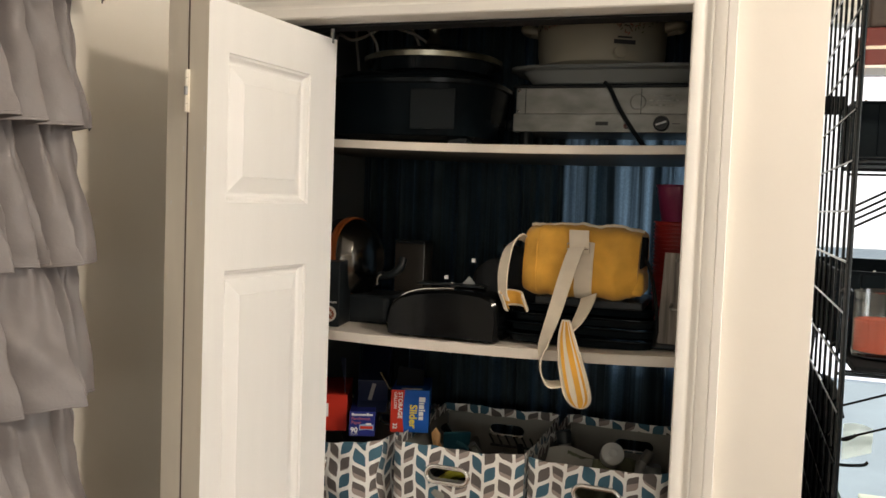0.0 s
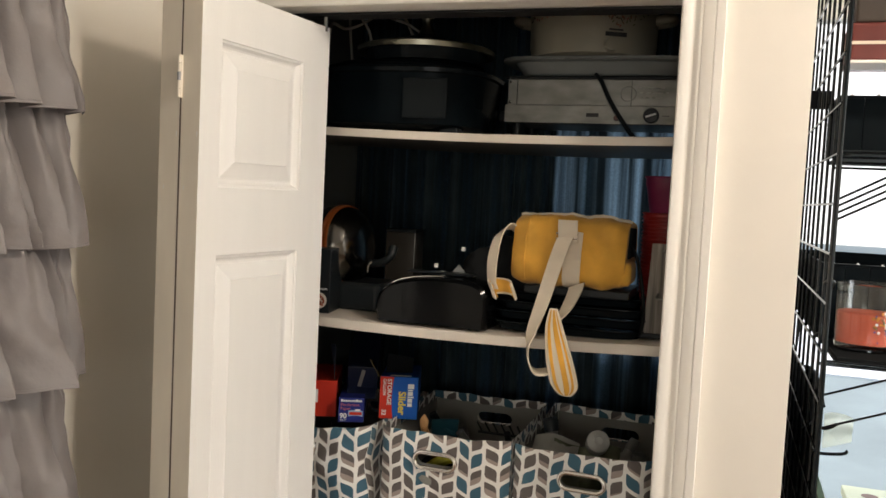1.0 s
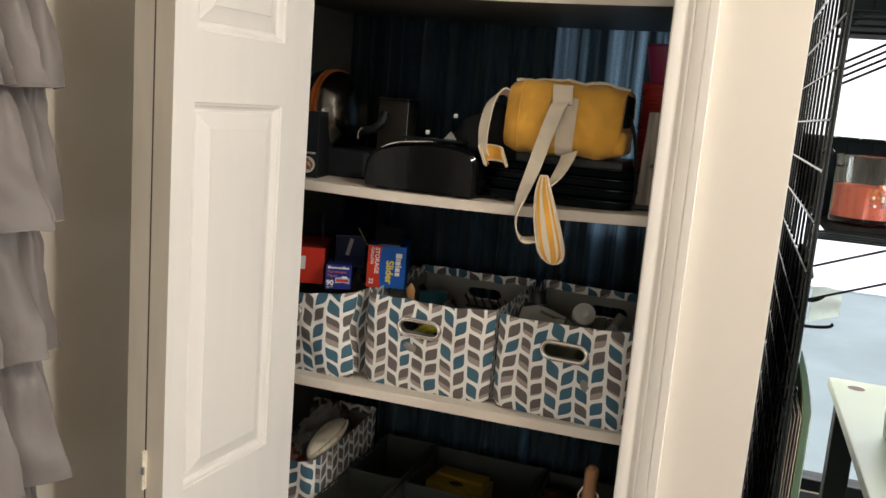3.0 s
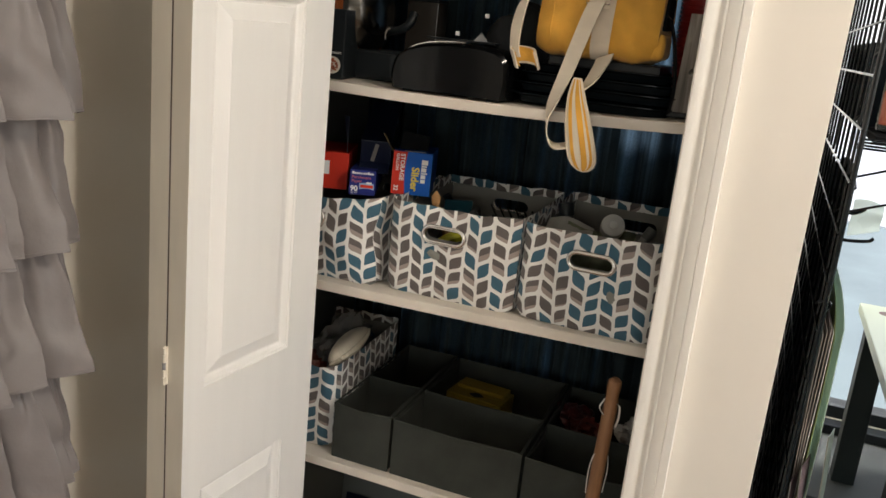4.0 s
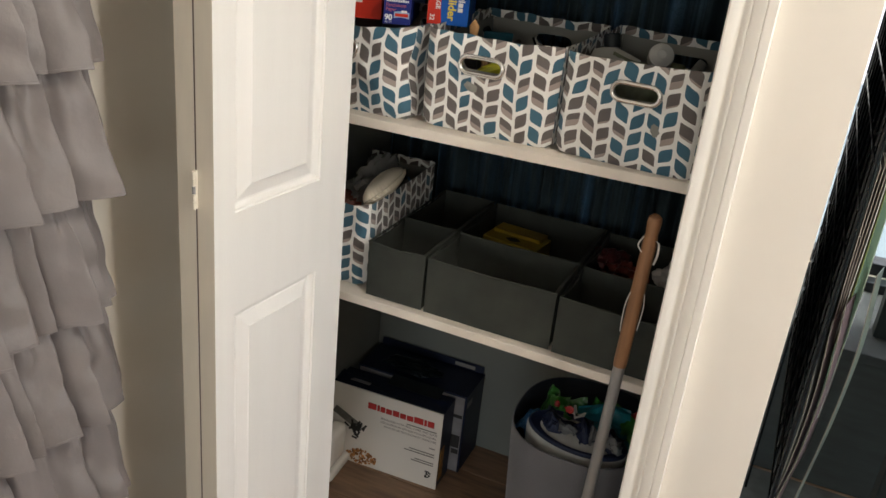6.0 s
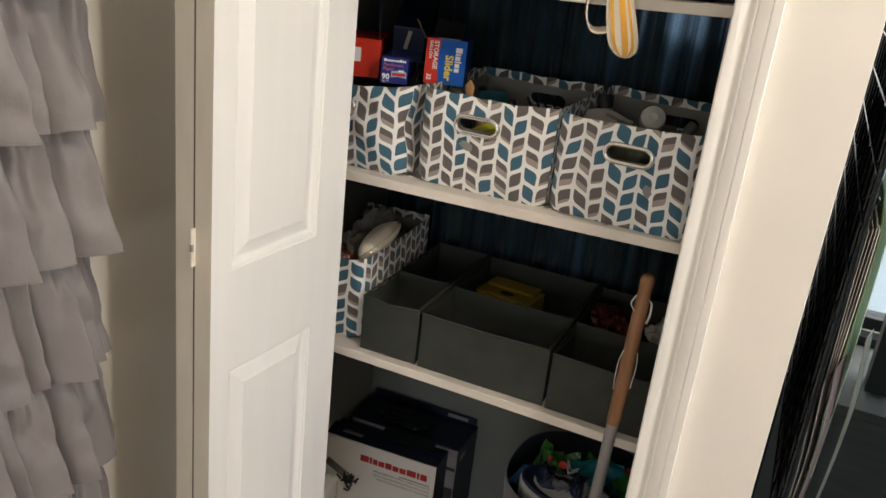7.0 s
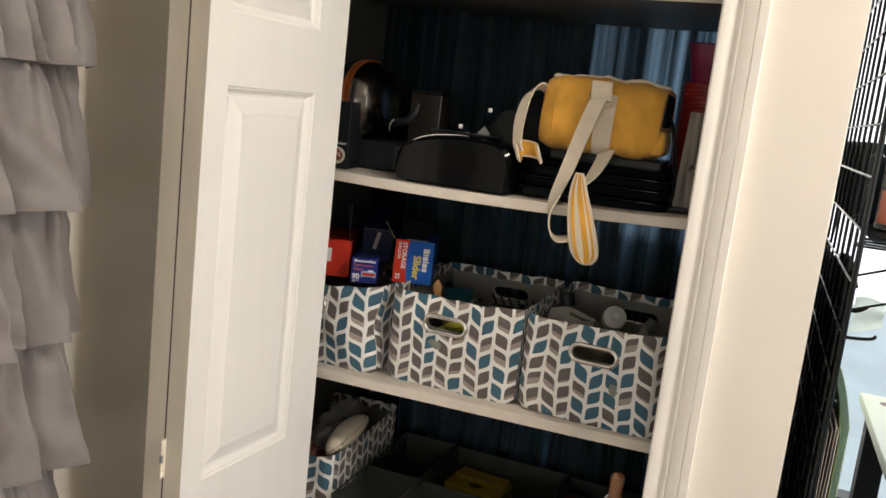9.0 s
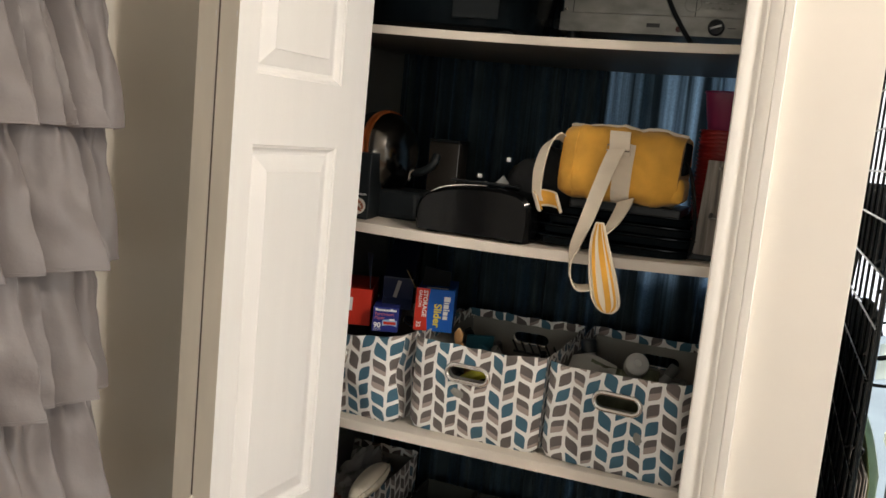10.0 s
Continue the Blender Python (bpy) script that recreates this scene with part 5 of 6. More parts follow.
for k in range(9):
    x, y = rnd.uniform(-0.57, -0.39), rnd.uniform(1.66, 1.86)
    utensil("kitchen_tool", "dark kitchen tool in the printed bin", [(x, y, 1.075), (x + rnd.uniform(-0.03, 0.03), y - 0.02, 1.15), (x + rnd.uniform(-0.04, 0.04), y - 0.05, 1.19 + rnd.uniform(0, 0.03))], 0.005 + 0.004 * rnd.random(), (M_BLACK, M_STEEL, M_PALEWOOD, M_TUB)[k % 4])
comb = thing("tongs", pose(-0.42, 1.80, 1.19), "dark metal rack lying across the printed bin", "utensil", "kitchen utensils in a bin")
for k in range(7):
    part("tine", rod((-0.055 + 0.018 * k, 0, 0), (-0.060 + 0.018 * k, -0.03, 0.030), 0.0022), M_BLACK, comb, smooth=True)
part("bar", rod((-0.065, 0, 0), (0.065, 0, 0), 0.003), M_BLACK, comb, smooth=True)
solid("folded_cloth", moved(sheet(lambda u, v: (-0.10 + 0.2 * u, -0.11 + 0.22 * v, 0.012 * math.sin(9 * u + 3 * v) + 0.012 * math.sin(7 * v)), 16, 16, 0.004), pose(-0.48, 1.76, 1.12)), M_BLACKCLOTH, "dark cloth crumpled inside the printed bin", "cloth", smooth=True)
M_CLEAR = glass("clear_plastic", (0.85, 0.86, 0.84), 0.18, 1.3, 0.7)
M_FROST = mat("frosted_plastic", (0.36, 0.36, 0.34), 0.4, var=0.06, bump=0.03)


def bottle(x, y, z, r, h, mm, capm, label, tilt_=(0, 0)):
    t = thing("bottle", pose(x, y, z, tilt_[0], tilt_[1], 0), label, "bottle", "bottles in a bin")
    part("body", lathe([(r * 0.9, 0), (r, 0.006), (r, h * 0.66), (r * 0.85, h * 0.76), (r * 0.45, h * 0.86), (r * 0.42, h)], 28), mm, t, smooth=True)
    part("cap", lathe([(r * 0.52, h - 0.012), (r * 0.52, h + 0.010), (r * 0.46, h + 0.014), (0.001, h + 0.014)], 24), capm, t, smooth=True)
    return t


def roll(x, y, z, label):
    t = thing("frosted_jar", pose(x, y, z, 62, 0, 14), label, "jar")
    part("disc", lathe([(0.002, 0.0), (0.008, 0.0015), (0.012, -0.001), (0.018, -0.001), (0.0215, -0.003), (0.0225, -0.008), (0.022, -0.03), (0.002, -0.032)], 32), M_FROST, t, smooth=True)
    return t


roll(-0.198, 1.632, 1.252, "round frosted plastic jar lying in the bin")
bottle(-0.215, 1.70, 1.085, 0.022, 0.160, M_FROST, M_TUB, "pale plastic bottle leaning in the printed bin", (-20, 28))
bottle(-0.270, 1.70, 1.068, 0.030, 0.185, M_CLEAR, M_BLACK, "clear plastic bottle with a dark cap", (-6, -12))
bottle(-0.130, 1.74, 1.068, 0.03, 0.125, M_FROST, M_TUB, "pale plastic bottle in the printed bin")
solid("instruction_sheet", moved(sheet(lambda u, v: (0.09 * u - 0.045, 0.05 * v, 0.03 * v + 0.008 * math.sin(4 * u)), 8, 4, 0.0008), pose(-0.285, 1.625, 1.205)), mat("shaded_grey_paper", (0.34, 0.34, 0.31), 0.8), "folded white paper in the printed bin", "paper")
solid("folded_cloth", moved(sheet(lambda u, v: (-0.10 + 0.2 * u, -0.11 + 0.22 * v, 0.012 * math.sin(8 * u + 2 * v) + 0.012 * math.sin(6 * v)), 16, 16, 0.004), pose(-0.21, 1.74, 1.12)), M_LINING, "grey cloth at the bottom of the printed bin", "cloth", smooth=True)

# ---- fourth shelf ----
M_FILTER = mat("filter_paper", (0.80, 0.72, 0.58), 0.9, var=0.05, bump=0.1)
filters = thing("filter_stack", pose(-0.748, 1.690, 0.858), "stack of cream paper coffee filters leaning on the bin's rim", "coffee filters")
AXIS = Vector((0.10, 0.92, 0.26)).normalized()
BACK = Vector((-0.66, 0.0, 0.75))
BACK = (BACK - AXIS * BACK.dot(AXIS)).normalized()
OVER = AXIS.cross(BACK)


def filter_half(lift, depth, flute, size):
    """Half of a squashed paper cup, domed along BACK; its rim is fluted."""
    def fn(u, v):
        a = 2 * math.pi * u
        r = math.sin(math.pi / 2 * v) * size
        f = 1 + flute * v ** 3 * math.cos(38 * a)
        return AXIS * (0.072 * r * f * math.cos(a)) + OVER * (0.031 * r * f * math.sin(a)) + BACK * (lift + depth * math.cos(math.pi / 2 * v) + 0.004 * math.cos(a) ** 2)

    return sheet(fn, 152, 10)


part("filter", filter_half(0.0, 0.027, 0.012, 1.0), M_FILTER, filters, "smooth cream paper", True)
for k in range(2):
    part("filter", filter_half(-0.001 - 0.003 * k, -0.012 - 0.004 * k, 0.035, 1.05 - 0.03 * k), M_FILTER, filters, "fluted cream paper", True)


def crumple(name, at, size, mm, label, category, seed, sub=4):
    b = bmesh.new()
    bmesh.ops.create_icosphere(b, subdivisions=sub, radius=1)
    for v in b.verts:
        n = noise.noise(v.co * 1.7 + Vector((seed, 0, 0))) * 0.45 + abs(noise.noise(v.co * 4.1 + Vector((0, seed, 0)))) * 0.35
        v.co = Vector((v.co.x * size[0], v.co.y * size[1], v.co.z * size[2])) * (0.8 + n)
    moved(b, Matrix.Translation(at))
    return solid(name, b, mm, label, category, smooth=True)


crumple("plastic_bag", (-0.815, 1.78, 0.81), (0.055, 0.12, 0.075), M_CLEAR, "crumpled clear plastic bag in the printed bin", "plastic bag", 4)
crumple("plastic_bag", (-0.83, 1.68, 0.785), (0.05, 0.06, 0.045), glass("red_wrap", (0.5, 0.22, 0.18), 0.2, 1.3, 0.5), "crumpled reddish plastic bag in the printed bin", "plastic bag", 9)
solid("paper_stack", box(-0.93 + 0.03, -0.76, 1.60, 1.90, 0.672, 0.76, 0.004), M_LINING, "grey paper goods filling the printed bin", "paper goods")
ybox = thing("yellow_carton", pose(-0.490, 1.835, 0.679, 0, 0, -6), "yellow carton lying in the drawer box", "box")
part("carton_body", box(-0.070, 0.070, 0, 0.085, 0, 0.062, 0.0015), mat("yellow_card", (0.36, 0.27, 0.03), 0.45, var=0.08, bump=0.03), ybox)
part("lid_flap", box(-0.060, 0.060, 0.040, 0.086, 0.0625, 0.071, 0.0015), mat("ochre_card", (0.36, 0.25, 0.02), 0.45, var=0.08, bump=0.03), ybox, "raised yellow lid")
part("opening", sheet(lambda u, v: (-0.02 + 0.04 * u, 0.020 + 0.012 * math.sin(math.pi * u) * (2 * v - 1), 0.0632), 10, 2), M_BLACK, ybox, "dark oval opening")
part("print_bar", box(-0.060, -0.005, -0.0010, -0.0002, 0.010, 0.020), mat("olive_ink", (0.16, 0.13, 0.01), 0.5, bump=0), ybox, "dark printed line")
crumple("snack_packet", (-0.205, 1.80, 0.745), (0.05, 0.05, 0.035), mat("red_foil", (0.15, 0.03, 0.02), 0.3, 0.3, var=0.4, vscale=30), "crumpled red foil packet in a drawer box", "packet", 21)
crumple("snack_packet", (-0.255, 1.86, 0.75), (0.045, 0.05, 0.03), mat("dark_red_foil", (0.10, 0.02, 0.02), 0.3, 0.3, var=0.4, vscale=30), "crumpled dark red packet in a drawer box", "packet", 25)
crumple("glove", (-0.12, 1.80, 0.76), (0.03, 0.04, 0.035), mat("pale_cloth", (0.42, 0.40, 0.36), 0.9), "crumpled pale cloth in a drawer box", "cloth", 31)

# ---- broom ----
TOPB, BOT = Vector((-0.135, 1.518, 1.000)), Vector((-0.158, 1.462, 0.0))
ax = TOPB - BOT
broom = thing("broom", pose(*BOT), "broom handle of wood and grey metal leaning on the shelf", "broom")
part("wood_grip", tube([ax * 0.70, ax * 0.71, ax * 0.955, ax * 0.963, ax * 0.985, ax * 0.995, ax], [0.0118, 0.0128, 0.0128, 0.0112, 0.0128, 0.0118, 0.006], 18), M_WOOD, broom, "turned wooden grip", True)
part("pole", tube([ax * 0.06, ax * 0.695, ax * 0.703], [0.0112, 0.0112, 0.0118], 16), M_ALU, broom, "grey metal tube", True)
part("collar", tube([ax * 0.02, ax * 0.07], 0.016, 14), M_BLACK, broom, "black socket", True)
part("hang_loop", ribbon([ax * 0.955 + Vector((0.010, -0.006, 0)), ax * 0.955 + Vector((0.017, -0.010, -0.004)), ax * 0.955 + Vector((0.018, -0.009, -0.025)), ax * 0.955 + Vector((0.014, -0.006, -0.045))], 0.006, 0.001, (0.6, -0.8, 0.1)), M_WHITECARD, broom, "white hanging loop", True)
part("tag", ribbon([ax * 0.955 + Vector((-0.012, -0.004, 0.004)), ax * 0.955 + Vector((-0.018, -0.01, -0.012)), ax * 0.955 + Vector((-0.010, -0.012, -0.024))], 0.004, 0.001, (0.6, -0.8, 0.1)), M_WHITECARD, broom, "white hanging loop", True)
part("label_sleeve", ribbon([ax * 0.845 + Vector((-0.010, -0.004, 0.012)), ax * 0.84 + Vector((-0.016, -0.004, -0.01)), ax * 0.82 + Vector((-0.017, -0.004, -0.02)), ax * 0.79 + Vector((-0.015, -0.004, -0.02))], 0.006, 0.001, (0.3, -1, 0.1)), M_WHITECARD, broom, "white paper label", True)
part("label_sleeve", ribbon([ax * 0.85 + Vector((0.013, -0.004, 0.002)), ax * 0.84 + Vector((0.016, -0.004, -0.015)), ax * 0.80 + Vector((0.014, -0.004, -0.02))], 0.006, 0.001, (0.3, -1, 0.1)), M_WHITECARD, broom, "white paper label", True)
part("brush_head", box(-0.06, 0.10, -0.02, 0.02, 0.0, 0.03, 0.006), M_BLACK, broom, "black brush head")

# ---- closet floor ----
kit = thing("appliance_carton", pose(-0.744, 1.803, 0, 0, 0, 2.4), "white fronted kitchen appliance carton, open at the top", "box")
part("front_face", box(-0.185, 0.152, -0.001, 0.003, 0.0, 0.240, 0.0008), M_WHITECARD, kit, "white printed front")
part("carton_body", box(-0.184, 0.151, 0.0035, 0.088, 0.0, 0.238, 0.001), M_DARKNAVY, kit, "dark navy card")
xs = -0.060
for w, h in ((0.024, 0.018), (0.007, 0.018), (0.013, 0.016), (0.017, 0.015), (0.018, 0.017), (0.017, 0.015), (0.018, 0.015), (0.026, 0.018), (0.007, 0.018), (0.018, 0.018)):
    part("brand_bar", box(xs, xs + w, -0.0022, -0.0012, 0.190, 0.190 + h, 0.001), M_REDINK, kit, "red brand mark")
    xs += w + 0.0028
writing("lettering", "SPIRALIZER WITH PEEL, CORE AND SLICE", 0.0088, M_GREYINK, kit, pose(0.141, -0.0014, 0.167, 90), "grey lettering", "RIGHT")
writing("lettering", "DÉCOUPEUR EN SPIRALES POUR ÉPLUCHER,", 0.0082, M_GREYINK, kit, pose(0.141, -0.0014, 0.156, 90), "grey lettering", "RIGHT")
writing("lettering", "ENLEVER LES TROGNONS ET TRANCHER", 0.0082, M_GREYINK, kit, pose(0.141, -0.0014, 0.145, 90), "grey lettering", "RIGHT")
for z, w in ((0.178, 0.085), (0.126, 0.016), (0.108, 0.072), (0.100, 0.086), (0.080, 0.054), (0.073, 0.064)):
    part("print_line", box(0.139 - w, 0.139, -0.0020, -0.0012, z - 0.0014, z + 0.0014), M_GREYINK, kit, "small grey printed line")
b = bmesh.new()
rnd = random.Random(5)
for i in range(6):
    for j in range(6):
        if rnd.random() < 0.6:
            box(0.114 + 0.0034 * i, 0.1174 + 0.0034 * i, -0.0021, -0.0012, 0.030 + 0.0036 * j, 0.0336 + 0.0036 * j, bm=b)
part("seal_mark", b, M_INK, kit, "small dark square mark")
salad = bmesh.new()
for k in range(90):
    a, r = rnd.uniform(0, 6.3), math.sqrt(rnd.random())
    join(salad, moved(box(-0.004, 0.004, -0.0006, 0.0006, -0.0022, 0.0022), Matrix.Translation((-0.070 + 0.044 * r * math.cos(a), -0.0024 - 0.0004 * (k % 3), 0.027 + 0.022 * r * math.sin(a))) @ Matrix.Rotation(rnd.uniform(0, 3), 4, "Y")))
M_SALAD = mat("salad_print", (0.36, 0.17, 0.06), 0.5, var=0.75, vscale=120, bump=0)
part("food_print", salad, M_SALAD, kit, "printed picture of spiral cut vegetables")
spir = bmesh.new()
for k in range(34):
    a = rnd.uniform(0, 6.3)
    join(spir, moved(box(-0.008, 0.008, -0.0006, 0.0006, -0.0026, 0.0026), Matrix.Translation((-0.088 + 0.022 * rnd.gauss(0, 0.6), -0.0024, 0.116 + 0.020 * rnd.gauss(0, 0.6))) @ Matrix.Rotation(a, 4, "Y")))
part("picture", spir, M_INK, kit, "printed picture of a metal tool")
part("picture", moved(box(-0.045, 0.045, -0.0021, -0.0012, -0.012, 0.012, 0.0005), pose(-0.118, 0, 0.138, 0, 26)), M_STEEL, kit, "printed picture of a metal tool")
part("flap", sheet(lambda u, v: (-0.184 + 0.334 * u, 0.003 + 0.05 * v, 0.240 + 0.012 * math.sin(2 * v + 5 * u) * v), 12, 4, 0.0015), M_DARKNAVY, kit, "folded dark flap")
part("badge_row", box(-0.128, -0.07, 0.020, 0.032, 0.2445, 0.2455), M_GREYINK, kit, "row of pale printed icons")
part("side_print", box(0.1512, 0.1518, 0.012, 0.040, 0.02, 0.12), mat("orange_print", (0.32, 0.16, 0.03), 0.5, var=0.7, vscale=90), kit, "printed vegetables on the side")
big = thing("appliance_carton", pose(-0.733, 1.904, 0, 0, 0, 1.0), "dark navy appliance carton with silver side, top flaps open", "box")
part("carton_body", box(-0.160, 0.165, 0, 0.136, 0, 0.245, 0.0015), M_DARKNAVY, big, "dark navy card")
for z0, z1, x0 in ((0.175, 0.185, 0.132), (0.080, 0.120, 0.128), (0.060, 0.075, 0.138)):
    part("picture", box(x0, 0.158, -0.0022, -0.0014, z0, z1, 0.0004), M_INK, big, "dark printed picture")
part("side_panel", box(-0.155, 0.160, -0.0012, -0.0004, 0.003, 0.240), mat("silver_print", (0.24, 0.24, 0.25), 0.45, var=0.25, vscale=20), big, "silver printed front")
part("flap", sheet(lambda u, v: (-0.155 + 0.315 * u, 0.134 + 0.004 * v, 0.245 + 0.020 * v), 6, 3, 0.0015), M_DARKNAVY, big, "raised flap")
part("flap", sheet(lambda u, v: (-0.05 + 0.15 * u, 0.0 - 0.045 * v, 0.247 - 0.006 * v), 6, 3, 0.0015), M_BLACK, big, "folded front flap")
part("brand_bar", moved(box(-0.03, 0.03, -0.0005, 0.0005, -0.005, 0.005), pose(0.105, 0.1325, 0.256, -6)), M_GREYINK, big, "pale brand mark on the flap")
part("brand_bar", box(0.1652, 0.1660, 0.010, 0.045, 0.205, 0.222), M_GREYINK, big, "pale brand mark on the side")
crumple("plastic_wrap", (-0.75, 1.945, 0.260), (0.085, 0.035, 0.018), M_GLOSS, "crumpled dark plastic lying on the cartons", "wrap", 44)
white = thing("white_blender", pose(-0.882, 1.745, 0, 0, 0, 4), "white glossy plastic appliance base on the closet floor", "appliance")
M_WHITEPL = mat("white_plastic", (0.72, 0.70, 0.66), 0.25, var=0.04, bump=0.02, coat=0.2)
part("base", box(-0.018, 0.036, -0.060, 0.052, 0.0, 0.030, 0.010, 3), M_WHITEPL, white, smooth=True)
part("body", box(-0.018, 0.028, -0.050, 0.045, 0.028, 0.130, 0.020, 4), M_WHITEPL, white, smooth=True)

hamper = thing("hamper", pose(-0.224, 1.738, 0), "grey fabric hamper lined in dark blue, full of bags", "hamper")
M_HAMPER = mat("grey_felt", (0.110, 0.110, 0.120), 0.9, var=0.07, vscale=14, bump=0.3, bscale=350, sheen=0.2)
M_HLINE = mat("navy_felt", (0.022, 0.030, 0.044), 0.9, var=0.2, bump=0.3, bscale=350)
part("wall", lathe([(0.135, 0.002), (0.140, 0.01), (0.161, 0.402), (0.160, 0.407), (0.1575, 0.4075)], 64, 0.98, 1.08, 2.5, top=False), M_HAMPER, hamper, "grey felt wall", True)
part("lining", lathe([(0.130, 0.006), (0.1572, 0.404), (0.1575, 0.4065)], 64, 0.98, 1.08, 2.5, top=False), M_HLINE, hamper, "dark blue lining and rim", True)
part("base", lathe([(0.001, 0.004), (0.132, 0.004), (0.134, 0.010), (0.001, 0.010)], 48, 0.98, 1.08, 2.5), M_HLINE, hamper)
M_GREENF = mat("green_packet", (0.026, 0.14, 0.018), 0.3, var=0.6, vscale=26, bump=0.05)
M_REDF = mat("red_packet", (0.30, 0.018, 0.016), 0.3, var=0.6, vscale=26, bump=0.05)
M_TEALF = mat("teal_packet", (0.01, 0.16, 0.20), 0.3, var=0.3, vscale=20, bump=0.05)


def packet(at, w, h, turn, mm, label, seed):
    def fn(u, v):
        x, z = (u - 0.5) * w, (v - 0.5) * h
        bulge = 0.020 * math.sin(math.pi * u) * math.sin(math.pi * v)
        n = 0.012 * noise.noise(Vector((u * 4, v * 4, seed))) + 0.008 * abs(noise.noise(Vector((u * 11, v * 9, seed))))
        return (x, -bulge + n, z + 0.006 * math.sin(6 * u + seed))

    b = sheet(fn, 26, 22, 0.0015)
    moved(b, Matrix.Translation(Vector(at) + Vector((0.010, -0.030, 0.0))) @ Euler([radians(a) for a in turn]).to_matrix().to_4x4())
    return solid("snack_packet", b, mm, label, "packet", "packets in the hamper", smooth=True)


packet((-0.318, 1.778, 0.389), 0.055, 0.11, (-20, 6, -20), M_GREENF, "bright green crumpled packet in the hamper", 1)
packet((-0.272, 1.760, 0.394), 0.085, 0.105, (-26, -8, 8), M_GREENF, "green packet with a red fruit picture", 2)
packet((-0.205, 1.783, 0.396), 0.060, 0.11, (-22, 12, 4), M_GREENF, "bright green crumpled packet in the hamper", 3)
packet((-0.205, 1.748, 0.408), 0.15, 0.10, (-48, -8, 10), M_TEALF, "teal crumpled packet in the hamper", 4)
packet((-0.348, 1.722, 0.388), 0.04, 0.06, (-60, 10, -20), mat("blue_packet", (0.02, 0.09, 0.20), 0.4, var=0.3, vscale=20), "blue crumpled packet in the hamper", 5)
packet((-0.145, 1.758, 0.396), 0.09, 0.10, (-35, 6, -10), M_GREENF, "green crumpled packet with red print in the hamper", 6)
packet((-0.160, 1.788, 0.406), 0.08, 0.06, (-30, -14, 6), M_REDF, "dark red crumpled packet in the hamper", 7)
for x, y, z, r in ((-0.263, 1.752, 0.362, 0.024), (-0.268, 1.762, 0.390, 0.015), (-0.300, 1.775, 0.392, 0.008)):
    crumple("fruit_print", (x + 0.010, y - 0.058, z + 0.046), (r, 0.006, r), M_REDF, "red rounded fruit picture on a packet", "print", 3 + r, 3)
packet((-0.250, 1.742, 0.429), 0.030, 0.020, (-28, 20, 0), M_WHITECARD, "white printed patch on a packet", 8)
M_TOWEL = mat("grey_white_paper", (0.38, 0.38, 0.36), 0.8, var=0.08, vscale=30, bump=0.2)
M_SCRAP = mat("grey_wrapper", (0.11, 0.115, 0.12), 0.5, var=0.3, vscale=40)
roll_ = thing("paper_towel_roll", pose(-0.222, 1.655, 0.402, 10, 4, 0), "white wrapped paper roll lying in the hamper", "paper roll")
part("paper", lathe([(0.03, -0.05), (0.094, -0.05), (0.112, -0.044), (0.114, 0.010), (0.111, 0.016), (0.03, 0.018)], 44, 1.0, 0.50), M_TOWEL, roll_, "white paper", True)
part("wrapper", lathe([(0.1115, 0.012), (0.1115, 0.019), (0.107, 0.023), (0.090, 0.021), (0.075, 0.010)], 44, 1.0, 0.50, top=False), M_DARKNAVY, roll_, "dark printed wrapper edge", True)
for x, y, w, h, turn, mm, kind_ in ((-0.285, 1.690, 0.075, 0.050, (-70, 8, -16), M_DARKNAVY, "dark blue"), (-0.255, 1.672, 0.045, 0.018, (-72, 10, -10), M_SCRAP, "grey"), (-0.212, 1.690, 0.050, 0.060, (-66, -12, 34), M_DARKNAVY, "dark blue"),
                                    (-0.198, 1.680, 0.016, 0.035, (-66, 6, 30), M_SCRAP, "grey"), (-0.165, 1.690, 0.060, 0.050, (-62, 10, -8), M_DARKNAVY, "dark blue"), (-0.150, 1.668, 0.040, 0.030, (-70, 4, 20), M_SCRAP, "grey")):
    packet((x, y, 0.432 if mm is M_SCRAP else 0.427), w, h, turn, mm, kind_ + " crumpled wrapper lying on the paper roll", x * 40)
packet((-0.238, 1.685, 1.150), 0.13, 0.165, (-6, 3, 4), mat("olive_packet", (0.075, 0.085, 0.045), 0.5, var=0.5, vscale=30), "olive green packet standing in the printed bin", 15)
packet((-0.180, 1.712, 0.428), 0.060, 0.045, (-62, 10, 24), M_TEALF, "teal crumpled packet in the hamper", 11)
packet((-0.275, 1.735, 0.424), 0.050, 0.040, (-58, -6, -12), M_GREENF, "green crumpled packet in the hamper", 12)
solid("paper_stack", box(-0.556, -0.305, 1.735, 1.935, 0.6635, 0.679, 0.003), M_CHARCOAL, "dark folded cloth under the yellow carton", "cloth")

# ---- alcove behind the closet: wire rack, table and window ----
RX, RY0, RY1 = 0.166, 1.42, 2.27
rack = thing("wire_rack", pose(RX, RY0, 0), "black wire grid shelving rack beside the closet wall", "shelving rack")
HZ = [0.572 + 0.077 * k for k in range(22)]
for y in [0.026] + [0.088 * k for k in range(1, 10)]:
    part("upright_wire", rod((0, y, 0.55), (0, y, 2.22), 0.0026, 6), M_WIRE, rack)
for z in HZ:
    part("cross_wire", rod((-0.0035, 0.0, z), (-0.0035, RY1 - RY0, z), 0.0021, 6), M_WIRE, rack)
for x in (0.0, 0.9):
    for y in (0.0, RY1 - RY0):
        part("post", rod((x, y, 0.0), (x, y, 2.24), 0.0036, 10), M_WIRE, rack, smooth=True)
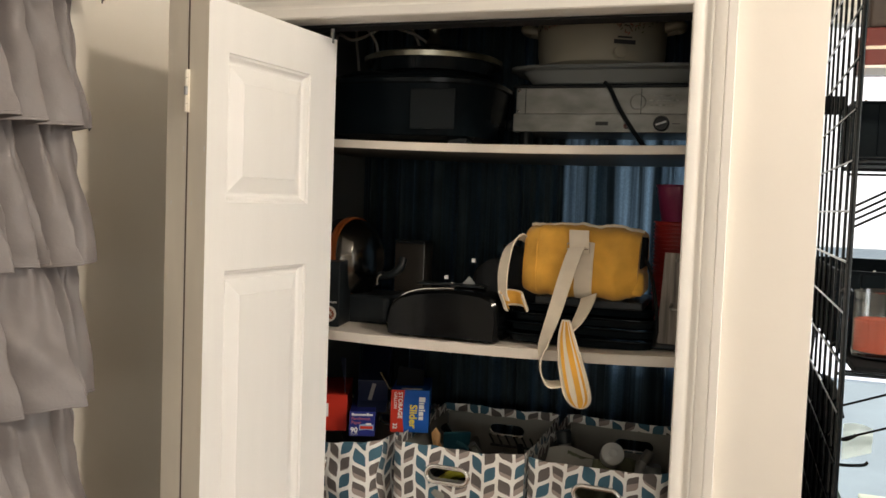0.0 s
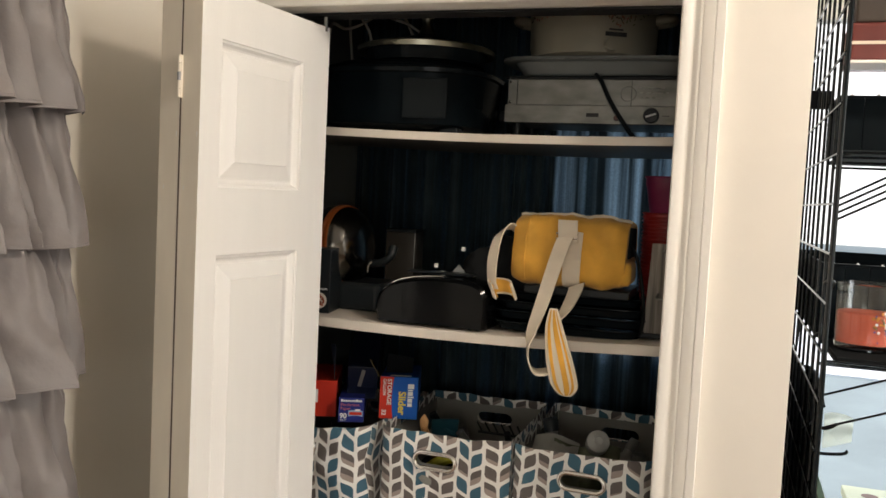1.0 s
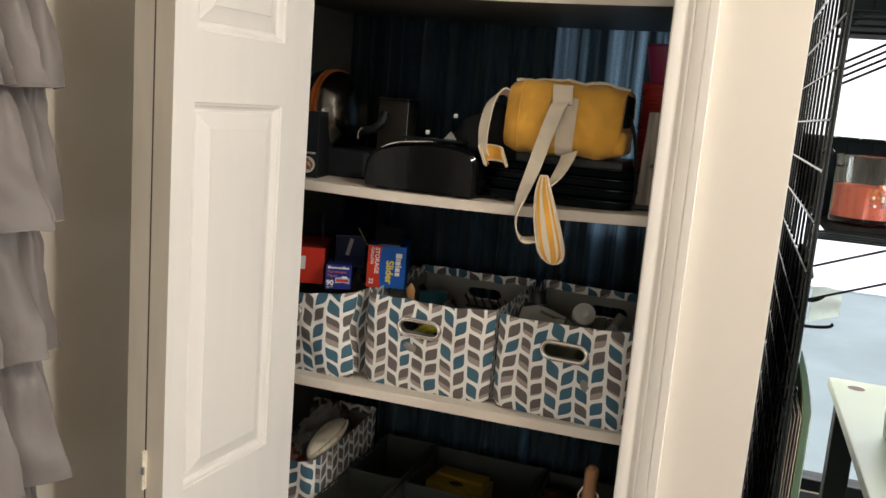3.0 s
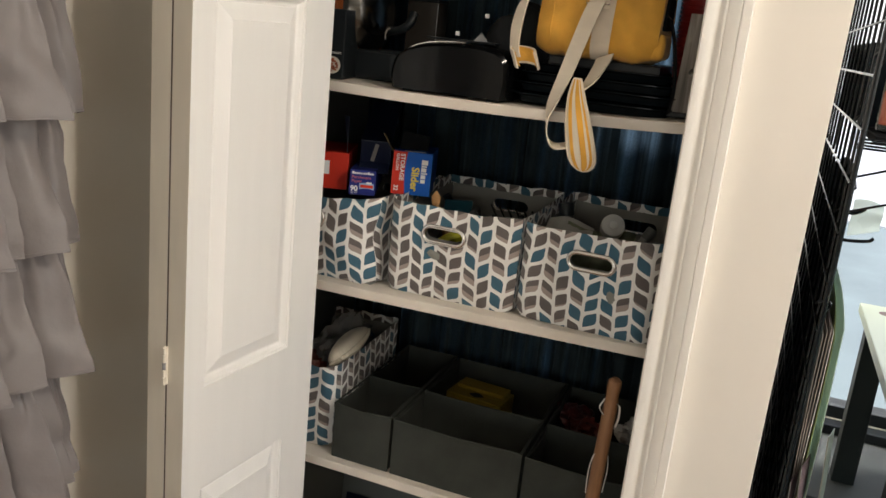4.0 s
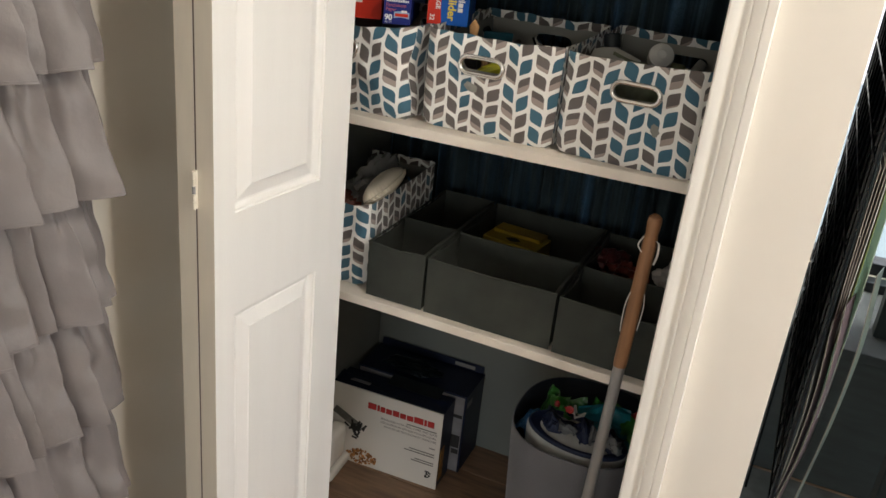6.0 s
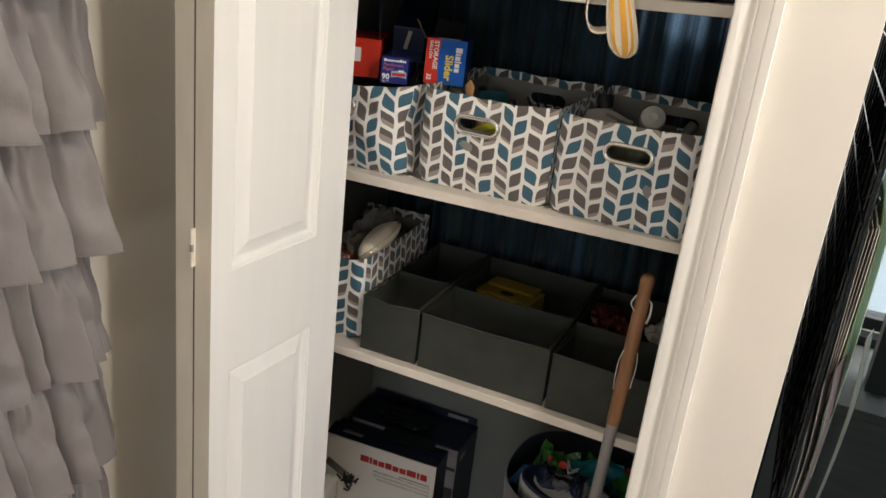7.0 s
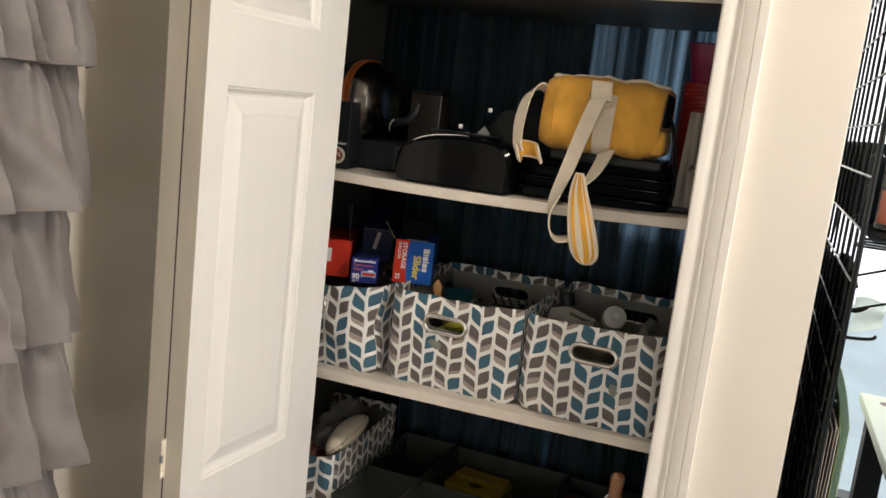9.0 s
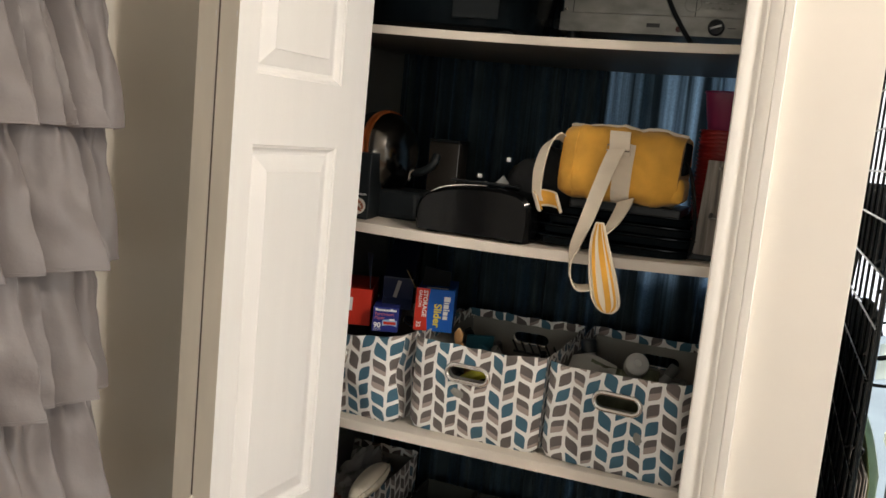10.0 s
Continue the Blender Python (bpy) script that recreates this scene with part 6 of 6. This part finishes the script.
part("rack_shelf", box(0.006, 0.9, 0.03, 0.105, 1.945, 1.950, 0.001), M_TRIM, rack, "white painted board")
for z, th, deep in ((1.487, 0.012, 0.76), (1.812, 0.006, 0.40)):
    shelf_ = part("rack_shelf", box(0.02, 0.9, 0.035, deep, z - th, z, 0.002), M_MATTE, rack, "black rack shelf")
    for k in range(4):
        part("edge_wire", rod((0.0, 0.012 + 0.030 * k, z - 0.004 - 0.007 * k), (0.9, 0.012 + 0.030 * k, z - 0.004 - 0.007 * k), 0.0020, 6), M_WIRE, shelf_)
for k in range(4):
    part("brace", rod((0.004, 0.02, 1.735 - 0.0105 * k), (0.62, 0.05, 2.075 - 0.012 * k), 0.0021, 6), M_WIRE, rack)
for z0 in (1.445, 1.392):
    part("brace", rod((0.004, 0.03, z0 - 0.020), (0.5, 0.06, z0 + 0.165), 0.0021, 6), M_WIRE, rack)
part("connector", box(-0.035, 0.028, 0.46, 0.48, 1.922, 1.958, 0.002), M_MATTE, rack, "black plastic crossbar")
for y, z in ((0.05, 1.60), (0.15, 1.50), (0.1, 1.36), (0.2, 1.33), (0.05, 1.22), (0.12, 1.20)):
    part("clip", tube(smooth_path([(-0.004, y, z), (0.004, y - 0.004, z + 0.008), (0.012, y, z), (0.006, y + 0.003, z - 0.012)]), 0.0024, 6), M_WIRE, rack, "bent wire clip", True)
for y, z, l in ((0.05, 1.372, 0.022), (0.07, 1.326, 0.044)):
    part("hook", tube(smooth_path([(0.0, y, z), (0.012, y - 0.002, z - 0.004), (l, y - 0.004, z), (l + 0.008, y - 0.004, z + 0.006)]), 0.0027, 8), M_WIRE, rack, "black wire hook", True)

candle = thing("jar_candle", pose(0.242, 1.565, 1.488), "orange candle in a clear glass jar with a floral label", "candle")
M_JAR = glass("jar_glass", (0.96, 0.98, 0.97), 0.02, 1.45)
part("glass_jar", lathe([(0.044, 0.0), (0.0485, 0.003), (0.0495, 0.012), (0.0495, 0.106), (0.0508, 0.110), (0.0490, 0.111), (0.0475, 0.106), (0.0475, 0.012), (0.001, 0.009)], 56), M_JAR, candle, "clear glass jar", True)
part("wax", lathe([(0.001, 0.0105), (0.0465, 0.012), (0.0468, 0.062), (0.044, 0.064), (0.001, 0.063)], 48), mat("orange_wax", (0.92, 0.17, 0.085), 0.5, var=0.08, bump=0.03), candle, "coral orange wax", True)
rnd = random.Random(8)
for c, mm in enumerate((mat("petal_white", (0.75, 0.68, 0.66), 0.6, bump=0), mat("petal_orange", (0.65, 0.22, 0.03), 0.6, bump=0), mat("petal_blue", (0.12, 0.12, 0.36), 0.6, bump=0), mat("leaf_green", (0.08, 0.13, 0.05), 0.6, bump=0))):
    for k in range(9):
        a = -math.pi / 2 + 0.34 + rnd.gauss(0, 0.17)
        z = min(0.066, 0.044 + rnd.gauss(0, 0.011))
        q = lathe([(0.001, 0.0), (0.0026 if c < 2 else 0.0015, 0.0003), (0.001, 0.0006)], 8)
        moved(q, Matrix.Translation((0.0499 * math.cos(a), 0.0499 * math.sin(a), z)) @ Matrix.Rotation(a + math.pi / 2, 4, "Z") @ Matrix.Rotation(math.pi / 2, 4, "X"))
        part("flower_print", q, mm, candle, "small flower printed on the jar")
M_CRATE = mat("blue_black_plastic", (0.003, 0.0060, 0.0080), 0.7, var=0.3, vscale=12, bump=0.15, bscale=90, spec=0.1)


def crate(m, width, h, label, deep=0.156):
    """A flat-sided slatted crate with a beaded top rim."""
    t = thing("slatted_crate", m, label, "crate", "crates on the rack")
    part("back_panel", box(0, width, deep - 0.006, deep, 0.0, h), M_CRATE, t)
    for x in (0.0, width - 0.005):
        part("side_panel", box(x, x + 0.005, 0.0085, deep - 0.0065, 0.0055, h), M_CRATE, t)
    n = round(width / 0.041)
    for k in range(n):
        part("slat", box(width / n * k, width / n * (k + 1) - 0.0006, 0.0, 0.006, 0.0, h - 0.004, 0.0008, 1), M_CRATE, t)
    part("rim", box(-0.002, width + 0.002, -0.002, 0.008, h - 0.004, h, 0.001), M_CRATE, t, "thin dark rim")
    for k in range(n):
        part("bead", moved(lathe([(0.0026, 0), (0.0020, 0.002), (0.0005, 0.0028)], 10), pose(width / n * (k + 0.5), 0.003, h)), M_CHROME, t, "shiny rim stud", True)
    part("base", box(0, width, 0.007, deep - 0.0065, 0.0, 0.005), M_CRATE, t)
    return t


crate(pose(0.172, 1.56, 1.8125), 0.48, 0.0965, "black slatted crate on the upper rack shelf")
crate(pose(0.174, 1.655, 1.488), 0.478, 0.136, "black slatted crate behind the candle", 0.52)
redbox = thing("red_tin", pose(0.30, 1.465, 1.9502), "red tin box with a cream stripe on the top shelf", "tin")
part("body", box(-0.128, 0.20, 0, 0.12, 0, 0.060, 0.006, 3), mat("red_tin_paint", (0.15, 0.030, 0.024), 0.4, var=0.2, vscale=8), redbox, smooth=True)
part("stripe", box(-0.1285, 0.2005, -0.0008, 0.002, 0.026, 0.031), M_WEB, redbox, "cream stripe")
dark_box = thing("storage_box", pose(0.30, 1.467, 2.0105), "dark brown box lying on the red tin", "box")
part("body", box(-0.122, 0.20, 0, 0.11, 0, 0.11, 0.004), mat("dark_brown_card", (0.035, 0.022, 0.014), 0.6, var=0.3), dark_box)
part("lid", box(-0.125, 0.203, -0.003, 0.113, 0.085, 0.113, 0.003), mat("tan_card", (0.12, 0.075, 0.04), 0.6, var=0.2), dark_box, "tan lid")
books = thing("hanging_folder", pose(0.180, 1.49, 0.82), "green folder of papers hanging on the wire rack", "folder", "papers on the rack")
M_GREENP = mat("mint_folder", (0.50, 0.58, 0.50), 0.5, var=0.05, bump=0.05)
nt = M_GREENP.node_tree
thin, both = nt.nodes.new("ShaderNodeBsdfTranslucent"), nt.nodes.new("ShaderNodeMixShader")
thin.inputs[0].default_value, both.inputs[0].default_value = (0.66, 0.80, 0.70, 1), 0.4
nt.links.new(nt.nodes["Principled BSDF"].outputs[0], both.inputs[1])
nt.links.new(thin.outputs[0], both.inputs[2])
nt.links.new(both.outputs[0], nt.nodes["Material Output"].inputs[0])
M_OLIVE = mat("olive_card", (0.20, 0.24, 0.075), 0.6, var=0.15, vscale=20)
M_PAPERS = mat("brown_papers", (0.36, 0.315, 0.28), 0.8, var=0.35, vscale=30, stretch=(8, 1, 0.5), bump=0.2)
for k, (x, z1, mm) in enumerate(((0.000, 0.345, M_PAPERS), (0.005, 0.350, M_PAPERS), (0.010, 0.355, M_PAPERS), (0.014, 0.350, M_WHITECARD), (0.017, 0.385, M_OLIVE), (0.021, 0.405, M_GREENP))):
    part("page" if mm is not M_GREENP else "cover", sheet(lambda u, v: (x + 0.004 * math.sin(4 * v + k) * (1 - v) + (0.007 * (1 - u) ** 2 if mm is M_GREENP else 0), 0.24 * u, -0.10 + (z1 + 0.10 - (0.045 * (1 - u) ** 3 if k > 3 else 0)) * v), 8, 12, 0.0012), mm, books, {M_GREENP: "mint green cover", M_OLIVE: "olive green divider"}.get(mm, "brown edged paper"), True)
solid("plastic_sleeve", moved(sheet(lambda u, v: (0.046 * u, 0.02 * u + 0.004 * math.sin(7 * v), (0.058 - 0.020 * u * u) * v + 0.012 * u), 8, 8, 0.0008), pose(0.182, 1.505, 1.326)), mat("pale_mint_plastic", (0.60, 0.74, 0.74), 0.3, var=0.06), "pale mint plastic sleeve hanging on the rack", "sleeve", smooth=True)
M_PLUM, M_EDGEPAPER = mat("plum_paper", (0.105, 0.075, 0.085), 0.55, var=0.2, vscale=12), mat("cream_paper_edge", (0.20, 0.195, 0.165), 0.7)
M_GREYP, M_SAGE = mat("grey_paper", (0.10, 0.105, 0.10), 0.6, var=0.2, vscale=12), mat("sage_paper", (0.085, 0.115, 0.10), 0.5, var=0.1, vscale=12)
for x, y, top, low, wide, mm in ((0.176, 1.47, 0.88, 0.28, 0.050, M_GREYP), (0.184, 1.475, 0.92, 0.30, 0.055, M_PLUM), (0.196, 1.48, 0.95, 0.34, 0.060, M_PLUM), (0.226, 1.50, 1.00, 0.30, 0.045, M_SAGE)):
    line = [(x, y, top), (x + 0.007, y, top - 0.14), (x + 0.002, y + 0.01, top - 0.30), (x - 0.010, y + 0.02, (top + low) / 2 - 0.10), (x - 0.030, y + 0.02, low)]
    leafy = thing("hanging_sheet", pose(0, 0, 0), "long limp paper sheet with a pale edge hanging from the rack", "paper", "sheets on the rack")
    part("sheet", ribbon(line, wide, 0.0012, (0.25, 1, 0)), mm, leafy, smooth=True)
    part("edge", ribbon([(a - 0.125 * wide * 0.97, b - 0.485 * wide, c) for a, b, c in line], 0.0022, 0.0016, (0.25, 1, 0)), M_EDGEPAPER, leafy, "pale cut edge", True)

table = thing("work_table", pose(0.362, 1.74, 0), "pale mint work table on dark metal legs", "table")
M_MINTTOP = mat("mint_laminate", (0.50, 0.56, 0.40), 0.4, var=0.04, bump=0.04)
part("tabletop", box(0.0, 1.1, 0.0, 0.86, 0.925, 0.952, 0.004), M_MINTTOP, table, "pale mint tabletop")
part("cable_hole", lathe([(0.001, 0.9522), (0.022, 0.9524)], 24), mat("brown_grommet", (0.12, 0.05, 0.03), 0.5), table, "brown cable hole").location = (0.062, 0.78, 0)
for x, y in ((0.05, 0.06), (1.04, 0.06), (0.05, 0.80), (1.04, 0.80)):
    part("leg", box(x - 0.03, x + 0.03, y - 0.03, y + 0.03, 0, 0.925, 0.004), mat("dark_leg", (0.010, 0.016, 0.016), 0.6, spec=0.2), table, "dark metal leg")
part("rail", box(0.02, 1.07, 0.78, 0.82, 0.14, 0.20, 0.003), M_BLACK, table, "dark cross rail")
vase = thing("mint_canister", pose(0.500, 2.12, 0.952), "mint green rounded canister on the work table", "canister")
part("body", lathe([(0.05, 0), (0.066, 0.006), (0.070, 0.06), (0.062, 0.13), (0.048, 0.168), (0.030, 0.182), (0.001, 0.186)], 40), mat("mint_enamel", (0.42, 0.66, 0.54), 0.25, var=0.04, bump=0.02), vase, smooth=True)

win = thing("window_1", pose(0.2, 2.90, 0.48), "white framed window behind the rack, bright with daylight", "window", kind="structure")
for n, q in (("frame_side", (-0.076, -0.062, 0.01, 0.09, 0, 1.88)), ("frame_side", (1.25, 1.302, 0.01, 0.09, 0, 1.88)), ("frame_head", (-0.062, 1.25, 0.01, 0.09, 1.83, 1.882)), ("frame_foot", (-0.062, 1.25, 0.01, 0.09, 0, 0.04)), ("sill", (-0.08, 1.33, -0.06, 0.0, -0.03, 0.0))):
    part(n, box(*q, 0.003), M_BLACK if n in ("sill", "frame_foot") else M_TRIM, win, "dark sill" if n == "sill" else "")
pane_glass = glass("window_glass", (1, 1, 1), 0.0, 1.05)
for z0, z1 in ((0.04, 1.83),):
    pn = part("pane", box(-0.062, 1.25, 0.047, 0.051, z0, z1), pane_glass, win, "clear glass pane")
    pn.visible_shadow = False
M_SNOW = mat("pale_ground", (0.22, 0.275, 0.28), 0.8, var=0.12, vscale=1.5, bump=0.3, bscale=8)
structure("ground", box(-400, 400, -400, 900, -0.35, -0.30), M_SNOW, "pale bright ground outside the window", "ground")
structure("pavement", box(-20, 30, 11.5, 40, -0.30, -0.28), mat("white_concrete", (0.72, 0.73, 0.73), 0.8, var=0.06, vscale=1.2), "bright pale concrete beyond the window", "pavement")

# the overcast distance beyond the window
M_HAZE = bpy.data.materials.new("bright_overcast_distance")
M_HAZE.use_nodes = True
hz = M_HAZE.node_tree
glow = hz.nodes.new("ShaderNodeEmission")
glow.inputs[0].default_value, glow.inputs[1].default_value = (0.93, 0.97, 1, 1), 0.9
hz.links.new(glow.outputs[0], hz.nodes["Material Output"].inputs[0])
structure("backdrop", box(-45, 45, 60, 60.2, -0.4, 40), M_HAZE, "bright overcast distance beyond the window", "backdrop")

# dark block added to keep the space under the window dark
bench = thing("dark_block", pose(0.75, 2.40, 0), "dark block added to darken the space under the window", "bench")
M_DARKWOOD = mat("dark_stained_wood", (0.020, 0.027, 0.027), 0.8, var=0.3, vscale=6, stretch=(1, 1, 6))
part("body", box(-0.6, 0.7, 0, 0.44, 0.0, 0.42, 0.004), M_DARKWOOD, bench)
part("lid", box(-0.62, 0.72, -0.02, 0.45, 0.42, 0.45, 0.004), M_DARKWOOD, bench, "lid of the added dark block")
# dark floor sheet added to darken the alcove floor
solid("rug", box(0.125, 1.9, 1.30, 2.38, 0.0, 0.008, 0.003), mat("dark_floor_sheet", (0.060, 0.068, 0.066), 0.95, var=0.3, vscale=20, bump=0.4, bscale=250), "dark grey sheet added to darken the floor under the table", "rug")
# dark sheet added behind the wires to darken what shows through them
backing = thing("rack_backing", pose(0.172, 1.44, 0.55), "dark teal sheet added inside the wire rack to darken it", "bag")


def backing_side(u, v):
    return (0.003 * math.sin(math.pi * v) * math.sin(math.pi * u) + 0.002 * math.sin(9 * u), 0.80 * u, 0.86 * v + 0.02 * math.sin(7 * u))


part("body", sheet(backing_side, 14, 10, 0.004), M_BACKING, backing, smooth=True)
part("hem", tube([backing_side(k / 30, 1.0) for k in range(31)], 0.003, 6), M_BACKING, backing, "top edge of the added dark sheet", True)
part("handle", ribbon([(0.0, 0.22, 0.85), (0.004, 0.26, 0.95), (0.004, 0.40, 1.0), (0.004, 0.54, 0.95), (0.0, 0.58, 0.85)], 0.024, 0.002, (0, 0.5, 0.5)), M_BACKING, backing, "loop on the added dark sheet", True)
lamp = thing("ceiling_light", pose(0.85, 0.62, TOP), "round white ceiling light", "ceiling light")
part("base", lathe([(0.16, -0.012), (0.165, -0.006), (0.165, 0.0)], 40), M_TRIM, lamp, "white mounting plate", True)

# ---- floor boards ----
cut = {}
for r in range(60):
    y = -4.99 + 0.1305 * r
    west = 0.118 if y > 2.0 else -1.028
    for k in range(4):
        x = -1.9 + (r * 0.43) % 1.2 + 1.2 * k
        x0, x1 = max(x, west), min(x + 1.196, 2.298)
        if x1 - x0 < 0.02:
            continue
        size = round(x1 - x0, 3)
        if size not in cut:
            o = part("plank", box(0, size, 0, 0.128, -0.006, 0.0, 0.0012, 1), M_FLOOR, floor)
            cut[size] = o.data
        else:
            o = new("plank", cut[size])
            o.parent = floor
        o.location = (x0, y, 0)
